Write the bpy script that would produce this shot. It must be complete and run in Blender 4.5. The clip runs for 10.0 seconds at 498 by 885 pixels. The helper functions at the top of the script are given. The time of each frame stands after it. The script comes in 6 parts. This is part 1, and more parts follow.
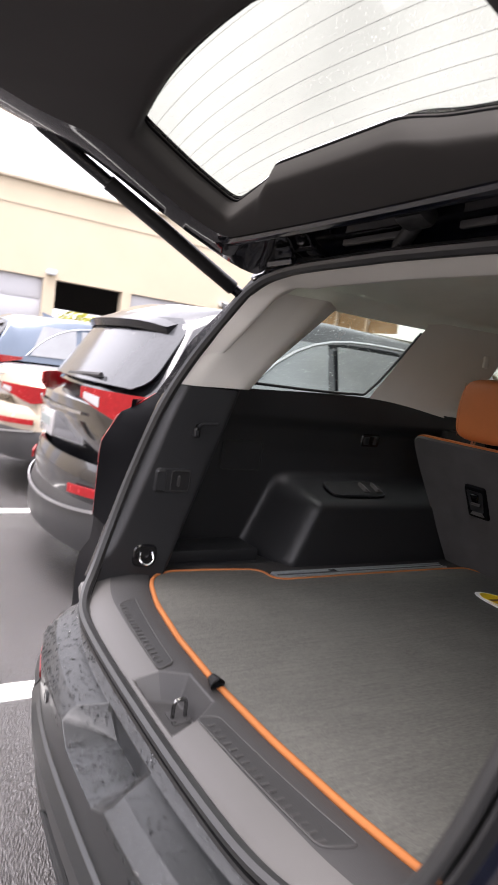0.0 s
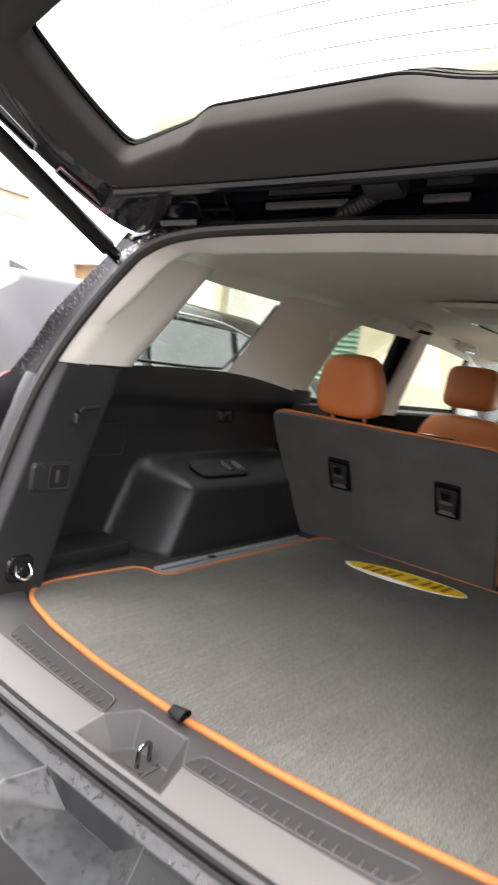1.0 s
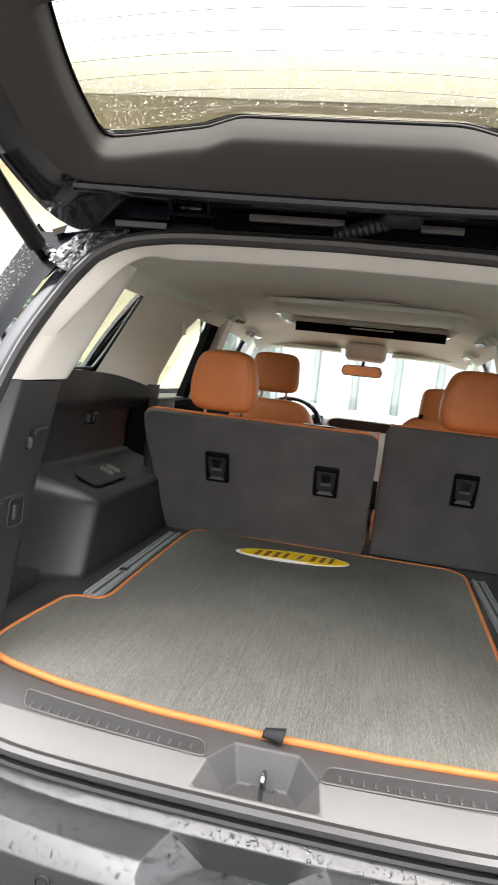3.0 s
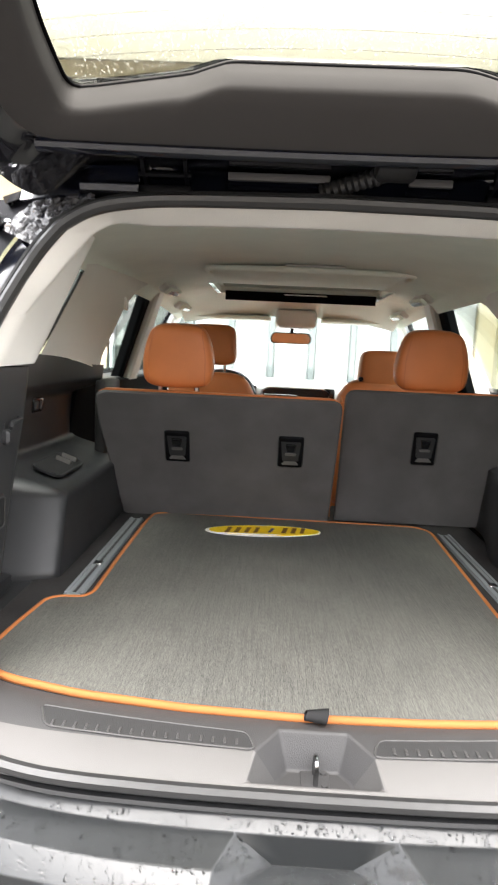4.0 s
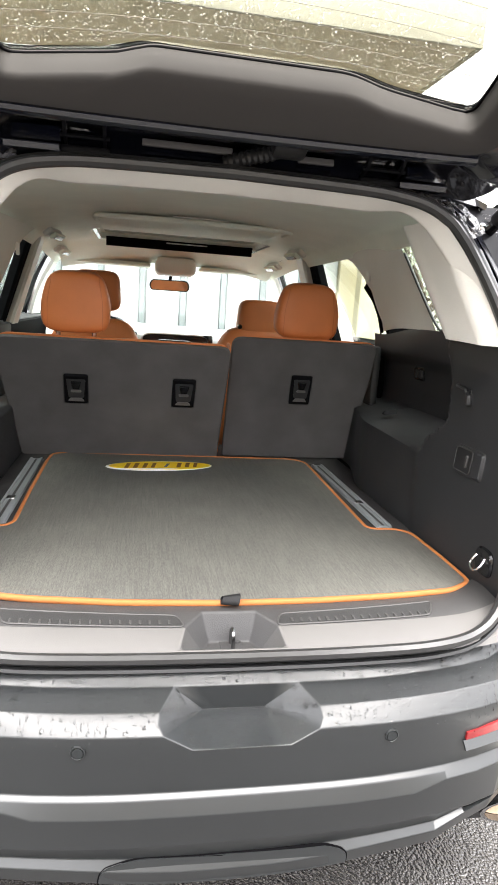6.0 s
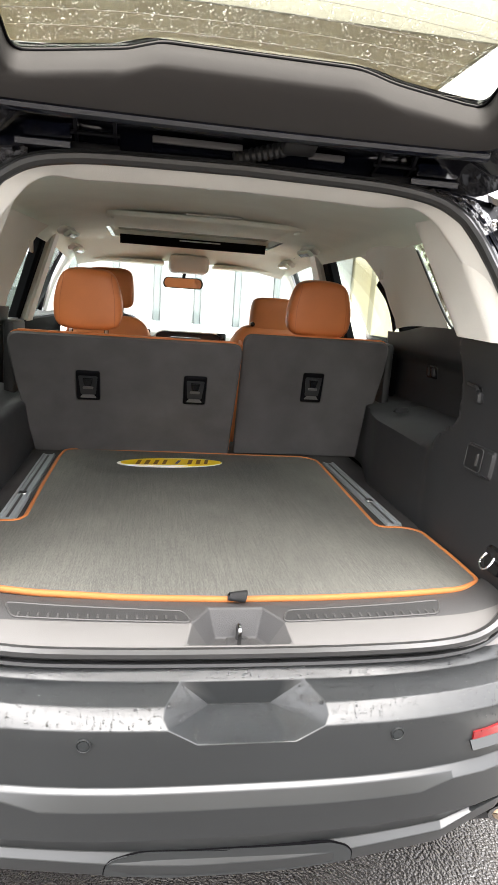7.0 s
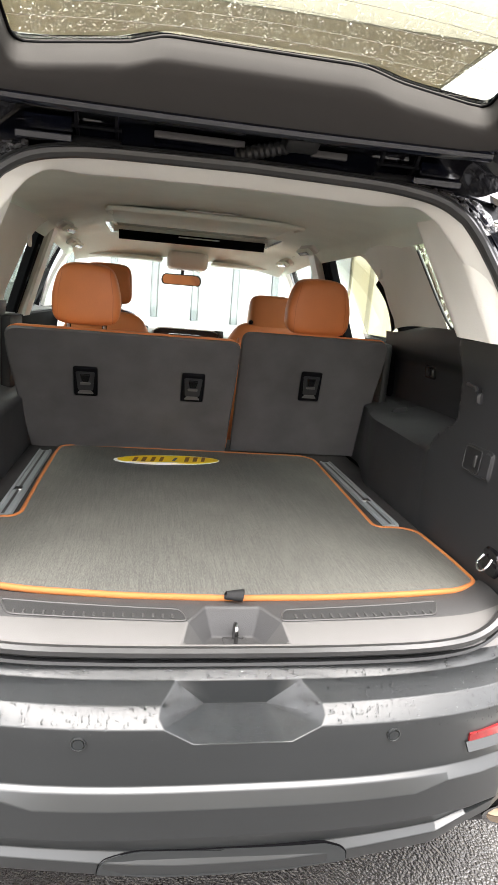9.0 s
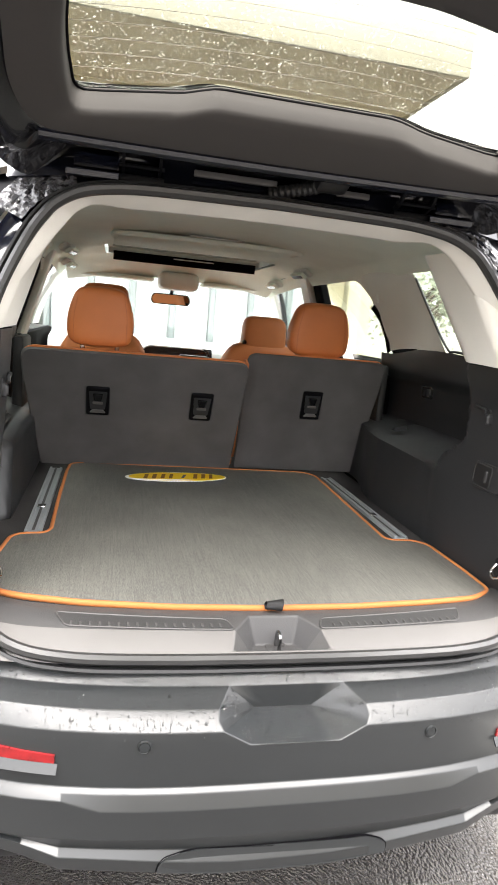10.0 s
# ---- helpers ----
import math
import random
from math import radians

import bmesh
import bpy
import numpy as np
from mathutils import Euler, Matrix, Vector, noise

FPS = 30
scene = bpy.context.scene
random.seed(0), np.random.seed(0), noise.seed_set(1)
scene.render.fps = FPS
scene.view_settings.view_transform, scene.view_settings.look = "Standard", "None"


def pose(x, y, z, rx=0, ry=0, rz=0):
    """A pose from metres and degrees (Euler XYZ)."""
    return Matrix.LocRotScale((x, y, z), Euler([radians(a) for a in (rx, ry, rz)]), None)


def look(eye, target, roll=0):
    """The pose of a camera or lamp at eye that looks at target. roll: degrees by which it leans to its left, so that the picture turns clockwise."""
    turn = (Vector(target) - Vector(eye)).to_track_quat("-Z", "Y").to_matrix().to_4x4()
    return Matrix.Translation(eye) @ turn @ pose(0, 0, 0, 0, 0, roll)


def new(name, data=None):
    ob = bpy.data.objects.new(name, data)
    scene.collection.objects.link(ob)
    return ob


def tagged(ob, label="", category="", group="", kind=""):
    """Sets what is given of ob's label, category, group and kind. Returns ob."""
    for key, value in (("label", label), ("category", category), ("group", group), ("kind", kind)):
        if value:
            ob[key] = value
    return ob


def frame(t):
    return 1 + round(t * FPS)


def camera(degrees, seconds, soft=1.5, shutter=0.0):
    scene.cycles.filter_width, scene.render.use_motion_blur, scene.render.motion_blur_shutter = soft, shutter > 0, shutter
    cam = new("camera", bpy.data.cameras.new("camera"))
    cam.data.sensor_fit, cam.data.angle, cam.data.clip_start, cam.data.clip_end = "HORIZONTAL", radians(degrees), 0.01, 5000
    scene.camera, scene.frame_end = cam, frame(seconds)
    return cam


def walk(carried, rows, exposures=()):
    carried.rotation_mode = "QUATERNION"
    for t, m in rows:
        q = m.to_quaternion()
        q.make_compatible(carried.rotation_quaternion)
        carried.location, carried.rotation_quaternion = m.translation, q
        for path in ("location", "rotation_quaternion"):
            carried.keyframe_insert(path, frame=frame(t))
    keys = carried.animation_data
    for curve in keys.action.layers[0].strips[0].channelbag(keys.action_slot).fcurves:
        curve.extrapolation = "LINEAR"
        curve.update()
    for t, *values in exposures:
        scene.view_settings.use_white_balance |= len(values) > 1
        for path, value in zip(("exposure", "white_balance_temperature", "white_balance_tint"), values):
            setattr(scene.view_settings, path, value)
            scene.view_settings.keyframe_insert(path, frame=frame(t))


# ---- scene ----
cam = camera(42.6, 10.0, shutter=0.5)
METRES, EYE, TILT, LEAN, TURN = 8.0, 1.5, 0.0, 0.0, 0.0
PATH = [
    (0, (0.916, -0.54, 1.352), (-0.79, 0.476, 1.114), 7.8),
    (0.5, (0.736, -0.587, 1.319), (-0.817, 0.662, 1.154), 4.5),
    (1, (0.593, -0.691, 1.332), (-0.608, 0.891, 1.092), 8.1),
    (1.5, (0.463, -0.845, 1.342), (-0.476, 0.895, 1.045), 6.9),
    (2, (0.313, -0.851, 1.327), (-0.559, 0.94, 1.153), 5.0),
    (2.5, (0.206, -0.872, 1.332), (-0.443, 1.002, 1.077), 6.9),
    (2.7, (0.156, -0.918, 1.338), (-0.346, 1.003, 1.097), 7.3),
    (3.8, (-0.048, -0.902, 1.322), (-0.18, 1.086, 1.144), 2.9),
    (4, (-0.077, -0.877, 1.32), (-0.139, 1.104, 1.052), 2.7),
    (4.5, (-0.171, -0.923, 1.336), (0.007, 1.048, 1.052), 5.6),
    (5, (-0.247, -0.987, 1.338), (0.159, 0.942, 1.0), 4.8),
    (5.5, (-0.203, -1.047, 1.334), (0.256, 0.862, 0.953), 4.8),
    (5.7, (-0.184, -1.063, 1.325), (0.221, 0.855, 0.929), 4.0),
    (7, (-0.159, -1.07, 1.321), (0.155, 0.861, 0.907), 4.0),
    (7.5, (-0.161, -1.071, 1.321), (0.154, 0.862, 0.912), 4.3),
    (8, (-0.164, -1.075, 1.323), (0.144, 0.861, 0.923), 4.7),
    (8.5, (-0.17, -1.066, 1.321), (0.138, 0.869, 0.917), 5.0),
    (9, (-0.164, -1.063, 1.32), (0.164, 0.864, 0.901), 4.8),
    (9.5, (-0.202, -1.078, 1.327), (0.107, 0.864, 0.962), 5.3),
    (10, (-0.314, -1.114, 1.333), (0.116, 0.805, 0.968), 5.2),
]
walk(cam, [(t, look(eye, target, roll)) for t, eye, target, roll in PATH],
     exposures=[(0.0, 2.45, 6300, 20), (0.5, 2.75, 6450, 18), (1.0, 3.2, 6450, 16), (2.5, 3.42, 6400, 12), (4.0, 3.62, 6400, 12), (10.0, 3.62, 6500, 12)])

# ---------- world and sun: bright overcast ----------
world = bpy.data.worlds.new("overcast")
scene.world = world
world.use_nodes = True
wn, wl = world.node_tree.nodes, world.node_tree.links
sky = wn.new("ShaderNodeTexSky")
sky.sky_type, sky.sun_disc = "NISHITA", False
sky.sun_elevation, sky.sun_rotation = radians(73.5), radians(190)
sky.air_density, sky.dust_density, sky.ozone_density = 1.0, 6.0, 1.0
pale = wn.new("ShaderNodeHueSaturation")
pale.inputs["Saturation"].default_value = 0.18
wl.new(sky.outputs["Color"], pale.inputs["Color"])
# an even layer of high cloud hides most of the glow round the sun
layer = wn.new("ShaderNodeMix")
layer.data_type = "RGBA"
layer.inputs["Factor"].default_value = 0.70
layer.inputs["B"].default_value = (4.4, 4.38, 4.36, 1)
wl.new(pale.outputs["Color"], layer.inputs["A"])
# soft cloud cover: the sky is a little brighter and darker in broad patches all round
cloud = wn.new("ShaderNodeTexNoise")
cloud.inputs["Scale"].default_value, cloud.inputs["Detail"].default_value = 3.2, 6
cover = wn.new("ShaderNodeMapRange")
cover.inputs["From Min"].default_value, cover.inputs["From Max"].default_value = 0.3, 0.7
cover.inputs["To Min"].default_value, cover.inputs["To Max"].default_value = 0.84, 1.24
shade = wn.new("ShaderNodeVectorMath")
shade.operation = "SCALE"
sky_dir = wn.new("ShaderNodeTexCoord")
wl.new(sky_dir.outputs["Generated"], cloud.inputs["Vector"])
wl.new(cloud.outputs["Fac"], cover.inputs["Value"])
wl.new(layer.outputs["Result"], shade.inputs[0])
wl.new(cover.outputs["Result"], shade.inputs["Scale"])
wl.new(shade.outputs["Vector"], wn["Background"].inputs["Color"])
wn["Background"].inputs["Strength"].default_value = 0.15
sun = new("sun", bpy.data.lights.new("sun", "SUN"))
sun.data.energy, sun.data.angle, sun.data.color = 1.95, radians(56), (1.0, 0.955, 0.885)
sun.matrix_world = look((0.6, -3.1, 12), (0, 0, 0))


# ---------- materials ----------
def material(name, color, rough=0.6, metal=0.0, spread=0.12, scale=8.0, bump=0.0, bump_scale=60.0, coat=0.0, spec=0.5,
             rough_spread=0.08, stretch=(1, 1, 1)):
    """A principled surface with colour and gloss varied at two scales and a fine relief."""
    m = bpy.data.materials.new(name)
    m.use_nodes = True
    n, l = m.node_tree.nodes, m.node_tree.links
    b = n["Principled BSDF"]
    co = n.new("ShaderNodeTexCoord")
    mp = n.new("ShaderNodeMapping")
    mp.inputs["Scale"].default_value = stretch
    l.new(co.outputs["Object"], mp.inputs["Vector"])
    big, fine = n.new("ShaderNodeTexNoise"), n.new("ShaderNodeTexNoise")
    big.inputs["Scale"].default_value, big.inputs["Detail"].default_value = scale, 4
    fine.inputs["Scale"].default_value, fine.inputs["Detail"].default_value = bump_scale, 3
    for t in (big, fine):
        l.new(mp.outputs["Vector"], t.inputs["Vector"])
    mix = n.new("ShaderNodeMath")
    mix.operation = "MULTIPLY_ADD"
    l.new(big.outputs["Fac"], mix.inputs[0])
    mix.inputs[1].default_value = 0.65
    half = n.new("ShaderNodeMath")
    half.operation = "MULTIPLY"
    l.new(fine.outputs["Fac"], half.inputs[0])
    half.inputs[1].default_value = 0.35
    l.new(half.outputs[0], mix.inputs[2])
    ramp = n.new("ShaderNodeValToRGB")
    c = Vector(color)
    ramp.color_ramp.elements[0].position, ramp.color_ramp.elements[1].position = 0.3, 0.7
    ramp.color_ramp.elements[0].color = (*(c * (1 - spread)), 1)
    ramp.color_ramp.elements[1].color = (*[min(1, v * (1 + spread)) for v in c], 1)
    l.new(mix.outputs[0], ramp.inputs["Fac"])
    l.new(ramp.outputs["Color"], b.inputs["Base Color"])
    rr = n.new("ShaderNodeMapRange")
    rr.inputs["To Min"].default_value, rr.inputs["To Max"].default_value = max(0.0, rough - rough_spread), min(1, rough + rough_spread)
    l.new(big.outputs["Fac"], rr.inputs["Value"])
    l.new(rr.outputs["Result"], b.inputs["Roughness"])
    b.inputs["Metallic"].default_value = metal
    b.inputs["Specular IOR Level"].default_value = spec
    b.inputs["Coat Weight"].default_value = coat
    b.inputs["Coat Roughness"].default_value = 0.04
    if bump:
        bp = n.new("ShaderNodeBump")
        bp.inputs["Strength"].default_value, bp.inputs["Distance"].default_value = bump, 0.002
        l.new(fine.outputs["Fac"], bp.inputs["Height"])
        l.new(bp.outputs["Normal"], b.inputs["Normal"])
    return m


def glass_material(name, tint, rough=0.0):
    m = bpy.data.materials.new(name)
    m.use_nodes = True
    n, l = m.node_tree.nodes, m.node_tree.links
    n.remove(n["Principled BSDF"])
    clear, gloss, mix = n.new("ShaderNodeBsdfTransparent"), n.new("ShaderNodeBsdfGlossy"), n.new("ShaderNodeMixShader")
    clear.inputs["Color"].default_value = (*tint, 1)
    gloss.inputs["Roughness"].default_value = rough
    face = n.new("ShaderNodeLayerWeight")
    face.inputs["Blend"].default_value = 0.5
    steep = n.new("ShaderNodeMath")
    steep.operation = "POWER"
    steep.inputs[1].default_value = 4.0
    l.new(face.outputs["Facing"], steep.inputs[0])
    amount = n.new("ShaderNodeMapRange")
    amount.inputs["To Min"].default_value, amount.inputs["To Max"].default_value = 0.03, 0.25
    l.new(steep.outputs[0], amount.inputs["Value"])
    l.new(amount.outputs["Result"], mix.inputs[0])
    l.new(clear.outputs[0], mix.inputs[1])
    l.new(gloss.outputs[0], mix.inputs[2])
    l.new(mix.outputs[0], n["Material Output"].inputs["Surface"])
    return m


def water_material(name):
    m = bpy.data.materials.new(name)
    m.use_nodes = True
    b = m.node_tree.nodes["Principled BSDF"]
    b.inputs["Base Color"].default_value = (1, 1, 1, 1)
    b.inputs["Transmission Weight"].default_value = 1.0
    b.inputs["Roughness"].default_value = 0.02
    b.inputs["IOR"].default_value = 1.33
    return m


def droplet_material(name):
    """Tiny drops on a pane: each gathers the sky's light, so that it shines about as bright as the sky above it."""
    m = bpy.data.materials.new(name)
    m.use_nodes = True
    n, l = m.node_tree.nodes, m.node_tree.links
    n.remove(n["Principled BSDF"])
    clear, glow, gloss = n.new("ShaderNodeBsdfTransparent"), n.new("ShaderNodeBsdfTranslucent"), n.new("ShaderNodeBsdfGlossy")
    glow.inputs["Color"].default_value = (0.95, 0.95, 0.95, 1)
    gloss.inputs["Roughness"].default_value = 0.1
    a, b = n.new("ShaderNodeMixShader"), n.new("ShaderNodeMixShader")
    a.inputs[0].default_value, b.inputs[0].default_value = 0.32, 0.03
    l.new(clear.outputs[0], a.inputs[1])
    l.new(glow.outputs[0], a.inputs[2])
    l.new(a.outputs[0], b.inputs[1])
    l.new(gloss.outputs[0], b.inputs[2])
    l.new(b.outputs[0], n["Material Output"].inputs["Surface"])
    return m


def weave_material(name, dark, light):
    """Woven vinyl: dark and light threads that run along y, crossed by fine flecks."""
    m = material(name, light, 0.62, bump=0.0)
    n, l = m.node_tree.nodes, m.node_tree.links
    b = n["Principled BSDF"]
    co = n.new("ShaderNodeTexCoord")
    total = None
    for sx, sy, detail, share in ((300, 9, 2, 0.18), (680, 80, 2, 0.34), (560, 440, 2, 0.40), (14, 9, 3, 0.08)):
        mp = n.new("ShaderNodeMapping")
        mp.inputs["Scale"].default_value = (sx, sy, 1)
        l.new(co.outputs["Object"], mp.inputs["Vector"])
        tex = n.new("ShaderNodeTexNoise")
        tex.inputs["Scale"].default_value, tex.inputs["Detail"].default_value = 1.0, detail
        l.new(mp.outputs["Vector"], tex.inputs["Vector"])
        step = n.new("ShaderNodeMath")
        step.operation = "MULTIPLY_ADD"
        l.new(tex.outputs["Fac"], step.inputs[0])
        step.inputs[1].default_value = share
        step.inputs[2].default_value = 0.0
        if total is not None:
            l.new(total.outputs[0], step.inputs[2])
        total = step
    ramp = n.new("ShaderNodeValToRGB")
    ramp.color_ramp.elements[0].position, ramp.color_ramp.elements[1].position = 0.40, 0.605
    ramp.color_ramp.elements[0].color, ramp.color_ramp.elements[1].color = (*dark, 1), (*light, 1)
    l.new(total.outputs[0], ramp.inputs["Fac"])
    l.new(ramp.outputs["Color"], b.inputs["Base Color"])
    bp = n.new("ShaderNodeBump")
    bp.inputs["Strength"].default_value, bp.inputs["Distance"].default_value = 0.4, 0.001
    l.new(total.outputs[0], bp.inputs["Height"])
    l.new(bp.outputs["Normal"], b.inputs["Normal"])
    return m


def asphalt_material():
    """Wet asphalt: dark rounded stones, with patches where water lies and the surface turns glossy."""
    m = material("wet_asphalt", (0.032, 0.030, 0.0295), 0.5, spread=0.3, scale=0.7, bump=0.9, bump_scale=120.0)
    n, l = m.node_tree.nodes, m.node_tree.links
    b = n["Principled BSDF"]
    co = n.new("ShaderNodeTexCoord")
    pud = n.new("ShaderNodeTexNoise")
    pud.inputs["Scale"].default_value, pud.inputs["Detail"].default_value = 0.9, 5
    l.new(co.outputs["Object"], pud.inputs["Vector"])
    mr = n.new("ShaderNodeMapRange")
    mr.inputs["From Min"].default_value, mr.inputs["From Max"].default_value = 0.38, 0.62
    mr.inputs["To Min"].default_value, mr.inputs["To Max"].default_value = 0.07, 0.19
    l.new(pud.outputs["Fac"], mr.inputs["Value"])
    l.new(mr.outputs["Result"], b.inputs["Roughness"])
    stone = n.new("ShaderNodeTexVoronoi")
    stone.inputs["Scale"].default_value = 140.0
    l.new(co.outputs["Object"], stone.inputs["Vector"])
    low = n.new("ShaderNodeMath")
    low.operation = "MULTIPLY"
    low.inputs[1].default_value = -1.0
    l.new(stone.outputs["Distance"], low.inputs[0])
    for node in n:
        if node.type == "BUMP":
            node.inputs["Distance"].default_value = 0.006
            l.new(low.outputs[0], node.inputs["Height"])
    return m


M = {}
M["plastic"] = material("black_grained_plastic", (0.0165, 0.0170, 0.0184), 0.44, spread=0.12, bump=0.12, bump_scale=700, spec=0.42)
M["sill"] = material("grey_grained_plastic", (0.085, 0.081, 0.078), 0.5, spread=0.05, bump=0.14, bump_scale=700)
# sill grey darkened for shade on the latch recess walls; also scuff rims and ribs
M["sill_mid"] = material("rib_grey_and_recess_shade", (0.042, 0.0405, 0.039), 0.5, spread=0.05, bump=0.3, bump_scale=600)
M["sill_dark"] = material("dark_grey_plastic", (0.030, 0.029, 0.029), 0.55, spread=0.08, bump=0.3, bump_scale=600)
M["scuff"] = material("black_scuff_plastic", (0.020, 0.0195, 0.0195), 0.5, spread=0.1, bump=0.3, bump_scale=600)
M["seal_rubber"] = material("weatherstrip_rubber", (0.020, 0.020, 0.020), 0.40, spread=0.12)
M["trim"] = material("pale_grey_trim", (0.63, 0.615, 0.57), 0.62, spread=0.04, bump=0.3, bump_scale=500)
M["headliner"] = material("grey_headliner_cloth", (0.75, 0.79, 0.70), 0.9, spread=0.05, bump=0.5, bump_scale=900, spec=0.2)
M["carpet"] = material("black_carpet", (0.042, 0.040, 0.040), 0.95, spread=0.35, bump=0.8, bump_scale=900, spec=0.15)
M["seat_carpet"] = material("charcoal_carpet", (0.080, 0.077, 0.077), 0.95, spread=0.2, scale=10, bump=0.7, bump_scale=800, spec=0.15)
M["mat"] = weave_material("woven_grey_vinyl", (0.045, 0.045, 0.040), (0.122, 0.119, 0.105))
M["orange"] = material("orange_binding_tape", (0.35, 0.115, 0.026), 0.8, spread=0.08, bump=0.4, bump_scale=800)
M["leather"] = material("tan_leather", (0.50, 0.15, 0.04), 0.48, spread=0.08, scale=14, bump=0.25, bump_scale=450)
M["paint"] = material("black_car_paint", (0.008, 0.008, 0.01), 0.12, spread=0.1, coat=1.0)
M["dull_paint"] = material("wet_black_paint", (0.004, 0.004, 0.005), 0.42, spread=0.1, spec=0.06)
M["wet_paint"] = material("rain_wet_black_paint", (0.006, 0.006, 0.009), 0.24, spread=0.1, spec=0.4, coat=0.2)
M["navy_paint"] = material("wet_navy_black_paint", (0.004, 0.005, 0.010), 0.13, spread=0.15, bump=0.22, bump_scale=22, coat=0.6)
M["dark_steel"] = material("dark_steel", (0.25, 0.25, 0.25), 0.22, metal=1.0, spread=0.1)
M["bumper"] = material("charcoal_bumper_plastic", (0.0115, 0.0127, 0.0133), 0.38, spread=0.12, scale=5, bump=0.010, bump_scale=700, rough_spread=0.03, spec=0.41)
bump_bsdf = M["bumper"].node_tree.nodes["Principled BSDF"]
bump_bsdf.inputs["Coat Weight"].default_value, bump_bsdf.inputs["Coat Roughness"].default_value, bump_bsdf.inputs["Coat IOR"].default_value = 0.36, 0.24, 1.33
M["step_pad"] = material("textured_step_pad", (0.0095, 0.011, 0.0118), 0.34, spread=0.15, scale=9, bump=0.05, bump_scale=500, spec=0.5)
M["webbing"] = material("black_webbing", (0.005, 0.005, 0.0055), 0.6, spread=0.2, bump=0.4, bump_scale=900, spec=0.3)
# darker plastic: paints the shade of shallow recesses, also plain black panels
M["plastic_deep"] = material("black_plastic_and_recess_shade", (0.010, 0.010, 0.0105), 0.55, spread=0.1, spec=0.3)
M["matt_black"] = material("matt_black_plastic", (0.0025, 0.0025, 0.003), 0.8, spread=0.15, spec=0.04)
M["rubber"] = material("black_rubber", (0.012, 0.012, 0.0125), 0.42, spread=0.15, spec=0.35)
M["chrome"] = material("chrome", (0.8, 0.8, 0.8), 0.12, metal=1.0, spread=0.03)
M["steel"] = material("brushed_aluminium", (0.26, 0.28, 0.29), 0.38, metal=0.35, spread=0.08, stretch=(20, 0.5, 1))
M["black_gloss"] = material("black_gloss_plastic", (0.004, 0.004, 0.005), 0.18, spread=0.1)
M["red"] = material("red_lamp_plastic", (0.22, 0.006, 0.008), 0.25, spread=0.15, scale=30)
M["reflector"] = material("deep_red_reflector", (0.14, 0.007, 0.008), 0.3, spread=0.3, scale=60, spec=0.4)
M["clear"] = material("clear_lamp_plastic", (0.36, 0.35, 0.35), 0.12, spread=0.1, coat=0.6)
M["yellow"] = material("yellow_print", (0.85, 0.58, 0.0), 0.45, spread=0.04)
M["white"] = material("white_print", (0.8, 0.8, 0.8), 0.45, spread=0.03)
M["blue"] = material("blue_print", (0.03, 0.03, 0.22), 0.45, spread=0.05)
M["brown"] = material("brown_print", (0.16, 0.055, 0.01), 0.5, spread=0.05)
M["glass"] = glass_material("window_glass", (0.80, 0.86, 0.84))
M["rear_glass"] = glass_material("tailgate_glass", (0.55, 0.555, 0.515))
M["tinted"] = glass_material("tinted_privacy_glass", (0.68, 0.72, 0.69))
M["privacy"] = glass_material("windscreen_glass", (0.88, 0.92, 0.91))
M["dark_glass"] = material("dark_tinted_glass", (0.012, 0.014, 0.015), 0.05, spread=0.1, coat=0.5)
M["mirror"] = material("mirror_silver", (0.9, 0.9, 0.9), 0.02, metal=1.0, spread=0.0, rough_spread=0.0)
M["water"] = water_material("rain_water")
M["droplet"] = droplet_material("fine_rain_droplets")
M["asphalt"] = asphalt_material()
M["line"] = material("white_road_paint", (0.62, 0.62, 0.58), 0.45, spread=0.2, scale=15, bump=0.6, bump_scale=120)
M["stucco"] = material("beige_stucco", (0.47, 0.40, 0.295), 0.9, spread=0.06, scale=1.2, bump=0.6, bump_scale=140)
M["parapet"] = material("weathered_parapet", (0.40, 0.34, 0.26), 0.85, spread=0.12, scale=2, bump=0.4, bump_scale=90)
M["coping"] = material("brown_coping", (0.30, 0.22, 0.15), 0.7, spread=0.1, scale=3)
M["soffit"] = material("soffit_stucco", (0.88, 0.79, 0.62), 0.9, spread=0.10, scale=2.0, bump=0.8, bump_scale=90)
M["door_grey"] = material("grey_door_paint", (0.42, 0.42, 0.44), 0.45, spread=0.05, scale=2)
M["dark_room"] = material("dark_interior_wall", (0.03, 0.028, 0.026), 0.9, spread=0.2, scale=2)
M["pale_panel"] = material("white_panel", (0.58, 0.595, 0.59), 0.5, spread=0.03, scale=1.5)
M["door_glass"] = material("green_grey_door_glass", (0.055, 0.065, 0.055), 0.2, spread=0.35, scale=3, spec=0.4)
M["mullion"] = material("grey_mullion", (0.20, 0.225, 0.22), 0.4, spread=0.05)
M["louver"] = material("green_louver_paint", (0.40, 0.56, 0.44), 0.5, spread=0.06)
M["leaf"] = material("leaf", (0.34, 0.36, 0.27), 0.6, spread=0.4, scale=6)
M["leaf_yellow"] = material("yellow_leaf", (0.40, 0.40, 0.04), 0.6, spread=0.3, scale=6)
M["bark"] = material("bark", (0.12, 0.09, 0.07), 0.9, spread=0.3, scale=12, bump=0.8, bump_scale=40)
M["gold_paint"] = material("champagne_car_paint", (0.52, 0.45, 0.35), 0.25, metal=0.3, spread=0.05, coat=1.0)
M["blue_paint"] = material("slate_blue_car_paint", (0.055, 0.080, 0.118), 0.2, metal=0.2, spread=0.06, coat=1.0)
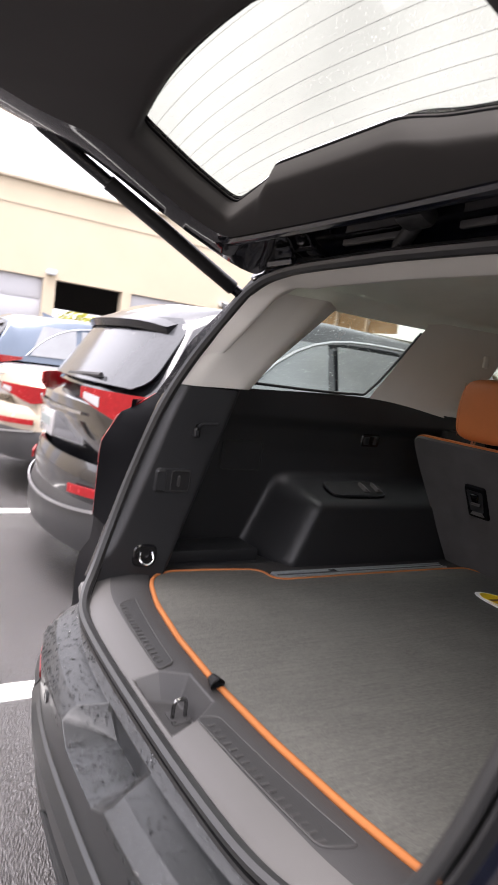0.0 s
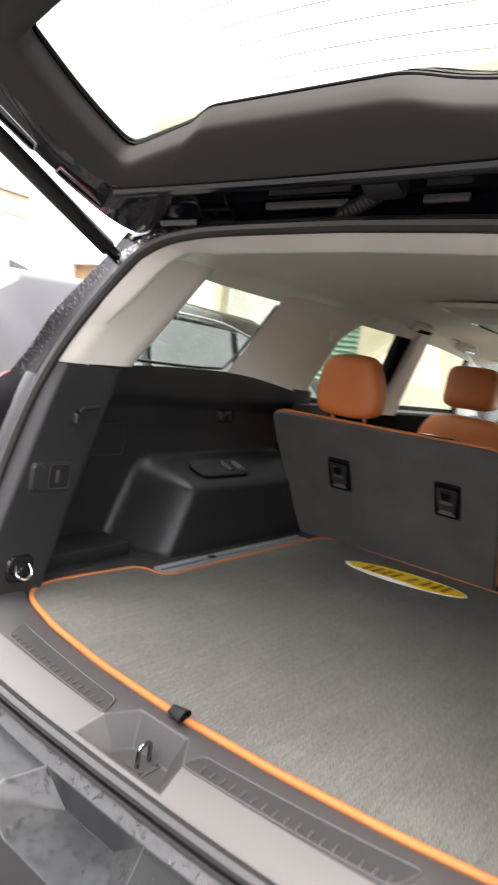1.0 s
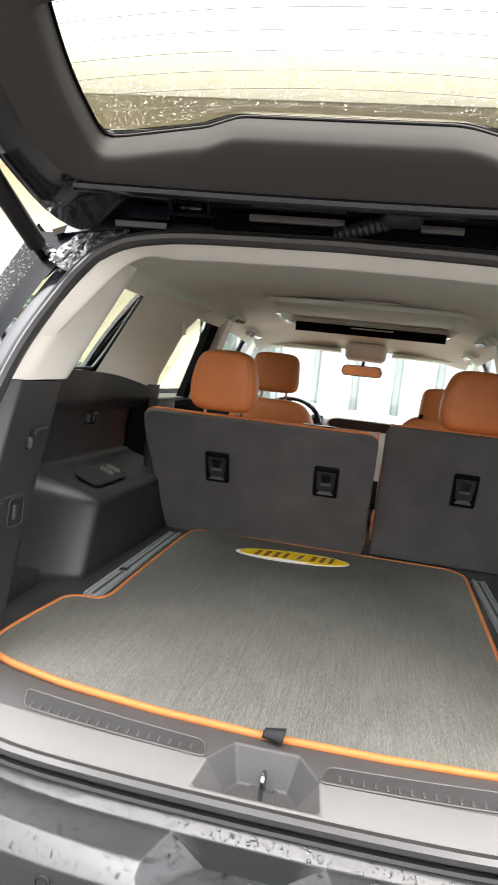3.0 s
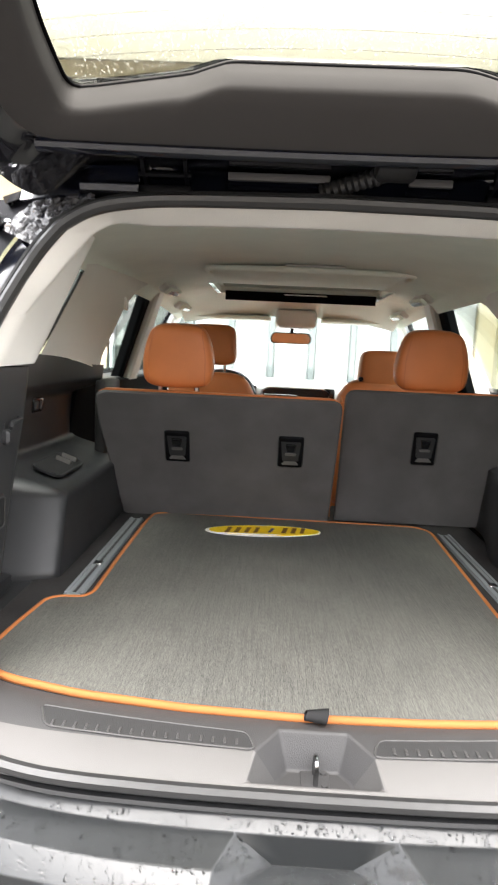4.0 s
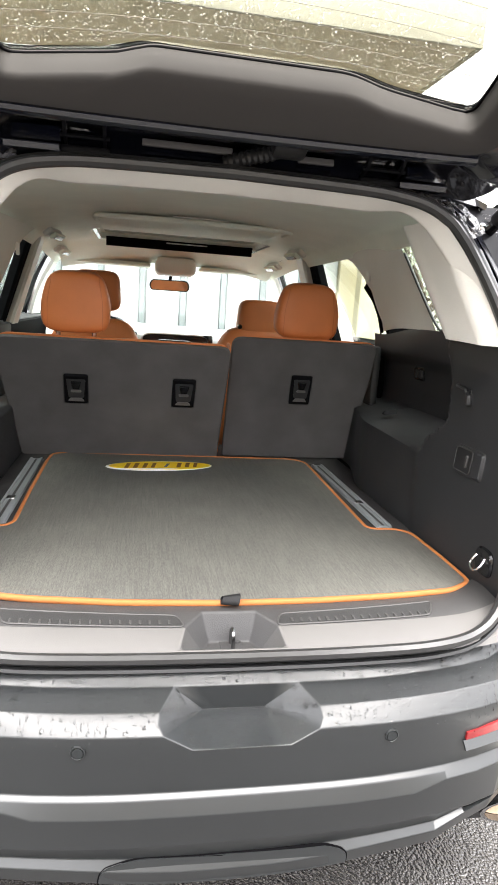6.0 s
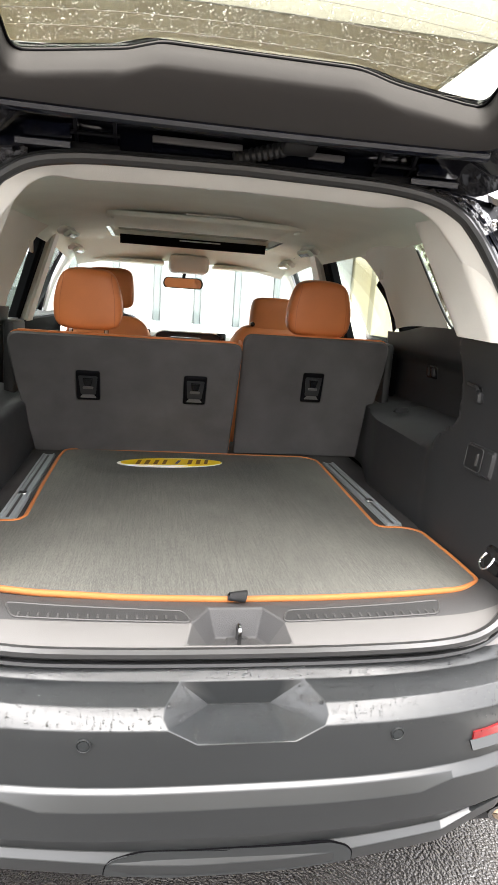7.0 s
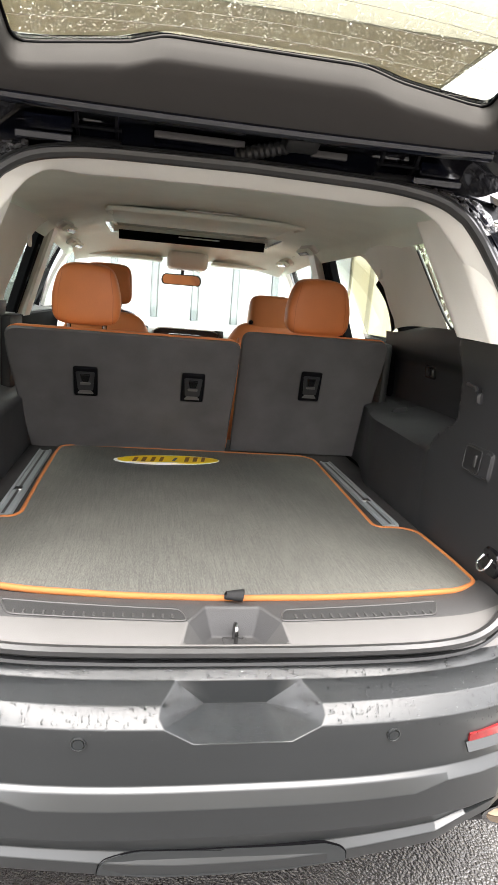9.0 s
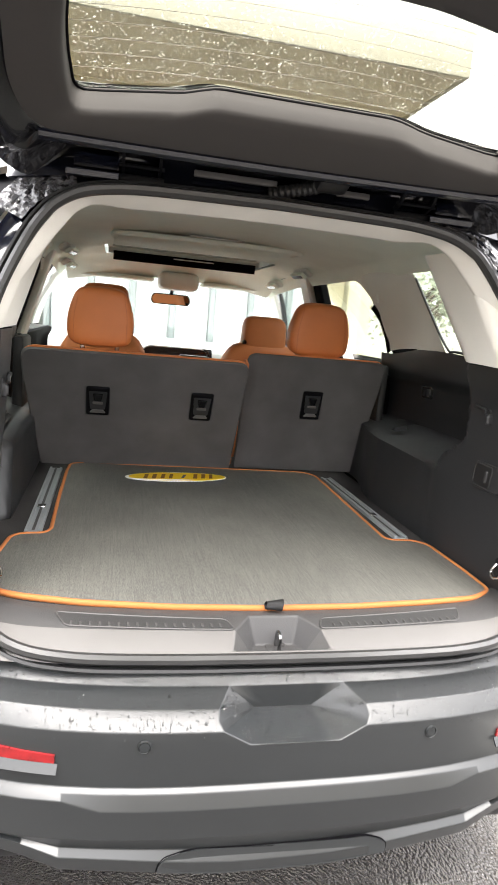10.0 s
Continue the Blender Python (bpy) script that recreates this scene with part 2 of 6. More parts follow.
M["black_paint2"] = material("graphite_car_paint", (0.009, 0.0095, 0.011), 0.2, metal=0.0, spread=0.1, coat=0.8)
M["silver"] = material("silver_trim", (0.5, 0.5, 0.51), 0.3, metal=0.9, spread=0.05)
M["tail_trim"] = material("charcoal_tailgate_trim", (0.044, 0.0415, 0.040), 0.75, spread=0.06, bump=0.06, bump_scale=700, spec=0.2)
M["wire"] = material("heating_wire_brown", (0.035, 0.026, 0.022), 0.5, spread=0.05)
M["car_glass"] = material("wet_car_window", (0.24, 0.25, 0.26), 0.14, metal=0.35, spread=0.15, scale=3, coat=0.3)
M["tail_window"] = material("wet_tinted_rear_window", (0.04, 0.042, 0.045), 0.16, metal=0.05, spread=0.2, scale=3, coat=0.1)
M["valance"] = material("dark_valance_plastic", (0.018, 0.018, 0.019), 0.4, spread=0.1)
# whiter copy of the cream stucco: open light beyond the canopy put into colour
M["bright_lit_stucco"] = material("bright_lit_stucco", (0.82, 0.81, 0.77), 0.9, spread=0.04, scale=1.5, bump=0.5, bump_scale=140)
M["cream"] = material("cream_stucco", (0.648, 0.576, 0.405), 0.9, spread=0.05, scale=1.5, bump=0.5, bump_scale=140)
M["pale_stucco"] = material("pale_stucco", (0.56, 0.54, 0.46), 0.9, spread=0.06, scale=1.5, bump=0.5, bump_scale=140)
M["brown_glass"] = material("brown_window_glass", (0.20, 0.12, 0.06), 0.15, spread=0.3, scale=1.5)
M["concrete"] = material("concrete", (0.35, 0.34, 0.32), 0.85, spread=0.12, scale=4, bump=0.5, bump_scale=60)


# ---------- mesh helpers ----------
def finish(bm, name, mat, parent=None, smooth=35, label=""):
    bmesh.ops.recalc_face_normals(bm, faces=bm.faces)
    me = bpy.data.meshes.new(name)
    bm.to_mesh(me)
    bm.free()
    if smooth:
        me.polygons.foreach_set("use_smooth", [True] * len(me.polygons))
        me.set_sharp_from_angle(angle=radians(smooth))
    me.materials.append(mat)
    ob = new(name, me)
    if parent is not None:
        ob.parent = parent
        ob.matrix_parent_inverse = parent.matrix_world.inverted()
    if label:
        tagged(ob, label)
    return ob


def part(name, bm, mat, parent, label="", smooth=35):
    return finish(bm, name, mat, parent, smooth, label)


def empty(name, x, y, z, label, category, group="", kind=""):
    ob = new(name)
    ob.matrix_world = pose(x, y, z)
    bpy.context.view_layer.update()
    return tagged(ob, label, category, group, kind)


def box(bm, x0, x1, y0, y1, z0, z1, bevel=0.0, m=None, seg=2):
    r = bmesh.ops.create_cube(bm, size=1)
    vs = r["verts"]
    for v in vs:
        v.co = Vector(((x0 + x1) / 2 + v.co.x * (x1 - x0), (y0 + y1) / 2 + v.co.y * (y1 - y0), (z0 + z1) / 2 + v.co.z * (z1 - z0)))
    if bevel:
        es = list({e for v in vs for e in v.link_edges})
        r = bmesh.ops.bevel(bm, geom=es, offset=bevel, segments=seg, profile=0.5, affect="EDGES")
        vs = list({v for f in r["faces"] for v in f.verts} | {v for v in vs if v.is_valid})
    if m is not None:
        bmesh.ops.transform(bm, matrix=m, verts=vs)
    return bm


def boxed(x0, x1, y0, y1, z0, z1, bevel=0.0, m=None, seg=2):
    return box(bmesh.new(), x0, x1, y0, y1, z0, z1, bevel, m, seg)


def sheet(fn, nu, nv, thick=0.0, bm=None, keep=None, close_u=False):
    """A surface fn(u, v) over the unit square, made solid along its normals."""
    bm = bm or bmesh.new()
    vs = [[bm.verts.new(fn(i / nu, j / nv)) for j in range(nv + 1)] for i in range(nu + (0 if close_u else 1))]
    fs = []
    for i in range(nu):
        for j in range(nv):
            a, b = vs[i], vs[(i + 1) % len(vs)]
            if keep is None or keep((i + 0.5) / nu, (j + 0.5) / nv):
                fs.append(bm.faces.new((a[j], b[j], b[j + 1], a[j + 1])))
    lone = [v for row in vs for v in row if not v.link_faces]
    bmesh.ops.delete(bm, geom=lone, context="VERTS")
    if thick:
        bmesh.ops.recalc_face_normals(bm, faces=fs)
        bmesh.ops.solidify(bm, geom=fs, thickness=thick)
    return bm


def loft(rows, bm=None, close=False, caps=False):
    """A skin over rows of points of equal number."""
    bm = bm or bmesh.new()
    vs = [[bm.verts.new(p) for p in row] for row in rows]
    k = len(rows[0])
    for a, b in zip(vs, vs[1:]):
        for j in range(k if close else k - 1):
            bm.faces.new((a[j], a[(j + 1) % k], b[(j + 1) % k], b[j]))
    if caps:
        bm.faces.new(vs[0])
        bm.faces.new(list(reversed(vs[-1])))
    return bm


def smooth_path(points, per=8, closed=False):
    """Catmull-Rom through the points."""
    ps = [Vector(p) for p in points]
    n = len(ps)
    out = []
    for i in range(n if closed else n - 1):
        if closed:
            a, b, c, d = ps[i - 1], ps[i], ps[(i + 1) % n], ps[(i + 2) % n]
        else:
            a, b, c, d = ps[max(i - 1, 0)], ps[i], ps[i + 1], ps[min(i + 2, n - 1)]
        for k in range(per):
            t = k / per
            out.append(0.5 * (2 * b + (c - a) * t + (2 * a - 5 * b + 4 * c - d) * t * t + (3 * b - a - 3 * c + d) * t ** 3))
    if not closed:
        out.append(ps[-1])
    return out


def sweep(path, section, up=(0, 0, 1), closed=False, bm=None, caps=True):
    """A section of (side, up) pairs carried along a path."""
    rows = []
    n = len(path)
    for i, p in enumerate(path):
        a = path[i - 1] if (i or closed) else p
        b = path[(i + 1) % n] if (i < n - 1 or closed) else p
        t = (Vector(b) - Vector(a)).normalized()
        u = up(i / n) if callable(up) else Vector(up)
        s = t.cross(u).normalized()
        w = s.cross(t).normalized()
        rows.append([Vector(p) + s * x + w * y for x, y in section])
    if closed:
        rows.append(rows[0])
    bm = loft(rows, bm, close=True, caps=caps and not closed)
    if closed:
        bmesh.ops.remove_doubles(bm, verts=bm.verts, dist=1e-6)
    return bm


def ring(r, n=8, rx=None):
    return [((rx or r) * math.cos(2 * math.pi * k / n), r * math.sin(2 * math.pi * k / n)) for k in range(n)]


def tube(path, r, n=8, bm=None, closed=False):
    d = Vector(path[-1]) - Vector(path[0])
    up = (0, 0, 1) if abs(d.normalized().z) < 0.9 or closed else (0, 1, 0)
    return sweep([Vector(p) for p in path], ring(r, n), up, closed, bm)


def rounded(poly, radius, seg=5):
    """A closed outline with its corners rounded; radius: one number or one for each corner."""
    out = []
    n = len(poly)
    for i, p in enumerate(poly):
        p, a, b = Vector(p), Vector(poly[i - 1]), Vector(poly[(i + 1) % n])
        r = radius[i] if isinstance(radius, (list, tuple)) else radius
        da, db = (a - p), (b - p)
        r1 = min(r, da.length * 0.48, db.length * 0.48)
        s, e = p + da.normalized() * r1, p + db.normalized() * r1
        for k in range(seg + 1):
            t = k / seg
            out.append(s * (1 - t) ** 2 + p * 2 * t * (1 - t) + e * t * t)
    return out


def plate(outline, depth, place, bevel=0.0, bm=None):
    """An outline of (a, b) pairs made solid; place(a, b, h) gives the point at height h."""
    bm = bm or bmesh.new()
    c = sum((Vector(p) for p in outline), Vector((0, 0))) / len(outline)
    rows = [[place(p[0], p[1], 0.0) for p in outline]]
    if bevel:
        rows.append([place(p[0], p[1], depth - bevel) for p in outline])
        inset = [Vector(p) + (c - Vector(p)).normalized() * bevel for p in outline]
        rows.append([place(p[0], p[1], depth) for p in inset])
    else:
        rows.append([place(p[0], p[1], depth) for p in outline])
    return loft(rows, bm, close=True, caps=True)


def ease(a, b, x):
    t = min(1.0, max(0.0, (x - a) / (b - a)))
    return t * t * (3 - 2 * t)


def lerp(table, x):
    """A value from rows of (x, value)."""
    if x <= table[0][0]:
        return table[0][1]
    for (a, p), (b, q) in zip(table, table[1:]):
        if x <= b:
            return p + (q - p) * (x - a) / (b - a)
    return table[-1][1]


# ---------- ground ----------
def ground():
    bm = sheet(lambda u, v: ((u - 0.5) * 400, (v - 0.5) * 400, 0), 8, 8, 0)
    ob = finish(bm, "ground", M["asphalt"], smooth=0)
    tagged(ob, "wet dark asphalt of a car park", "ground", kind="structure")
    for x in (-9.4, -6.75, -4.1, -1.45, 1.35, 4.0, 6.65):
        s = finish(boxed(x - 0.06, x + 0.06, -0.9, 5.2, 0.0, 0.004), "parking_line", M["line"], smooth=0)
        tagged(s, "worn white painted line between parking bays", "road marking", "parking lines", "structure")
    # white lines run on towards the lane between the bays
    k = finish(boxed(-12, 12, 5.25, 5.4, 0.0, 0.13, 0.015), "kerb", M["concrete"])
    tagged(k, "concrete kerb at the head of the bays", "kerb", kind="structure")


ground()

# ---------- the SUV whose load space is shown ----------
suv = empty("suv", 0, 2.2, 0, "black SUV with its tailgate raised and an empty load space", "car")
SIDES = ((-1, "left"), (1, "right"))

# the seal runs round the tailgate opening: half width, y and height from the sill up to the header
SEAL = [(0.0, -0.134, 0.768), (0.20, -0.132, 0.769), (0.36, -0.122, 0.772), (0.455, -0.096, 0.783), (0.512, -0.062, 0.822), (0.545, -0.025, 0.91),
        (0.560, 0.022, 1.06), (0.552, 0.070, 1.215), (0.530, 0.124, 1.34), (0.490, 0.180, 1.450), (0.460, 0.203, 1.502), (0.438, 0.214, 1.526),
        (0.402, 0.227, 1.549), (0.350, 0.236, 1.563), (0.255, 0.241, 1.572), (0.0, 0.244, 1.577)]
half = smooth_path(SEAL, 6)


def shift(z):
    """The upper opening sits a little off the middle."""
    return 0.010 * ease(0.88, 1.25, z)


seal_path = [Vector((p.x + shift(p.z), p.y, p.z)) for p in half] + [Vector((-p.x + shift(p.z), p.y, p.z)) for p in reversed(half[1:-1])]


def seal_at(z):
    """Half width and y of the seal's side at a height."""
    rows = [(p.z, p.x, p.y) for p in half if p.x > 0.3]
    return lerp([(a, b) for a, b, c in rows], z), lerp([(a, c) for a, b, c in rows], z)


bead = [(0.010 * math.cos(a), 0.013 * math.sin(a) + 0.004) for a in [k * math.pi / 4 for k in range(8)]]
part("weatherstrip", sweep(seal_path, bead, (0, -0.9, 0.43), closed=True), M["seal_rubber"], suv, "black rubber seal round the tailgate opening")


def pushed(p, out, back=0.0):
    """A point of the seal's line moved outwards in the opening's plane and backwards from it."""
    # outwards, mostly across for the sides and upright for sill and header
    ax = Vector((math.copysign(1, p.x) if abs(p.x) > 0.02 else 0, 0, 0))
    k = ease(0.36, 0.54, abs(p.x))
    upd = Vector((0, 0.43, 0.9)) if p.z > 1.2 else Vector((0, -0.43, -0.9))
    o = (ax * k + upd * (1 - k)).normalized()
    return p + o * out + Vector((0, -0.9, 0.43)) * back


lip = [[pushed(p, o, b) for p in seal_path] for o, b in ((0.004, -0.014), (0.012, -0.006), (0.016, 0.003), (0.021, 0.003), (0.025, -0.014))]
part("drip_flange", loft([r + [r[0]] for r in lip]), M["rubber"], suv)

# painted channel between the seal and the outer skin
def open_run():
    """The seal's line from one end of the sill over the header to the other, in order."""
    return [p for p in seal_path if p.z > 0.80]


run = open_run()
chan = [[pushed(p, o, b) for p in run] for o, b in ((0.024, -0.012), (0.032, -0.026), (0.050, -0.030), (0.066, -0.026))]
part("tailgate_aperture", loft(chan), M["navy_paint"], suv, "glossy black painted channel round the opening")

for sgn in (-1, 1):
    edge_run = [p for p in seal_path if 0.80 < p.z < 1.27 and p.x * sgn > 0.3]
    part("aperture_flange", loft([[pushed(p, o, b) for p in edge_run] for o, b in ((0.062, -0.026), (0.070, -0.020), (0.084, -0.017), (0.100, -0.020))]), M["wet_paint"], suv, "glossy black painted flange beside the seal")

# ---------- rear bumper ----------
PROFILE = [(-0.112, 0.748), (-0.118, 0.7478), (-0.1325, 0.7468), (-0.1525, 0.7295), (-0.2030, 0.7200), (-0.2170, 0.7085), (-0.2290, 0.6970), (-0.2305, 0.6735),
           (-0.2255, 0.5990), (-0.2335, 0.5935), (-0.2430, 0.5690), (-0.2330, 0.5100), (-0.2170, 0.4735), (-0.2270, 0.4530), (-0.2180, 0.4240), (-0.10, 0.385)]


def plan(x):
    """How far the bumper sweeps forward towards its corners."""
    return 0.48 * abs(x) ** 3 + 3.6 * max(0.0, abs(x) - 0.47) ** 2


def tuck(x, y):
    """The lower bumper stands out less towards the corners."""
    return y if y > -0.205 else y + (-0.205 - y) * 0.85 * ease(0.42, 0.74, abs(x))


def bumper():
    # half widths of the step plate, which is sunk into the upper face
    halfs = {3: 0.103, 4: 0.126, 5: 0.128, 6: 0.120, 7: 0.076}
    outer = [0.94, 0.9, 0.84, 0.78, 0.72, 0.66, 0.6, 0.54, 0.48, 0.42, 0.36, 0.3, 0.24, 0.19, 0.15]
    n0, cx = len(outer), 0.008
    rows = []
    for i, (y, z) in enumerate(PROFILE):
        w = halfs.get(i, 0.09)
        xs = [-x for x in outer] + [cx - w + 2 * w * k / 5 for k in range(6)] + outer[::-1]
        row = []
        for x in xs:
            p = Vector((x, tuck(x, y) + (min(plan(x), 0.16) if i == 0 else plan(x)), z))
            if i == 10:
                p.z += 0.016 * ease(0.31, 0.36, abs(x))
            # the lower edge rises towards the corners, beside the exhaust tip
            if i >= 12:
                p.z += (0.016 * ease(0.05, 0.32, abs(x)) + 0.03 * ease(0.385, 0.44, abs(x))) * (0.5 if i == 12 else 1)
            row.append(p)
        rows.append(row)
    bm = bmesh.new()
    vs = [[bm.verts.new(p) for p in row] for row in rows]
    for i in range(len(vs) - 1):
        for j in range(len(vs[0]) - 1):
            if not (3 <= i <= 6 and n0 <= j < n0 + 5):
                bm.faces.new((vs[i][j], vs[i][j + 1], vs[i + 1][j + 1], vs[i + 1][j]))
    # the sunken step plate: a back wall, a sloping floor and two rounded sides
    low = [bm.verts.new((-0.046 + 0.102 * k / 5, -0.1480, 0.6855)) for k in range(6)]
    for k in range(5):
        bm.faces.new([vs[3][n0 + k], vs[3][n0 + k + 1], low[k + 1], low[k]])
        bm.faces.new([low[k], low[k + 1], vs[7][n0 + k + 1], vs[7][n0 + k]])
    for j, v in ((n0, low[0]), (n0 + 5, low[5])):
        for i in range(3, 7):
            bm.faces.new([vs[i][j], vs[i + 1][j], v])
    bmesh.ops.recalc_face_normals(bm, faces=bm.faces)
    bm.normal_update()
    fan = set()
    for v in (low[0], low[5]):
        fan |= {e for e in v.link_edges if e.other_vert(v).co.z < 0.73 and e.other_vert(v) not in low}
    rim = [vs[i][j] for i in range(3, 8) for j in (n0, n0 + 5)]
    hard = [e for e in bm.edges if e not in fan and len(e.link_faces) == 2 and (e.calc_face_angle(0) > radians(13) or (e.verts[0] in rim and e.verts[1] in rim))]
    bmesh.ops.bevel(bm, geom=hard, offset=0.0022, segments=2, profile=0.6, affect="EDGES")
    return bm


bump = part("rear_bumper", bumper(), M["bumper"], suv, "wet charcoal plastic rear bumper beaded with rain", smooth=48)
bump.data.materials.append(M["step_pad"])
for poly in bump.data.polygons:
    x, y, z = poly.center
    if abs(x - 0.006) < 0.075 and -0.2300 < y < -0.1490 and z < 0.6900 and abs(poly.normal.z) > 0.5:
        poly.material_index = 1
bump.modifiers.new("weighted_normal", "WEIGHTED_NORMAL").keep_sharp = True


def on_bumper(x, z, out=0.0):
    y = tuck(x, lerp([(b, a) for a, b in reversed(PROFILE[5:])], z)) + plan(x)
    s = 3 * 0.48 * x * abs(x) + 7.2 * math.copysign(max(0.0, abs(x) - 0.47), x)
    n = Vector((s, -1, 0)).normalized()
    return Vector((x, y, z)) + n * out, n


for x in (-0.236, 0.250, -0.60, 0.62):
    p, n = on_bumper(x, 0.675)
    m = Matrix.Translation(p) @ n.to_track_quat("Z", "Y").to_matrix().to_4x4()
    sensor = part("parking_sensor", loft([[m @ Vector((r * math.cos(k * math.pi / 12), r * math.sin(k * math.pi / 12), h)) for k in range(24)] for r, h in ((0.0115, -0.002), (0.0112, 0.0022), (0.0100, 0.0026), (0.0092, 0.0010))], close=True), M["bumper"], bump, "round parking sensor")
    bm = bmesh.new()
    bmesh.ops.create_cone(bm, cap_ends=True, segments=20, radius1=0.0088, radius2=0.0080, depth=0.003, matrix=m @ Matrix.Translation((0, 0, 0.0005)))
    part("sensor_disc", bm, M["step_pad"], sensor)
for s in (-1, 1):
    def refl(u, v, s=s):
        x = s * (0.383 + 0.22 * u) + 0.012
        z = 0.642 + (0.026 - 0.012 * (1 - u)) * v + 0.006 * u
        return on_bumper(x, z, 0.003)[0]
    rf = part("reflector", sheet(refl, 14, 2, 0.004), M["reflector"], bump, "red reflector strip")
    def ledge(u, v, s=s):
        x = s * (0.378 + 0.225 * u) + 0.012
        return on_bumper(x, 0.628 + 0.013 * v + 0.006 * u, 0.012 - 0.010 * v)[0]
    part("reflector_ledge", sheet(ledge, 14, 2, 0.003), M["bumper"], rf)


def on_lower(x, z, out):
    """A place on the lower bumper, whose edge rises a little away from the middle."""
    k = lerp([(0.453, 1.0), (0.4735, 0.5), (0.510, 0.0)], z)
    return on_bumper(x, z, out)[0] + Vector((0, 0, 0.016 * ease(0.05, 0.32, abs(x)) * k))


tow = rounded([(-0.205, 0.426), (0.201, 0.426), (0.197, 0.4590), (0.153, 0.4760), (-0.148, 0.4760), (-0.201, 0.4590)], [0.004, 0.004, 0.02, 0.04, 0.04, 0.02], 6)
tow = [Vector(p).lerp(Vector(tow[(i + 1) % len(tow)]), k / 4) for i, p in enumerate(tow) for k in range(4)]
part("tow_cover_gap", plate(tow, 0.0012, lambda a, b, h: on_lower(a, b, h)), M["matt_black"], bump)
tow2 = [Vector((p.x * 0.990, 0.424 + (p.y - 0.424) * 0.955)) for p in tow]
part("tow_cover", plate(tow2, 0.0020, lambda a, b, h: on_lower(a, b, h + 0.0005), 0.0), M["bumper"], bump, "removable tow hook cover panel")
bm = bmesh.new()
tip = [(0.0, 0.050), (0.012, 0.052), (0.012, 0.046), (-0.12, 0.044)]
for a, (d0, r0) in enumerate(tip[:-1]):
    d1, r1 = tip[a + 1]
    rows = [[Vector((0.604 + rr * 1.6 * math.cos(k * math.pi / 10), -0.080 - d, 0.388 + rr * 0.52 * math.sin(k * math.pi / 10))) for k in range(20)] for d, rr in ((d0, r0), (d1, r1))]
    loft(rows, bm, close=True)
tip_ob = part("exhaust_tip", bm, M["dark_steel"], suv, "chrome oval exhaust tip")
# added tan plate in the tip, coloured as its lit inner wall
part("tip_lit_inside", plate([(0.0445 * 1.6 * math.cos(k * math.pi / 10), 0.0445 * 0.52 * math.sin(k * math.pi / 10)) for k in range(20)], 0.004,
                         lambda a, b, h: Vector((0.604 + a, -0.070 - h, 0.388 + b))), M["coping"], tip_ob)

# ---------- load sill ----------
def sill_row(x):
    """Section of the sill trim, from the load floor back to the seal."""
    bow = 0.16 * x * x + 0.9 * max(0, abs(x) - 0.36) ** 2
    lift = 1.1 * max(0, abs(x) - 0.44) ** 2
    return [Vector((x, y + bow * k, z + lift)) for y, z, k in ((0.012, 0.790, 1), (-0.006, 0.7935, 1), (-0.028, 0.795, 0.9), (-0.074, 0.790, 0.8), (-0.116, 0.7745, 0.55),
                                                          (-0.125, 0.7705, 0.5), (-0.130, 0.760, 0.5))]


def sill_mesh():
    bm = bmesh.new()
    # columns follow the slanting sides of the recess for the latch
    lx = {0: (-0.041, 0.055), 1: (-0.041, 0.055), 2: (-0.041, 0.055), 3: (-0.074, 0.089), 4: (-0.085, 0.096), 5: (-0.086, 0.097), 6: (-0.086, 0.097)}
    outer = [0.54, 0.52, 0.5, 0.48, 0.46, 0.44, 0.41, 0.38, 0.34, 0.30, 0.26, 0.22, 0.18, 0.14, 0.115]
    grid = []
    for i in range(7):
        a, b = lx[i]
        xs = [-x for x in outer] + [a] + [a + (b - a) * k / 6 for k in range(1, 6)] + [b] + outer[::-1]
        grid.append([sill_row(x)[i] for x in xs])
    vs = [[bm.verts.new(p) for p in row] for row in grid]
    n0, n1 = len(outer), len(outer) + 6
    for i in range(6):
        for j in range(len(vs[0]) - 1):
            if 2 <= i <= 3 and n0 <= j < n1:
                continue
            bm.faces.new((vs[i][j], vs[i][j + 1], vs[i + 1][j + 1], vs[i + 1][j]))
    # recess: sloping walls down to a floor
    rim = [vs[2][j] for j in range(n0, n1 + 1)] + [vs[3][n1], vs[4][n1]] + [vs[4][j] for j in range(n1 - 1, n0 - 1, -1)] + [vs[3][n0]]
    c = Vector((0.010, -0.078, 0.746))
    low = []
    for v in rim:
        p = v.co.copy()
        q = Vector((c.x + (p.x - c.x) * (0.76 if p.y > -0.06 else 0.64), c.y + (p.y - c.y) * (0.60 if p.y > c.y else 0.80), 0.746))
        low.append(bm.verts.new(q))
    k = len(rim)
    for j in range(k):
        bm.faces.new((rim[j], rim[(j + 1) % k], low[(j + 1) % k], low[j]))
    bm.faces.new(low)
    bmesh.ops.recalc_face_normals(bm, faces=bm.faces)
    bm.normal_update()
    keen = [e for e in bm.edges if len(e.link_faces) == 2 and e.calc_face_angle(0) > radians(24) and -0.12 < e.verts[0].co.x < 0.13 and -0.12 < e.verts[1].co.x < 0.13]
    bmesh.ops.bevel(bm, geom=keen, offset=0.0040, segments=3, profile=0.5, affect="EDGES")
    return bm


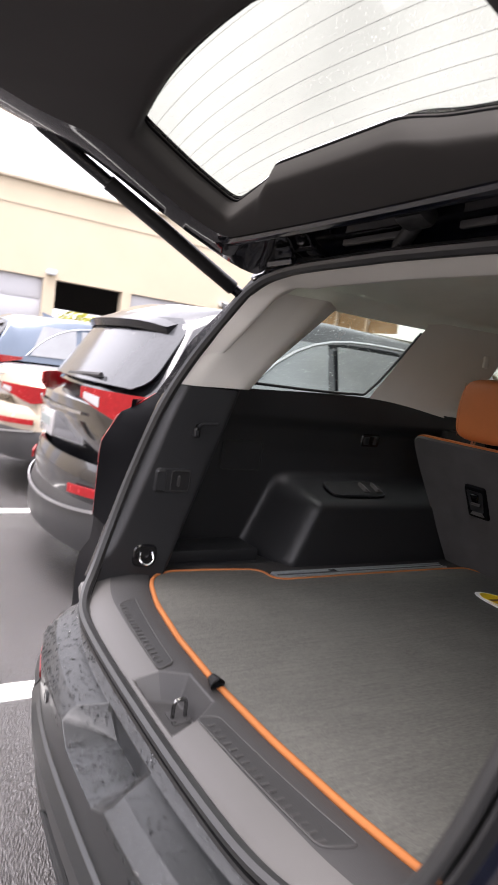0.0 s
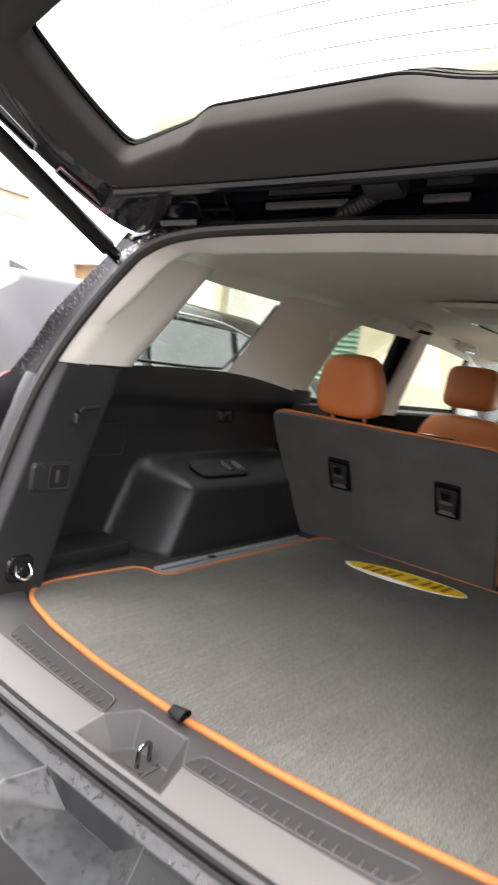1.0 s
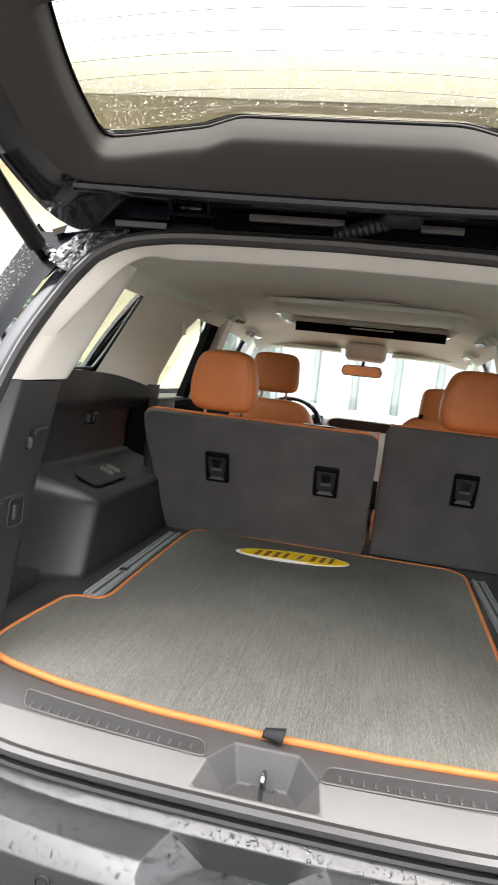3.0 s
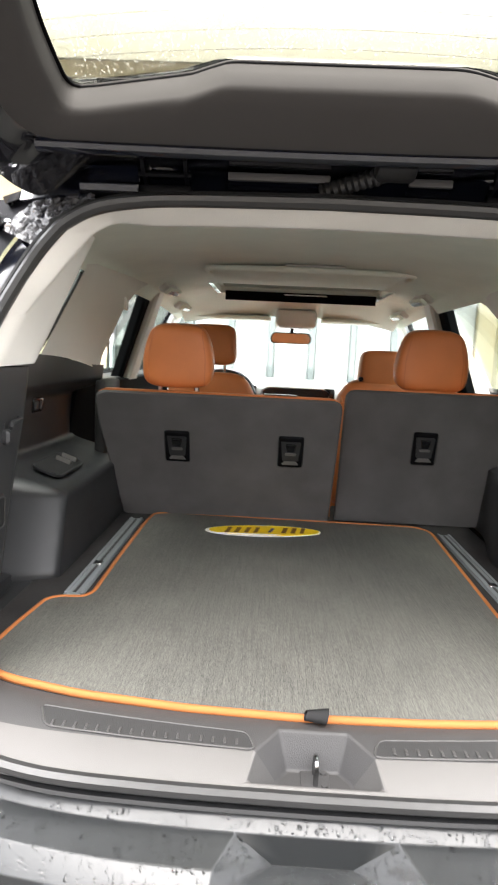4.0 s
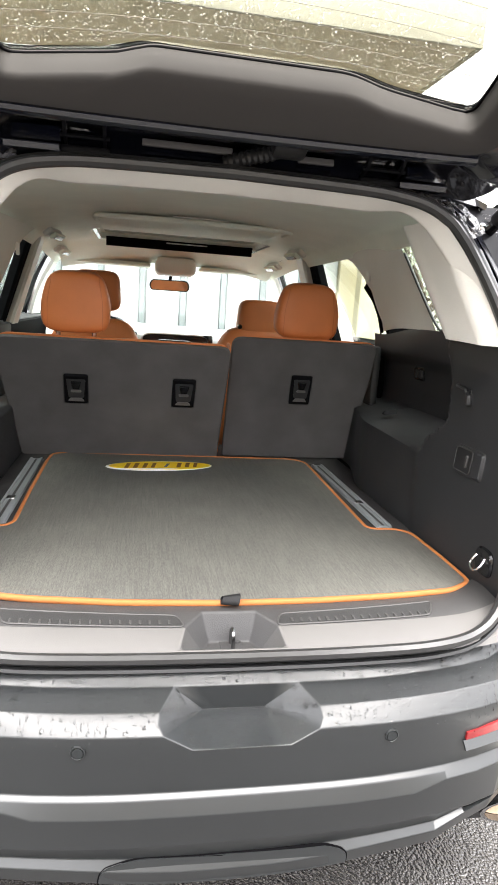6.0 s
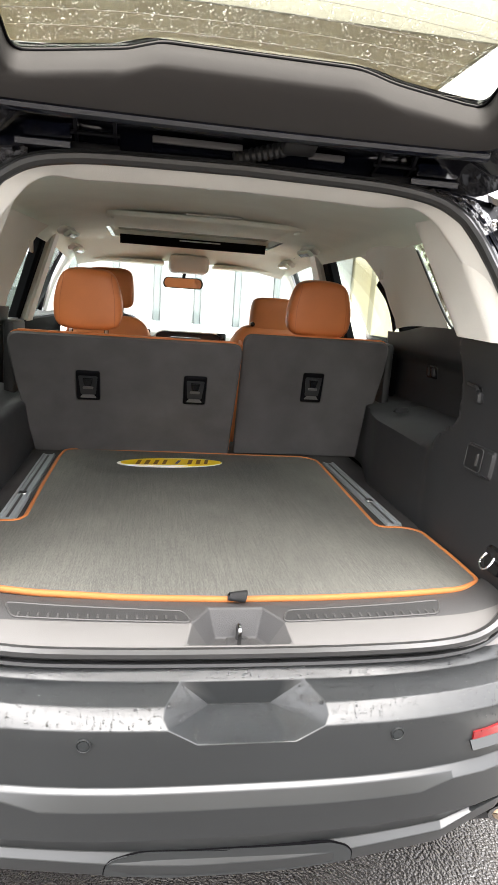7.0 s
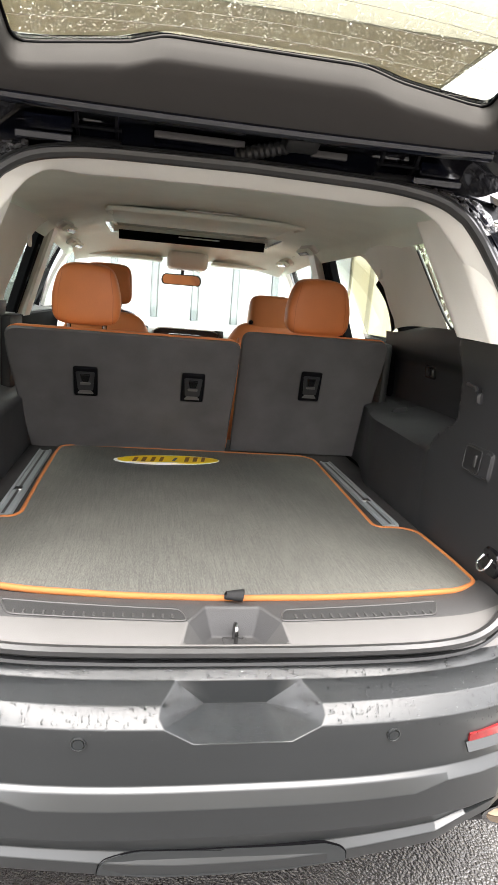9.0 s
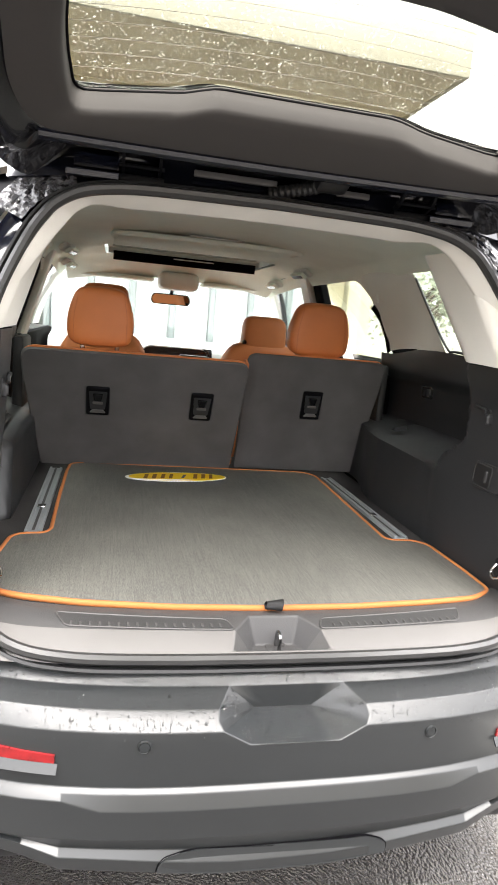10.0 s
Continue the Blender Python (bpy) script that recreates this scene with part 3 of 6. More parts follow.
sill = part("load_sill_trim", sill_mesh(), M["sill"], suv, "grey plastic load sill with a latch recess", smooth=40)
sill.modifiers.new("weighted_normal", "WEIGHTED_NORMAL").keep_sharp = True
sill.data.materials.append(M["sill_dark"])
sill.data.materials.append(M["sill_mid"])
# dark front strip is two-tone; recess walls and floor are darkened as painted shade
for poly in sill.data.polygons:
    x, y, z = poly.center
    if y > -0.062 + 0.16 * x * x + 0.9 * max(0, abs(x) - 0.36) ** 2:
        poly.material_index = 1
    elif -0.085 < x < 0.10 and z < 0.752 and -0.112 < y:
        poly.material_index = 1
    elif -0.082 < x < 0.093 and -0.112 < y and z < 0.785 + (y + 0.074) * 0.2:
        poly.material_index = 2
for s, a, b in ((-1, -0.392, -0.074), (1, 0.086, 0.405)):
    if s < 0:
        pts = [(a, -0.027), (b - 0.012, -0.040), (b, -0.074), (a + 0.02, -0.069)]
    else:
        pts = [(a + 0.012, -0.040), (b, -0.027), (b - 0.02, -0.069), (a, -0.074)]

    def on_sill(x, y, h):
        bow = 0.16 * x * x + 0.9 * max(0, abs(x) - 0.36) ** 2
        return Vector((x, y + bow * 0.9, 0.7945 + h - 0.10 * max(0, -0.028 - y) + 1.1 * max(0, abs(x) - 0.44) ** 2))
    shape = rounded(pts, 0.012, 5)
    dense = [Vector(p).lerp(Vector(shape[(i + 1) % len(shape)]), k / 5) for i, p in enumerate(shape) for k in range(5)]
    strip = part("scuff_plate", plate(dense, 0.0022, on_sill, 0.0012), M["scuff"], sill, "dark ribbed scuff plate")
    part("scuff_rim", sweep([on_sill(p.x, p.y, 0.0018) for p in dense], ring(0.0017, 6), (0, 0, 1), closed=True), M["sill_mid"], strip)
    for k in range(17):
        x = a + 0.030 + (b - a - 0.056) * k / 16
        c = on_sill(x, -0.0620, 0.0030)
        part("scuff_rib", box(bmesh.new(), -0.0020, 0.0020, -0.0075, 0.0065, -0.001, 0.0010, 0.0008, Matrix.Translation(c), seg=1), M["sill_mid"], strip)
# striker: a steel loop on a plate at the bottom of the recess
sx, sy = 0.010, -0.065
loop = [(sx, sy - 0.012, 0.744), (sx, sy - 0.0115, 0.758), (sx, sy - 0.011, 0.770), (sx, sy - 0.007, 0.7775), (sx, sy + 0.006, 0.7785), (sx, sy + 0.011, 0.772), (sx, sy + 0.0115, 0.758), (sx, sy + 0.012, 0.744)]
st = part("striker", boxed(sx - 0.02, sx + 0.02, sy - 0.018, sy + 0.018, 0.7455, 0.7478, 0.001), M["sill_dark"], suv, "steel tailgate striker loop")
part("striker_loop", sweep(smooth_path(loop, 4), ring(0.0036, 8), (1, 0, 0)), M["dark_steel"], st)
for dy in (-0.014, 0.013):
    bm = bmesh.new()
    bmesh.ops.create_cone(bm, cap_ends=True, segments=12, radius1=0.005, radius2=0.004, depth=0.004, matrix=Matrix.Translation((sx + 0.012, sy + dy, 0.7485)))
    part("bolt", bm, M["sill_dark"], st)

# ---------- load floor ----------
part("load_floor", boxed(-0.60, 0.60, 0.006, 1.30, 0.74, 0.790, 0.004), M["carpet"], suv, "black carpeted load floor")
part("pocket_floor", boxed(-0.76, -0.598, -0.02, 0.70, 0.74, 0.787, 0.003), M["plastic"], suv)
for s in (-1, 1):
    x0 = s * 0.482
    rail = part("cargo_rail", boxed(x0 - 0.021, x0 + 0.021, 0.43, 1.085, 0.788, 0.7945, 0.0015), M["steel"], suv, "aluminium load rail beside the mat")
    for d in (-0.016, 0.016):
        part("rail_lip", boxed(x0 + d - 0.0035, x0 + d + 0.0035, 0.432, 1.083, 0.7945, 0.7985, 0.001), M["steel"], rail)
    part("rail_slot", boxed(x0 - 0.0035, x0 + 0.0035, 0.44, 1.075, 0.7946, 0.7952), M["sill_dark"], rail)
    part("rail_slider", boxed(x0 - 0.010, x0 + 0.010, 0.62, 0.645, 0.7953, 0.7995, 0.001), M["chrome"], rail)


# ---------- side trims of the load space ----------
def wall_half(y, z, side):
    """Half width of the moulded side trim at a place."""
    sw, sy0 = seal_at(max(0.79, z))
    sw += side * shift(z)
    upper = 0.735 - 0.10 * max(0, z - 1.1) - 0.02 * ease(0.3, 0.1, y)
    edge = 0.135 + (z - 0.80) * 0.30
    pill = 0.522 - 0.010 * ease(0.9, 1.25, z)
    if side < 0:
        d = ease(edge + 0.055, edge - 0.02, y)
        # wheel house with a slanting rear face
        near = 0.455 + 0.10 * max(0, z - 0.80) / 0.22
        wh = ease(near, near + 0.085, y) * ease(1.035, 0.965, z)
        upper += 0.015 * ease(1.21, 1.17, z) - 0.075 * ease(0.88, 1.24, y) * ease(1.17, 1.22, z)
        w = upper - (upper - 0.548 - 0.05 * (z - 0.79)) * wh
        w = w - (w - pill) * d
    else:
        # an alcove under the window ledge, with a rounded lower corner, over the wheel house
        ye = 0.318 + 0.03 * ease(1.20, 1.28, z) + 0.105 * ease(1.115, 1.02, z)
        d = ease(ye + 0.035, ye - 0.012, y)
        wh = ease(1.032, 0.998, z)
        upper += 0.030 * ease(1.21, 1.17, z)
        w = upper - (upper - 0.547 - 0.03 * (z - 0.79) - 0.075 * ease(0.80, 1.18, y)) * wh
        pill = max(sw - 0.014, 0.546)
        w = w - (w - pill) * max(d, 0)
    # the edge towards the seal turns outwards to meet it
    t = ease(sy0 + 0.022, sy0 + 0.002, y)
    return w + (max(sw - 0.004, pill) - w) * t


def trim_top(y):
    return 1.283 + 0.016 * ease(0.30, 0.80, y) - 0.030 * ease(0.88, 1.20, y)


def side_trim(side):
    def f(u, v):
        z = 0.786 + (1.283 - 0.786) * v
        sw, sy0 = seal_at(max(0.79, z))
        y = sy0 + 0.004 + (1.26 - sy0) * (u ** 1.25)
        z2 = 0.786 + (trim_top(y) - 0.786) * v
        return Vector((side * wall_half(y, z2, side), y, z2))
    return sheet(f, 110, 60, 0.0)


for s, word in SIDES:
    st_ob = part("side_trim", side_trim(s), M["plastic"], suv, "moulded black plastic side trim over the wheel arch", smooth=60)
    # recessed cubby with a catch, grab pocket and tie-down
    def face(y, z, h, s=s):
        e = 0.01
        w = wall_half(y, z, s)
        n = Vector((-1, (wall_half(y + e, z, s) - w) / e * 1.0, (wall_half(y, z + e, s) - w) / e)).normalized()
        return Vector((s * w + s * n.x * h, y + n.y * h, z + n.z * h))
    def patch(y0, y1, z0, z1, h, bev, r=0.012, s=s):
        out = rounded([(y0, z0), (y1, z0), (y1, z1), (y0, z1)], r, 3)
        return plate(out, h, lambda a, b, k: face(a, b, k - 0.002), bev)
    # on the one side the lid and the grab recess sit a little further forward
    cy, cz, gy, gz = (0.0, 0.0, 0.0, 0.0) if s < 0 else (0.056, -0.012, 0.058, -0.006)
    cub = part("cubby_frame", patch(0.060 + cy, 0.160 + cy * 1.35, 1.012 + cz, 1.076 + cz, 0.0055, 0.0040), M["plastic"], st_ob, "framed cubby lid with a catch")
    # not hollow: the darker plate paints the shade inside the cubby
    part("cubby_recess", patch(0.104 + cy, 0.154 + cy * 1.35, 1.018 + cz, 1.070 + cz, 0.0062, 0.0), M["plastic_deep"], cub)
    part("cubby_catch", patch(0.120 + cy, 0.128 + cy, 1.030 + cz, 1.058 + cz, 0.0100, 0.002, 0.003), M["sill_dark"], cub)
    part("cubby_grip", patch(0.063 + cy, 0.090 + cy, 1.016 + cz, 1.072 + cz, 0.0090, 0.004, 0.006), M["plastic"], cub)
    rimc = [face(a, b, 0.0050) for a, b in rounded([(0.104 + cy, 1.018 + cz), (0.154 + cy * 1.35, 1.018 + cz), (0.154 + cy * 1.35, 1.070 + cz), (0.104 + cy, 1.070 + cz)], 0.008, 3)]
    part("cubby_rim", tube(rimc + [rimc[0]], 0.0014, 6), M["scuff"], cub)
    # grab recess is a flat plate whose dark colour stands for its shade
    grab = part("grab_pocket", patch(0.150 + gy, 0.262 + gy, 1.172 + gz, 1.192 + gz, 0.0035, 0.001, 0.006), M["plastic_deep"], st_ob, "slim moulded grab recess with a bag hook")
    part("grab_lip", tube([face(p + gy, q + gz, h) for p, q, h in ((0.262, 1.197, 0.004), (0.205, 1.195, 0.006), (0.165, 1.192, 0.008), (0.154, 1.184, 0.010))], 0.0042, 8), M["plastic"], grab)
    part("bag_hook", patch(0.146 + gy, 0.162 + gy, 1.156 + gz, 1.182 + gz, 0.013, 0.005, 0.006), M["plastic"], grab)
    hb = part("tie_down_base", patch(0.028, 0.092, 0.822, 0.880, 0.008, 0.004, 0.022), M["black_gloss"], st_ob)
    pts = [face(0.045, 0.862, 0.010), face(0.042, 0.845, 0.022), face(0.058, 0.836, 0.027), face(0.076, 0.845, 0.022), face(0.075, 0.862, 0.010)]
    part("tie_down_ring", tube(smooth_path(pts, 5), 0.0028, 7), M["chrome"], st_ob, "chrome tie-down ring")
    # seat release catch below the window
    part("release_bezel", patch(0.885, 0.965, 1.132, 1.176, 0.006, 0.003), M["black_gloss"], st_ob)
    part("release_label", patch(0.936, 0.950, 1.140, 1.168, 0.0075, 0.0, 0.003), M["sill_dark"], st_ob)
    part("release_button", patch(0.893, 0.918, 1.140, 1.168, 0.011, 0.004, 0.005), M["plastic"], st_ob)
    if s < 0:
        fr = part("access_panel", patch(0.36, 0.50, 1.035, 1.125, 0.006, 0.003), M["plastic"], st_ob)
        edge_line = [face(a, b, 0.005) for a, b in rounded([(0.36, 1.035), (0.50, 1.035), (0.50, 1.125), (0.36, 1.125)], 0.012, 4)]
        part("panel_edge", tube(edge_line + [edge_line[0]], 0.0022, 6), M["scuff"], st_ob)
        part("pocket_ledge", boxed(-0.745, -0.628, 0.10, 0.462, 0.786, 0.822, 0.006), M["plastic"], st_ob)
    # tray on top of the wheel house with two fins
    tp = pose(s * 0.640, 0.80, 1.004 if s < 0 else 1.022, 0, -s * (20 if s < 0 else 8), 0)
    tray = st_ob
    if s < 0:
        tray = part("tray", plate(rounded([(-0.04, -0.11), (0.04, -0.11), (0.04, 0.11), (-0.04, 0.11)], 0.03, 5), 0.006, lambda a, b, h, tp=tp: tp @ Vector((a, b, h)), 0.002), M["plastic"], st_ob)
    rim_line = [tp @ Vector((p.x, p.y, 0.0055)) for p in rounded([(-0.04, -0.11), (0.04, -0.11), (0.04, 0.11), (-0.04, 0.11)], 0.03, 5)]
    if s < 0:
        part("tray_rim", tube(rim_line + [rim_line[0]], 0.0020, 6), M["plastic"], tray)
    if s < 0:
        # well is a thin dark plate, its inner shade put into the colour
        part("tray_well", plate(rounded([(-0.035, -0.104), (0.035, -0.104), (0.035, 0.104), (-0.035, 0.104)], 0.026, 5), 0.0008, lambda a, b, h, tp=tp: tp @ Vector((a, b, h + 0.006))), M["plastic_deep"], tray)
    for dy in ((0.035, 0.085) if s < 0 else (0.05,)):
        bm = bmesh.new()
        vs = [bm.verts.new(tp @ Vector((-s * (0.022 - dx * 0.7), dy + e * 0.8, (z - 1.022) * 0.6 + 0.005))) for dx, e, z in
              ((0, -0.012, 1.022), (0, 0.022, 1.022), (0, 0.018, 1.026), (0, -0.012, 1.046), (0.06, -0.012, 1.022), (0.06, 0.022, 1.022), (0.06, 0.018, 1.026), (0.06, -0.012, 1.046))]
        for q in ((0, 1, 2, 3), (7, 6, 5, 4), (0, 4, 5, 1), (1, 5, 6, 2), (2, 6, 7, 3), (3, 7, 4, 0)):
            bm.faces.new([vs[k] for k in q])
        # left fins use paler grey to paint the light on their faces
        part("tray_divider", bm, M["sill"] if s < 0 else M["plastic"], st_ob)

    # pale upper trims: rear pillar, then the pillar behind the rear door
    def rear_pillar(u, v, s=s):
        z = 1.284 + 0.252 * v
        sw, sy0 = seal_at(z)
        sw += s * shift(z)
        a = Vector((sw - 0.004, sy0 + 0.004, z))
        b = Vector((0.508 - 0.06 * v, 0.235 + 0.165 * v, z + 0.004))
        b2 = Vector((0.515 - 0.06 * v, 0.292 + 0.170 * v, z + 0.006))
        c = Vector((0.712 - 0.105 * v, 0.40 + 0.20 * v, z + 0.010))
        if u < 0.15:
            p = a.lerp(Vector((0.518 - 0.075 * v, sy0 + 0.045, z)), u / 0.15)
        elif u < 0.5:
            p = Vector((0.518 - 0.075 * v, sy0 + 0.045, z)).lerp(b, (u - 0.15) / 0.35)
        elif u < 0.65:
            p = b.lerp(b2, (u - 0.5) / 0.15) + Vector((0.006 * math.sin((u - 0.5) / 0.15 * math.pi) * -1, 0, 0))
        else:
            p = b2.lerp(c, (u - 0.65) / 0.35)
        return Vector((s * p.x, p.y, p.z))
    part("rear_pillar_trim", sheet(rear_pillar, 20, 12), M["trim"], suv, "pale grey plastic rear pillar trim", smooth=50)

    back = [(1.15, 0.80), (1.30, 0.865), (1.555, 0.985)] if s < 0 else [(1.15, 0.73), (1.30, 0.79), (1.555, 0.93)]

    def mid_pillar(u, v, s=s, back=back):
        yb = (0.86 if s < 0 else 0.79) + 0.33 * u
        z = trim_top(yb) - (0.001 if s > 0 else 0.001 + 0.012 * u) * (1 - v) + (1.570 - trim_top(yb)) * v
        y0 = lerp(back, z)
        y1 = lerp([(1.15, 1.18), (1.28, 1.25), (1.47, 1.315), (1.54, 1.42), (1.565, 1.56)], z)
        x = lerp([(1.15, 0.725), (1.30, 0.712), (1.555, 0.622)], z) + (0.02 if s > 0 else -0.065 * u ** 2) - 0.035 * math.sin(u * math.pi) * (1 - 0.4 * v)
        return Vector((s * x, y0 + (y1 - y0) * u, z))
    part("middle_pillar_trim", sheet(mid_pillar, 14, 14), M["trim"], suv, "pale grey pillar trim with a coat hook", smooth=50)
    part("coat_hook", boxed(-0.005, 0.005, -0.012, 0.012, -0.02, 0.02, 0.004, pose(s * (0.560 if s < 0 else 0.650), 1.21, 1.468)), M["trim"], suv)

    # trim rail above the windows
    def above(u, v, s=s):
        y = 0.30 + 2.6 * u
        a, b = Vector((0.635, y, 1.542)), Vector((0.575, y, 1.592))
        p = a.lerp(b, v)
        p.x -= 0.06 * ease(0.75, 0.30, y) * (1 - 0.3 * v)
        p.z += 0.012 * math.sin(v * math.pi) - 0.03 * ease(2.2, 2.9, y)
        return Vector((s * p.x, p.y, p.z))
    part("roof_rail_trim", sheet(above, 30, 5), M["headliner"], suv)

# ---------- headliner, sunroof and roof ----------
def liner(u, v):
    x = (u - 0.5) * 1.17
    y = 0.285 + 2.50 * v
    z = 1.648 - 0.20 * abs(x) ** 2.4 - 0.040 * ease(0.56, 0.28, y) - 0.010 * ease(0.475, 0.455, y + 0.16 * x * x) - 0.10 * ease(2.42, 2.8, y)
    return Vector((x, y, z))


def liner_keep(u, v):
    x, y = (u - 0.5) * 1.17, 0.285 + 2.50 * v
    return not (abs(x - 0.04) < 0.40 and 1.97 < y < 2.43)


part("headliner", sheet(liner, 39, 50, 0.0, keep=liner_keep), M["headliner"], suv, "pale grey cloth headliner", smooth=60)


def header(u, v):
    """Garnish between the seal and the headliner."""
    row = [q for q in half if q.z > 1.292 and q.x < 0.545]
    k = u * (2 * len(row) - 2)
    full = [Vector((-q.x + shift(q.z), q.y, q.z)) for q in row] + [Vector((q.x + shift(q.z), q.y, q.z)) for q in reversed(row[:-1])]
    i = min(int(k), len(full) - 2)
    q = full[i].lerp(full[i + 1], k - i)
    side = ease(0.28, 0.46, abs(q.x))
    # a broad face beside the seal, a rounded lip, then away to the headliner or the pillar
    dy = lerp([(0.0, 0.004), (0.45, 0.056), (0.55, 0.066), (0.70, 0.078), (1.0, 0.135)], v) * (1 - 0.2 * side)
    inn = lerp([(0.0, 0.008), (0.45, 0.027), (0.55, 0.027), (0.70, 0.012), (1.0, -0.034)], v)
    way = math.copysign(1, q.x)
    return Vector((q.x - way * inn * side * (0.35 + 1.1 * ease(1.30, 1.50, q.z)), q.y + dy, q.z - inn * (1 - side)))


part("header_trim", sheet(header, 110, 20), M["trim"], suv, "pale grey header trim above the opening", smooth=60)

# sunroof: sunken frame, dark opening towards the front and two reading lamps
sr = part("sunroof_frame", loft([[Vector((0.04 + sx * w, y0 if sy < 0 else y1, z)) for sx, sy in ((-1, -1), (1, -1), (1, 1), (-1, 1))]
                                  for w, y0, y1, z in ((0.400, 1.97, 2.43, 1.633), (0.400, 1.97, 2.43, 1.662), (0.38, 1.99, 2.41, 1.664))], close=True), M["headliner"], suv, smooth=0)
part("sunroof_glass", boxed(-0.36, 0.44, 1.97, 2.43, 1.664, 1.668), M["dark_glass"], sr, "dark tinted sunroof glass")
part("sunshade", boxed(-0.33, 0.42, 1.46, 1.955, 1.628, 1.640, 0.004), M["headliner"], sr, "closed pale sunshade panel")
for y, w in ((1.455, 0.37),):
    rim = [(0.04 - w, 1.62, 1.630), (0.04 - w, 1.50, 1.628), (0.04 - w + 0.05, y, 1.627), (0.04, y - 0.02, 1.628), (0.04 + w - 0.05, y, 1.627), (0.04 + w, 1.50, 1.628), (0.04 + w, 1.62, 1.630)]
    part("shade_gap", tube(smooth_path(rim, 6), 0.006, 6), M["black_gloss"], sr)
    rim2 = [Vector(p) + Vector((0, -0.016, -0.002)) for p in rim]
    part("shade_rim", tube(smooth_path(rim2, 6), 0.011, 8), M["headliner"], sr)
part("blind_slot", boxed(-0.335, 0.425, -0.004, 0.004, -0.024, 0.024, 0.002, pose(0, 2.425, 1.622, 25, 0, 0)), M["matt_black"], sr, "dark sunroof slot")
part("shade_pull", boxed(-0.05, 0.16, 1.40, 1.412, 1.636, 1.641, 0.002), M["trim"], suv)
part("front_pull", boxed(-0.04, 0.16, 2.18, 2.19, 1.61, 1.615, 0.002), M["trim"], suv)
for s in (-1, 1):
    for y, z in ((1.83, 1.583), (2.50, 1.565)):
        x = s * (0.515 if y < 2 else 0.555)
        hd = part("grab_handle", boxed(-0.022, 0.022, -0.065, 0.065, -0.012, 0.010, 0.008, pose(x + 0.012 * s, y, z, 0, s * 35, s * 12)), M["trim"], suv, "folded pale grab handle")
        part("handle_bar", boxed(-0.018, 0.018, -0.058, 0.058, -0.026, -0.010, 0.006, pose(x, y - 0.004, z, 0, s * 35, s * 12)), M["headliner"], hd)
        part("handle_slot", boxed(-0.009, 0.009, -0.045, 0.045, -0.0275, -0.0262, 0.0, pose(x, y - 0.004, z, 0, s * 35, s * 12)), M["black_gloss"], hd)

# windscreen header: visors, console and mirror
for a, b in ((-0.52, -0.10), (0.18, 0.60)):
    part("sun_visor", boxed(a, b, 2.70, 2.86, -0.011, 0.011, 0.010, pose(0, 0, 1.534)), M["headliner"], suv, "folded cloth sun visor")
part("overhead_console", boxed(-0.075, 0.150, 2.62, 2.84, 1.484, 1.580, 0.03, seg=4), M["trim"], suv, "pale overhead console")
part("console_lamp", boxed(-0.02, 0.10, 2.66, 2.74, 1.481, 1.487, 0.003), M["clear"], suv)
mir = part("rear_view_mirror", plate(rounded([(-0.115, -0.030), (0.115, -0.030), (0.125, 0.0), (0.11, 0.034), (-0.11, 0.034), (-0.125, 0.0)], 0.02, 4), 0.030,
                                      lambda a, b, h: pose(0.022, 2.985, 1.435, 10, 0, -11) @ Vector((a, h - 0.006, b)), 0.008), M["black_gloss"], suv, "rear-view mirror reflecting the tan seats")
part("mirror_glass", plate(rounded([(-0.108, -0.026), (0.108, -0.026), (0.117, 0.0), (0.104, 0.029), (-0.104, 0.029), (-0.117, 0.0)], 0.018, 4), 0.003,
                            lambda a, b, h: pose(0.022, 2.976, 1.435, 10, 0, -11) @ Vector((a, -h, b))), M["mirror"], mir)
part("mirror_stalk", tube([(0.022, 3.0, 1.45), (0.03, 2.99, 1.50), (0.03, 2.96, 1.555)], 0.011, 8), M["black_gloss"], mir)
part("toll_tag", boxed(-0.03, 0.09, 2.95, 2.96, 1.515, 1.545, 0.006), M["plastic"], mir)


# ---------- rear seats ----------
M["stitch"] = material("tan_stitching", (0.34, 0.095, 0.025), 0.7, spread=0.1)


def cushion(bm, cx, cy, cz, w, d, h, puff=0.35, m=None, n=10):
    """A soft block: a rounded box with bulging faces."""
    r = bmesh.ops.create_cube(bm, size=2)
    es = list({e for v in r["verts"] for e in v.link_edges})
    bmesh.ops.subdivide_edges(bm, edges=es, cuts=n, use_grid_fill=True)
    vs = [v for v in bm.verts]
    for v in vs:
        x, y, z = v.co
        p = 5.0
        k = (abs(x) ** p + abs(y) ** p + abs(z) ** p) ** (-1 / p)
        v.co = Vector((x * k * w / 2, y * k * d / 2, z * k * h / 2))
    bmesh.ops.translate(bm, verts=vs, vec=(cx, cy, cz))
    if m is not None:
        bmesh.ops.transform(bm, matrix=m, verts=vs)
    return bm


def soft_front(outline, place):
    """The padded front of a seat back, rounding away from its edge."""
    c = sum((Vector(p) for p in outline), Vector((0, 0))) / len(outline)
    rows = []
    for h, inset in ((0, 0), (0.012, 0.004), (0.030, 0.016), (0.060, 0.040), (0.095, 0.075), (0.115, 0.12)):
        rows.append([place(p[0] + math.copysign(min(inset, abs(c.x - p[0])), c.x - p[0]), p[1] + math.copysign(min(inset, abs(c.y - p[1])), c.y - p[1]), h) for p in outline])
    return loft(rows, close=True, caps=True)


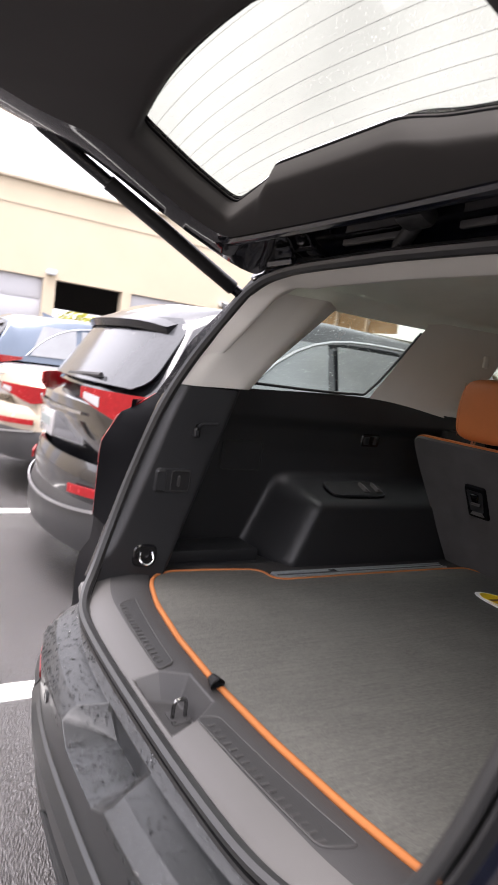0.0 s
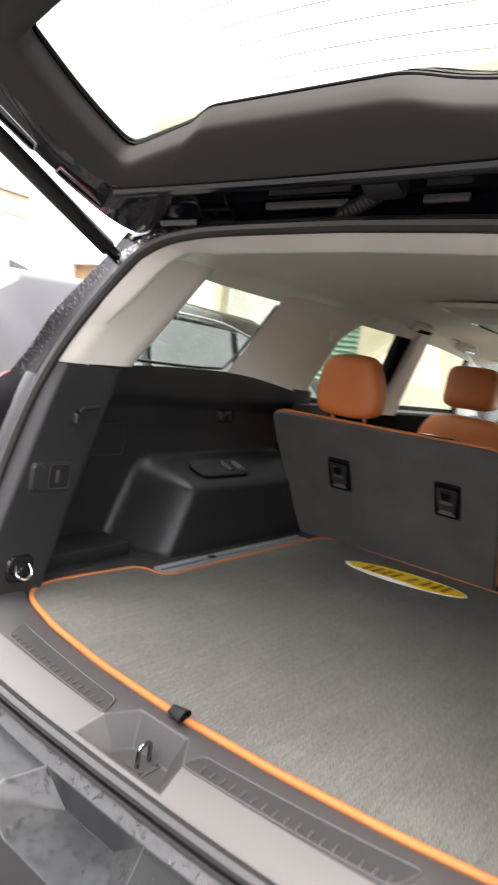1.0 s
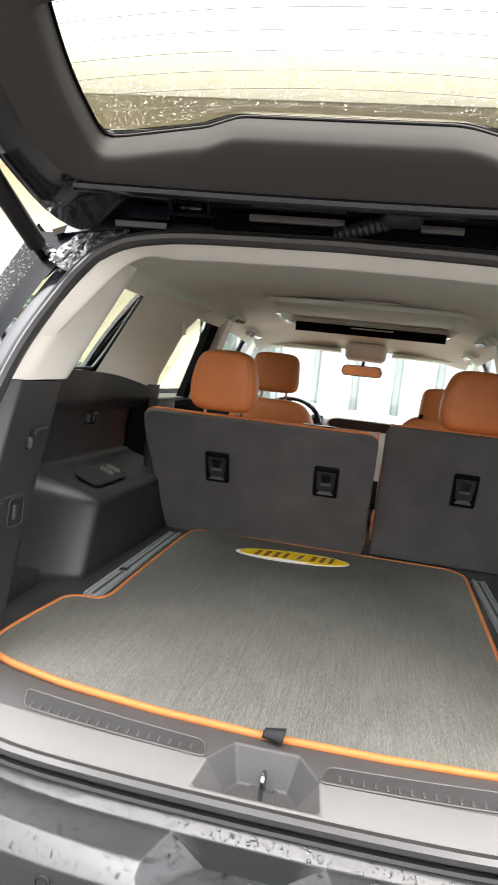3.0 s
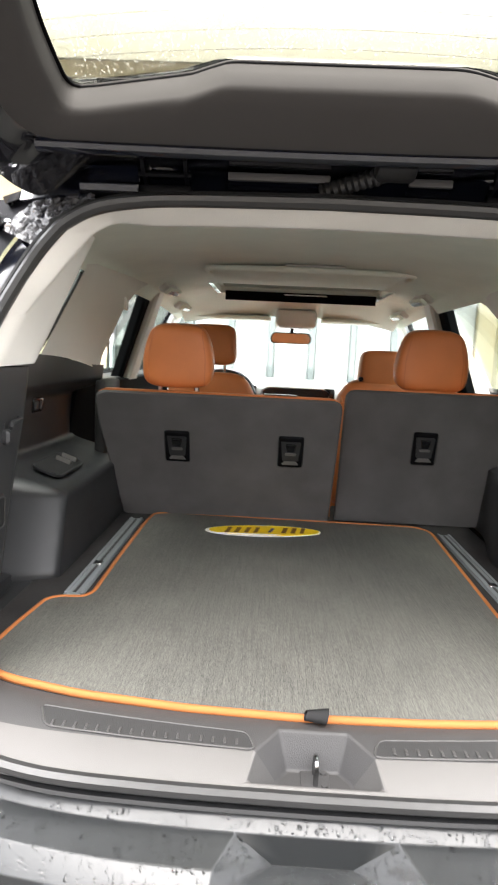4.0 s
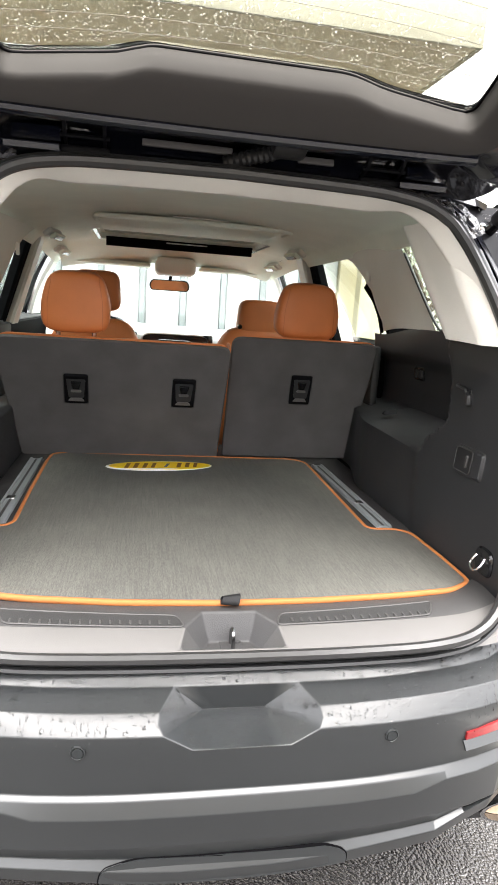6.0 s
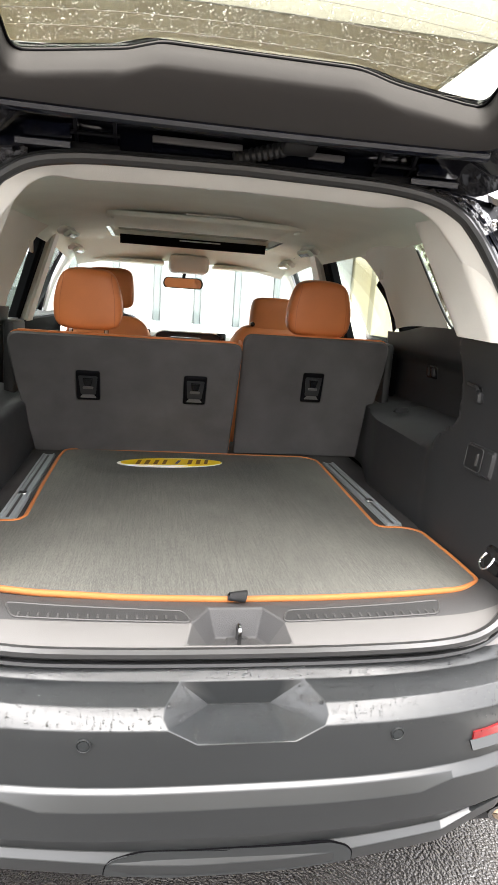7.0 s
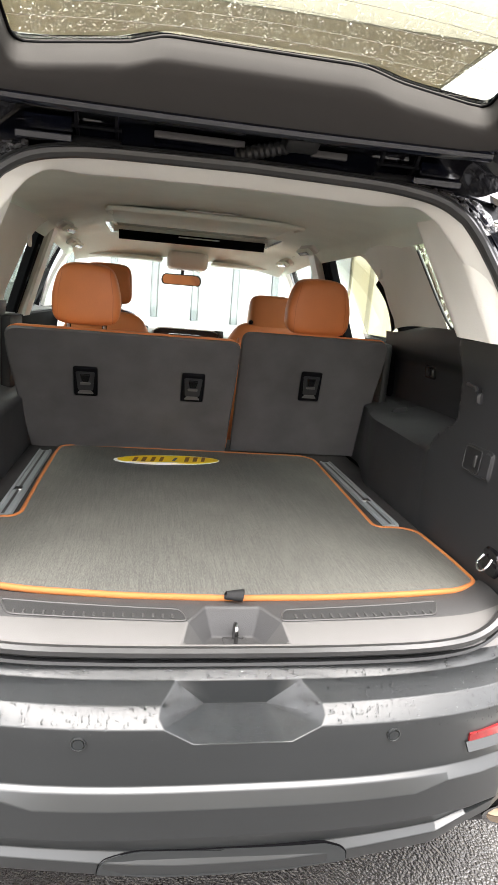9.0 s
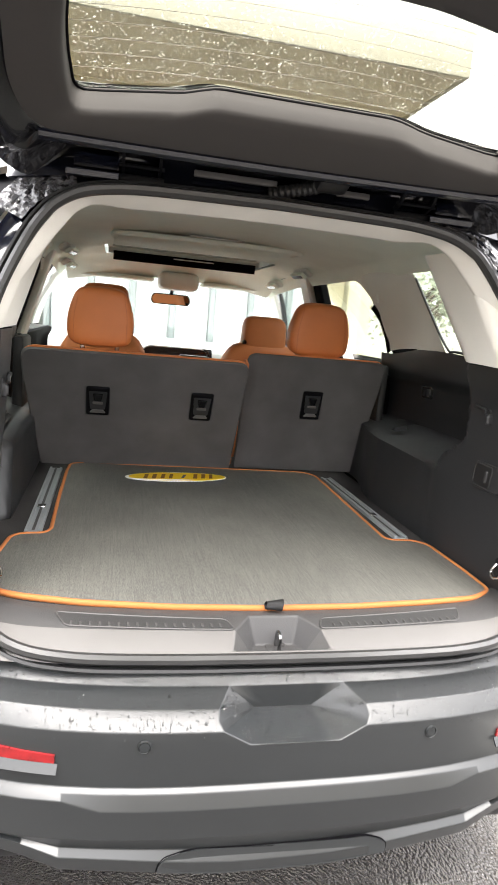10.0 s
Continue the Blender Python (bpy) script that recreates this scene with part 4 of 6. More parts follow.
def rear_seat(name, x0, x1, yb, zb, yt, zt, label, latches, head, chamfer):
    lean = Vector((0, yt - yb, zt - zb))
    L = lean.length
    d = lean.normalized()
    nrm = Vector((0, d.z, -d.y))

    outline = rounded([(x0 + chamfer[0], 0), (x1 - chamfer[1], 0), (x1, L * 0.80), (x1, L), (x0, L), (x0, L * 0.80)], [0.01, 0.01, 0.05, 0.035, 0.035, 0.05], 6)
    seat = part(name, plate(outline, 0.010, lambda a, b, h: Vector((a, yb, zb)) + d * b - nrm * (h - 0.004), 0.006), M["seat_carpet"], suv, label)
    # leather front and side behind the carpeted board
    lap = 0.001 if x1 < 0.2 else 0.0
    front = rounded([(x0 + chamfer[0] + 0.010, 0), (x1 - chamfer[1] - 0.010 + lap, 0), (x1 - 0.004 + lap, L * 0.80), (x1 - 0.002 + lap, L + 0.005), (x0 + 0.002, L + 0.005), (x0 + 0.004, L * 0.80)],
                    [0.01, 0.01, 0.05, 0.04, 0.04, 0.05], 6)
    part("seat_upholstery", soft_front(front, lambda a, b, h: Vector((a, yb, zb)) + d * b + nrm * (0.0055 + h)), M["leather"], seat, "tan leather seat front")
    if lap:
        # its upright tan side, seen in the gap between the seats
        side = rounded([(0.006, 0.02), (0.090, 0.02), (0.090, L - 0.05), (0.055, L - 0.008), (0.006, L - 0.004)], [0.004, 0.02, 0.03, 0.03, 0.004], 4)
        part("seat_side", plate(side, 0.006, lambda a, b, h: Vector((x1 - 0.007 + h, yb, zb)) + d * b + nrm * a, 0.002), M["leather"], seat, "tan leather side of the seat")
    for cx, cz in latches:
        b0 = (cz - zb) / d.z
        def lat(a, b, h, cx=cx, b0=b0):
            return Vector((cx + a, yb, zb)) + d * (b0 + b) - nrm * (h + 0.004)
        fr = part("latch_bezel", plate(rounded([(-0.038, -0.055), (0.038, -0.055), (0.038, 0.055), (-0.038, 0.055)], 0.008, 3), 0.010, lat, 0.004), M["dull_paint"], seat, "black child-seat anchor bezel")
        part("latch_well", plate(rounded([(-0.024, -0.030), (0.024, -0.030), (0.030, 0.040), (-0.030, 0.040)], 0.006, 3), 0.0012, lambda a, b, h, lat=lat: lat(a, b, h + 0.0098)), M["plastic"], fr)
        part("latch_ramp", plate(rounded([(-0.026, -0.042), (0.026, -0.042), (0.017, -0.030), (-0.017, -0.030)], 0.003, 2), 0.003, lambda a, b, h, lat=lat: lat(a, b, h + 0.010)), M["sill"], fr)
        part("latch_bar", plate(rounded([(-0.016, -0.006), (0.016, -0.006), (0.016, 0.001), (-0.016, 0.001)], 0.002, 2), 0.006, lambda a, b, h, lat=lat: lat(a, b, h + 0.0105)), M["sill"], fr)
        part("latch_lever", plate(rounded([(-0.010, 0.004), (0.010, 0.004), (0.016, 0.032), (-0.016, 0.032)], 0.003, 2), 0.006, lambda a, b, h, lat=lat: lat(a, b, h + 0.0105), 0.002), M["black_gloss"], fr)
    hx, hy, hz, hw, hh = head
    bm = cushion(bmesh.new(), 0, 0, 0, hw, 0.105, hh)
    for v in bm.verts:
        t = v.co.z / hh + 0.5
        v.co.x *= 1.0 - 0.17 * ease(0.40, 1.0, t) + 0.02
        v.co.y *= 1.0 - 0.25 * t
        v.co.z += 0.012 * (1 - (2 * v.co.x / hw) ** 2) * (t - 0.3)
    bmesh.ops.transform(bm, matrix=pose(hx, hy, hz, 8, 0, 0), verts=bm.verts)
    hr = part("headrest", bm, M["leather"], seat, "tan leather headrest", smooth=70)
    for e in (-0.055, 0.055):
        part("headrest_post", tube([(hx + e, hy + 0.012, hz - hh / 2 - 0.06), (hx + e, hy + 0.008, hz - hh / 2 + 0.02)], 0.007, 8), M["chrome"], hr)
    seam = []
    for k in range(25):
        t = k / 24
        z = -hh * 0.44 + hh * 0.92 * t
        seam.append(pose(hx, hy, hz, 8, 0, 0) @ Vector((hw * (0.40 - 0.055 * ease(0.45, 1, t)), -0.0495 * (1 - 0.25 * t) * (1 - 0.02), z)))
    for e in (-1, 1):
        part("seam", tube([Vector((hx + e * (p.x - hx), p.y, p.z)) for p in seam], 0.0007, 5), M["stitch"], hr)
    return seat


rear_seat("rear_seat", -0.592, 0.132, 1.165, 0.790, 0.968, 1.202, "wide rear seat folded upright, charcoal carpet back and tan leather", [(-0.354, 1.042), (-0.010, 1.042)],
          (-0.356, 1.03, 1.310, 0.205, 0.175), (0.05, 0.004))
rear_seat("rear_seat", 0.152, 0.672, 1.215, 0.790, 1.105, 1.232, "narrow rear seat folded upright, charcoal carpet back and tan leather", [(0.414, 1.057)],
          (0.421, 1.17, 1.328, 0.220, 0.182), (0.0, 0.04))
# added panels keep the seats' tan bounce light off the side trims
for x0, x1 in ((0.676, 0.706), (-0.640, -0.604)):
    part("bounce_block_panel", boxed(x0, x1, 1.14, 1.34, 0.80, 1.225, 0.012), M["plastic_deep"], suv, "black panel beside the seat, added to block tan bounce light")
part("centre_belt_cap", boxed(-0.10, 0.0, 0.975, 1.03, 1.200, 1.212, 0.005), M["black_gloss"], suv)


# ---------- front seats, wheel and dashboard ----------
def front_seat(cx, label, drop=0.0):
    bm = cushion(bmesh.new(), cx, 2.20, 0.93, 0.50, 0.15, 0.62)
    for v in bm.verts:
        t = (v.co.z - 0.62) / 0.62
        v.co.y -= 0.10 * t
        v.co.x = cx + (v.co.x - cx) * (1 - 0.22 * ease(0.55, 1.0, t))
    seat = part("front_seat", bm, M["leather"], suv, label, smooth=70)
    hb = cushion(bmesh.new(), cx, 2.10, 1.365 - drop, 0.235, 0.11, 0.185)
    for v in hb.verts:
        t = (v.co.z - 1.27 + drop) / 0.19
        v.co.x = cx + (v.co.x - cx) * (1 - 0.10 * t)
    part("headrest", hb, M["leather"], seat, "tan leather headrest", smooth=70)
    for e in (-0.06, 0.06):
        part("headrest_post", tube([(cx + e, 2.105, 1.20 - drop), (cx + e, 2.10, 1.30 - drop)], 0.007, 8), M["chrome"], seat)
    part("seat_base", cushion(bmesh.new(), cx, 2.45, 0.62, 0.50, 0.52, 0.20), M["leather"], seat, smooth=70)
    return seat


front_seat(-0.36, "tan leather driver's seat")
fs = front_seat(0.43, "tan leather front passenger seat", 0.085)
bm = bmesh.new()
bmesh.ops.create_cone(bm, cap_ends=True, segments=16, radius1=0.012, radius2=0.010, depth=0.012, matrix=pose(0.325, 2.045, 1.24, 90, 0, 0))
part("headrest_button", bm, M["black_gloss"], fs)
wheel = [Vector((-0.36 + 0.185 * math.cos(a), 2.86 + 0.06 * math.sin(a), 1.06 + 0.17 * math.sin(a))) for a in [k * math.pi / 16 for k in range(32)]]
sw = part("steering_wheel", sweep(wheel, ring(0.016, 8), (0, 1, 0.3), closed=True), M["black_gloss"], suv, "black steering wheel")
part("wheel_spoke", boxed(-0.17, 0.17, -0.012, 0.012, -0.03, 0.03, 0.01, pose(-0.36, 2.86, 1.06, -20, 0, 0)), M["plastic"], sw)


def dash(u, v):
    x = (u - 0.5) * 1.40
    prof = [(2.98, 0.80), (2.95, 1.00), (2.97, 1.13), (3.02, 1.168), (3.15, 1.188), (3.35, 1.186), (3.62, 1.15)]
    k = v * (len(prof) - 1)
    i = min(int(k), len(prof) - 2)
    a, b = prof[i], prof[i + 1]
    y, z = a[0] + (b[0] - a[0]) * (k - i), a[1] + (b[1] - a[1]) * (k - i)
    hump = 0.035 * math.exp(-((x + 0.36) / 0.16) ** 2) * ease(1.05, 1.16, z)
    return Vector((x, y - 0.05 * (1 - abs(x) * 0.6), z + hump - 0.02 * abs(x)))


M["dash"] = material("pale_grey_dashboard", (0.42, 0.44, 0.43), 0.6, spread=0.05, bump=0.3, bump_scale=400)
db = part("dashboard", sheet(dash, 30, 24), M["dash"], suv, "two-tone dashboard with a screen", smooth=60)
hood = rounded([(-0.135, 1.085), (0.265, 1.085), (0.275, 1.125), (0.235, 1.150), (-0.105, 1.150), (-0.145, 1.125)], 0.03, 5)
scr = part("screen_bezel", plate(hood, 0.02, lambda a, b, h: Vector((a, 2.905 - h, b)), 0.004), M["silver"], db, "pale bezel round the screen")
inner = [Vector((0.065 + (p.x - 0.065) * 0.95, 1.118 + (p.y - 1.118) * 0.80)) for p in hood]
part("screen", plate(inner, 0.004, lambda a, b, h: Vector((a, 2.884 - h, b))), M["black_gloss"], scr, "dark infotainment screen")
for x in (-0.20, 0.26):
    part("air_vent", boxed(x - 0.035, x + 0.035, 2.885, 2.91, 1.08, 1.15, 0.008), M["black_gloss"], db)


# ---------- outer skin ----------
WHEELS = (0.93, 3.79)


def body_half(y, z):
    w = 0.955 - 0.30 * max(0, z - 0.95) ** 1.3 - 0.10 * max(0, 0.55 - z)
    w -= 0.25 * ease(0.55, -0.15, y) ** 1.6 + 0.20 * ease(3.9, 4.75, y) ** 1.5
    return w


def body_side(s):
    R = 0.40
    ny, nz = 120, 30
    y0, y1, z0, z1 = 0.06, 4.62, 0.30, 1.22
    st = (y1 - y0) / ny
    bm = bmesh.new()
    def fix(y, z):
        for wy in WHEELS:
            r = math.hypot(y - wy, z - 0.37)
            if R - st * 0.8 < r < R + st * 0.8:
                y, z = wy + (y - wy) * R / r, 0.37 + (z - 0.37) * R / r
        return y, z
    vs, inside = [], []
    for i in range(ny + 1):
        col, ins = [], []
        for j in range(nz + 1):
            y, z = y0 + st * i, z0 + (z1 - z0) * j / nz
            y, z = fix(y, z)
            top = 1.22 - 0.13 * ease(3.2, 4.6, y)
            zz = z if z < 0.9 else 0.9 + (z - 0.9) * (top - 0.9) / (1.22 - 0.9)
            col.append(bm.verts.new((s * body_half(y, zz), y, zz)))
            ins.append(any(math.hypot(y - wy, z - 0.37) < R - st * 0.2 for wy in WHEELS))
        vs.append(col)
        inside.append(ins)
    for i in range(ny):
        for j in range(nz):
            if not (inside[i][j] or inside[i + 1][j] or inside[i][j + 1] or inside[i + 1][j + 1]):
                bm.faces.new((vs[i][j], vs[i + 1][j], vs[i + 1][j + 1], vs[i][j + 1]))
    bmesh.ops.delete(bm, geom=[v for v in bm.verts if not v.link_faces], context="VERTS")
    return bm


def lamp_back(v):
    return -0.012 + 0.04 * ease(0.55, 0.83, v) + 0.10 * ease(0.80, 1.0, v)


def green(s, y0b, y1b, y0t, y1t, zt=1.625, out=0.0, zb=1.215):
    """A strip of the glasshouse between two slanting lines, from the belt to the roof's edge."""
    def f(u, v):
        y = (y0b + (y1b - y0b) * u) * (1 - v) + (y0t + (y1t - y0t) * u) * v
        z = zb + (zt - zb) * v
        x = body_half(y, 1.215) * (1 - v) + 0.675 * v + 0.02 * math.sin(v * math.pi) - 0.10 * ease(0.6, 0.1, y) * v
        return Vector((s * (x + out), y, z))
    return f


def frame_block(s, y0b, y1b, y0t, y1t, inward=0.0, z0=1.19, z1=1.60, deep=0.3):
    """A door frame or pillar as deep as the door, from the trim's plane to the glass."""
    rows = []
    for k in range(9):
        t = k / 8
        z = z0 + (z1 - z0) * t
        a, b = y0b + (y0t - y0b) * t, y1b + (y1t - y1b) * t
        xi = 0.750 + (0.622 - 0.750) * t - inward
        xo = min(xi + deep, body_half(a, 1.215) * (1 - t) + 0.675 * t - 0.004)
        rows.append([Vector((s * x, y, z)) for x, y in ((xi, a + 0.01), (xi, b - 0.01), (xi + 0.012, b), (xo, b), (xo, a), (xi + 0.012, a))])
    return loft(rows, close=True, caps=True)


PILLAR = [(1.225, 0.742, 0.120), (1.30, 0.690, 0.142), (1.39, 0.654, 0.170), (1.51, 0.645, 0.270), (1.60, 0.625, 0.330)]


def pillar_edge(z):
    return lerp([(a, b) for a, b, c in PILLAR], z), lerp([(a, c) for a, b, c in PILLAR], z)


def pillar_skin(s):
    """Outer skin of the rear pillar, from its rear edge to the quarter window."""
    front = green(1, 0.42, 0.43, 0.62, 0.63)

    def f(u, v):
        z = 1.225 + 0.375 * v
        x, y = pillar_edge(z)
        b = front(0, v)
        p = Vector((x, y, z)).lerp(Vector((b.x, b.y, z)), u)
        p.x += 0.02 * math.sin(u * math.pi)
        return Vector((s * p.x, p.y, p.z))
    return f


def pillar_return(s):
    """The painted return from the rear pillar's edge in to the opening's channel."""
    outer = [pushed(q, 0.064, -0.026) for q in half if 1.0 < q.z < 1.56 and q.x > 0.3]

    def f(u, v):
        z = 1.225 + 0.355 * v
        x, y = pillar_edge(z)
        qx, qy = lerp([(q.z, q.x) for q in outer], z), lerp([(q.z, q.y) for q in outer], z)
        p = Vector((qx, qy, z)).lerp(Vector((x, y, z)), u)
        p.y += 0.012 * math.sin(u * math.pi)
        return Vector((s * p.x, p.y, p.z))
    return f


for s, word in SIDES:
    part("body_side", body_side(s), M["paint"], suv, "glossy black body side")
    # rear pillar outside, the pillars between the windows
    part("rear_pillar", sheet(pillar_skin(s), 8, 12, 0.0), M["matt_black"], suv, "glossy black rear pillar wet with rain")
    part("pillar_return", sheet(pillar_return(s), 5, 14, 0.0), M["dull_paint"], suv)
    part("quarter_pillar", sheet(green(s, 1.06, 1.20, 1.16, 1.40), 6, 10, 0.012), M["paint"], suv)
    fw = 0.06 if s < 0 else 0.0
    part("centre_pillar", frame_block(s, 1.875 + fw, 2.00 + fw * 0.6, 1.935, 2.03, deep=0.045), M["matt_black"], suv, "black door frames at the centre pillar")
    part("centre_pillar_trim", frame_block(s, 1.99, 2.15, 2.02, 2.14, inward=0.03, deep=0.07 if s < 0 else 0.3), M["trim"], suv, "pale centre pillar trim")
    part("rear_door_frame", frame_block(s, 1.16, 1.21, 1.36, 1.42, inward=-0.03), M["matt_black"], suv)
    belt = [(s * 0.716, 1.190, 1.272), (s * 0.708, 1.212, 1.33), (s * 0.692, 1.235, 1.385), (s * 0.662, 1.270, 1.44)]
    part("seat_belt", sweep(smooth_path(belt, 4), [(-0.014, -0.001), (0.014, -0.001), (0.014, 0.001), (-0.014, 0.001)], (1, 0, 0)), M["matt_black"], suv, "black seat belt webbing")
    part("quarter_window_seal", tube(smooth_path([(s * 0.718, 0.42, 1.302), (s * 0.716, 0.78, 1.305), (s * 0.705, 0.865, 1.335), (s * 0.640, 0.978, 1.530)] if s < 0 else [(s * 0.728, 0.42, 1.300), (s * 0.733, 0.71, 1.302), (s * 0.722, 0.785, 1.325), (s * 0.655, 0.915, 1.530)], 8), 0.0045, 8), M["rubber"], suv)
    part("front_pillar", sheet(green(s, 3.35, 3.72, 2.86, 2.96, zt=1.615), 5, 10, 0.03), M["paint"], suv)
    part("front_pillar_trim", sheet(green(s, 3.28, 3.66, 2.78, 2.90, zt=1.57, out=-0.05), 5, 10, 0.02), M["trim"], suv)
    for nm, a in (("quarter_window", (0.40, 1.07, 0.60, 1.17)), ("rear_door_window", (1.16, 1.94, 1.35, 2.05)), ("front_door_window", (2.11, 3.37, 2.15, 2.87))):
        g = part(nm, sheet(green(s, *a, zb=1.22, zt=1.60, out=-0.012), 8, 8, 0.004), M["glass" if nm == "front_door_window" else "tinted"], suv, "rain-wet side window glass")
        g.visible_shadow = nm != "front_door_window"
    part("belt_moulding", sheet(lambda u, v, s=s: Vector((s * (body_half(0.3 + 3.1 * u, 1.21) + 0.004 - 0.008 * v), 0.3 + 3.1 * u, 1.20 + 0.03 * v)), 30, 2, 0.008), M["black_gloss"], suv)
    # dark inner door cards close the gap between skin and trims
    part("door_card", sheet(lambda u, v, s=s: Vector((s * (0.745 + 0.05 * math.sin(v * 3)), 1.24 + 2.2 * u, 0.40 + 0.80 * v)), 12, 8, 0.03), M["matt_black"], suv)
    part("belt_filler", sheet(lambda u, v, s=s: Vector((s * (0.748 + (body_half(0.12 + 3.2 * u, 1.2) - 0.758) * v), 0.30 + 3.05 * u, 1.205)), 24, 2, 0.012), M["plastic"], suv)
    # tail lamp: dark side wall facing the opening and a red lens
    def lampwall(u, v, s=s):
        z = 0.895 + 0.345 * v
        sw, sy0 = seal_at(z)
        y0 = lamp_back(v)
        a = Vector((sw + 0.075, sy0 + 0.02, z))
        b = Vector((0.742, y0, z))
        p = a.lerp(b, u)
        return Vector((s * p.x, p.y, p.z))
    lw = part("tail_lamp", sheet(lampwall, 6, 12, 0.004), M["matt_black"], suv, "tail lamp with a black side and a red lens")
    def lens(u, v, s=s):
        z = 0.895 + 0.345 * v
        y0 = lamp_back(v)
        x = 0.744 + 0.14 * u
        y = y0 - 0.006 * math.sin(u * math.pi) + 0.45 * u ** 1.8
        return Vector((s * min(x + 0.02 * u, body_half(y, z) + 0.004 + 1 * (u < 0.5)), y, z))
    part("lamp_lens", sheet(lens, 14, 10, 0.004), M["red"], lw, "red lamp lens")
    def flank(u, v, s=s):
        z = 0.60 + 0.30 * v
        sw, sy0 = seal_at(max(z, 0.83))
        a = Vector((sw + 0.07, sy0 + 0.03, z))
        b = Vector((0.752, -0.006 - 0.034 * ease(0.84, 0.77, z), z))
        c = Vector((0.88, 0.30, z))
        p = a.lerp(b, u / 0.4) if u < 0.4 else b.lerp(c, (u - 0.4) / 0.6)
        return Vector((s * p.x, p.y, p.z))
    part("rear_flank", sheet(flank, 15, 8), M["dull_paint"], suv, smooth=25)
    for wy in WHEELS:
        bm = bmesh.new()
        prof = [(0.25, -0.10), (0.335, -0.115), (0.365, -0.10), (0.372, -0.05), (0.372, 0.05), (0.365, 0.10), (0.335, 0.115), (0.25, 0.10)]
        loft([[Vector((s * 0.84 + w, wy + r * math.cos(a), 0.372 + r * math.sin(a))) for r, w in prof] for a in [k * math.pi / 18 for k in range(37)]], bm)
        wh = part("wheel", bm, M["rubber"], suv, "black tyre on an alloy rim")
        bm = bmesh.new()
        for k in range(5):
            box(bm, -0.02, 0.02, -0.026, 0.026, 0.03, 0.25, 0.006, pose(s * 0.90, wy, 0.372, k * 72, 0, 0))
        loft([[Vector((s * 0.84 + w, wy + r * math.cos(a), 0.372 + r * math.sin(a))) for r, w in ((0.235, -0.09), (0.25, -0.095), (0.25, 0.095), (0.235, 0.09))] for a in [k * math.pi / 18 for k in range(37)]], bm)
        bmesh.ops.create_cone(bm, cap_ends=True, segments=16, radius1=0.07, radius2=0.06, depth=0.05, matrix=pose(s * 0.90, wy, 0.372, 0, 90, 0))
        part("rim", bm, M["silver"], wh)

part("roof_panel", sheet(lambda u, v: Vector(((u - 0.5) * (1.14 + 0.22 * ease(0.28, 1.0, 0.285 + 2.62 * v)), 0.285 + 2.62 * v, 1.705 - 0.17 * abs((u - 0.5) * 2) ** 3 * 0.45 - 0.05 * ease(0.7, 0.25, 0.285 + 2.62 * v) - 0.06 * ease(2.3, 2.95, 0.285 + 2.62 * v))), 16, 20, 0.012), M["paint"], suv, "black roof panel")
part("windscreen", sheet(lambda u, v: Vector(((u - 0.5) * 2 * (0.80 - 0.16 * v), 3.74 - 0.84 * v - 0.16 * (2 * u - 1) ** 2 * (1 - 0.4 * v), 1.13 + 0.47 * v)), 14, 8, 0.004), M["privacy"], suv, "clear windscreen").visible_shadow = False


def bonnet(u, v):
    x = (u - 0.5) * 2 * (0.84 - 0.10 * v ** 2)
    y = 3.55 + 1.05 * v
    z = 1.13 - 0.10 * v ** 1.8 - 0.10 * abs(2 * u - 1) ** 3 * 0.6 - 0.10 * ease(0.85, 1.0, v)
    return Vector((x, y, z))


part("bonnet", sheet(bonnet, 16, 14, 0.01), M["paint"], suv, "black bonnet")
part("front_fascia", sheet(lambda u, v: Vector(((u - 0.5) * 2 * 0.79, 4.60 + 0.09 * math.sin(v * 2.4) - 0.28 * abs(2 * u - 1) ** 4, 0.30 + 0.66 * v)), 20, 10, 0.02), M["paint"], suv, "black front bumper")
part("underbody", boxed(-0.80, 0.80, 0.02, 4.5, 0.26, 0.34, 0.02), M["rubber"], suv)
part("cabin_floor", boxed(-0.74, 0.74, 1.28, 3.5, 0.38, 0.44, 0.01), M["carpet"], suv)
# hidden leather bench, coloured dark to cut orange bounce on the headliner
part("seat_bench", boxed(-0.62, 0.66, 1.24, 1.78, 0.44, 0.72, 0.05), M["carpet"], suv, "dark rear bench")
part("boot_tub", boxed(-0.72, 0.72, 0.02, 1.26, 0.40, 0.73, 0.02), M["plastic"], suv)

# ---------- raised tailgate ----------
TG = radians(24.5)


def tg(x, v, w):
    """A point of the raised tailgate: across, along it from the hinge, and above its plane."""
    w -= 1.15 * max(0.0, v - 0.55) ** 2
    return Vector((x, 0.25 - v * math.cos(TG) + w * math.sin(TG), 1.62 + v * math.sin(TG) + w * math.cos(TG)))


GLASS = rounded([(-0.402, 0.146), (-0.205, 0.182), (-0.165, 0.203), (0.178, 0.202), (0.238, 0.180), (0.428, 0.146), (0.425, 0.27), (0.405, 0.402),
                 (0.20, 0.436), (0.0, 0.446), (-0.20, 0.436), (-0.395, 0.402), (-0.412, 0.27)],
                [0.030, 0.03, 0.03, 0.03, 0.03, 0.030, 0.2, 0.02, 0.15, 0.15, 0.15, 0.02, 0.2], 6)
INNER = rounded([(-0.47, 0.104), (0.0, 0.094), (0.47, 0.104), (0.50, 0.20), (0.485, 0.45), (0.52, 0.62), (0.48, 0.87), (0.0, 0.90), (-0.48, 0.87), (-0.52, 0.62), (-0.485, 0.45), (-0.50, 0.20)], 0.10, 6)
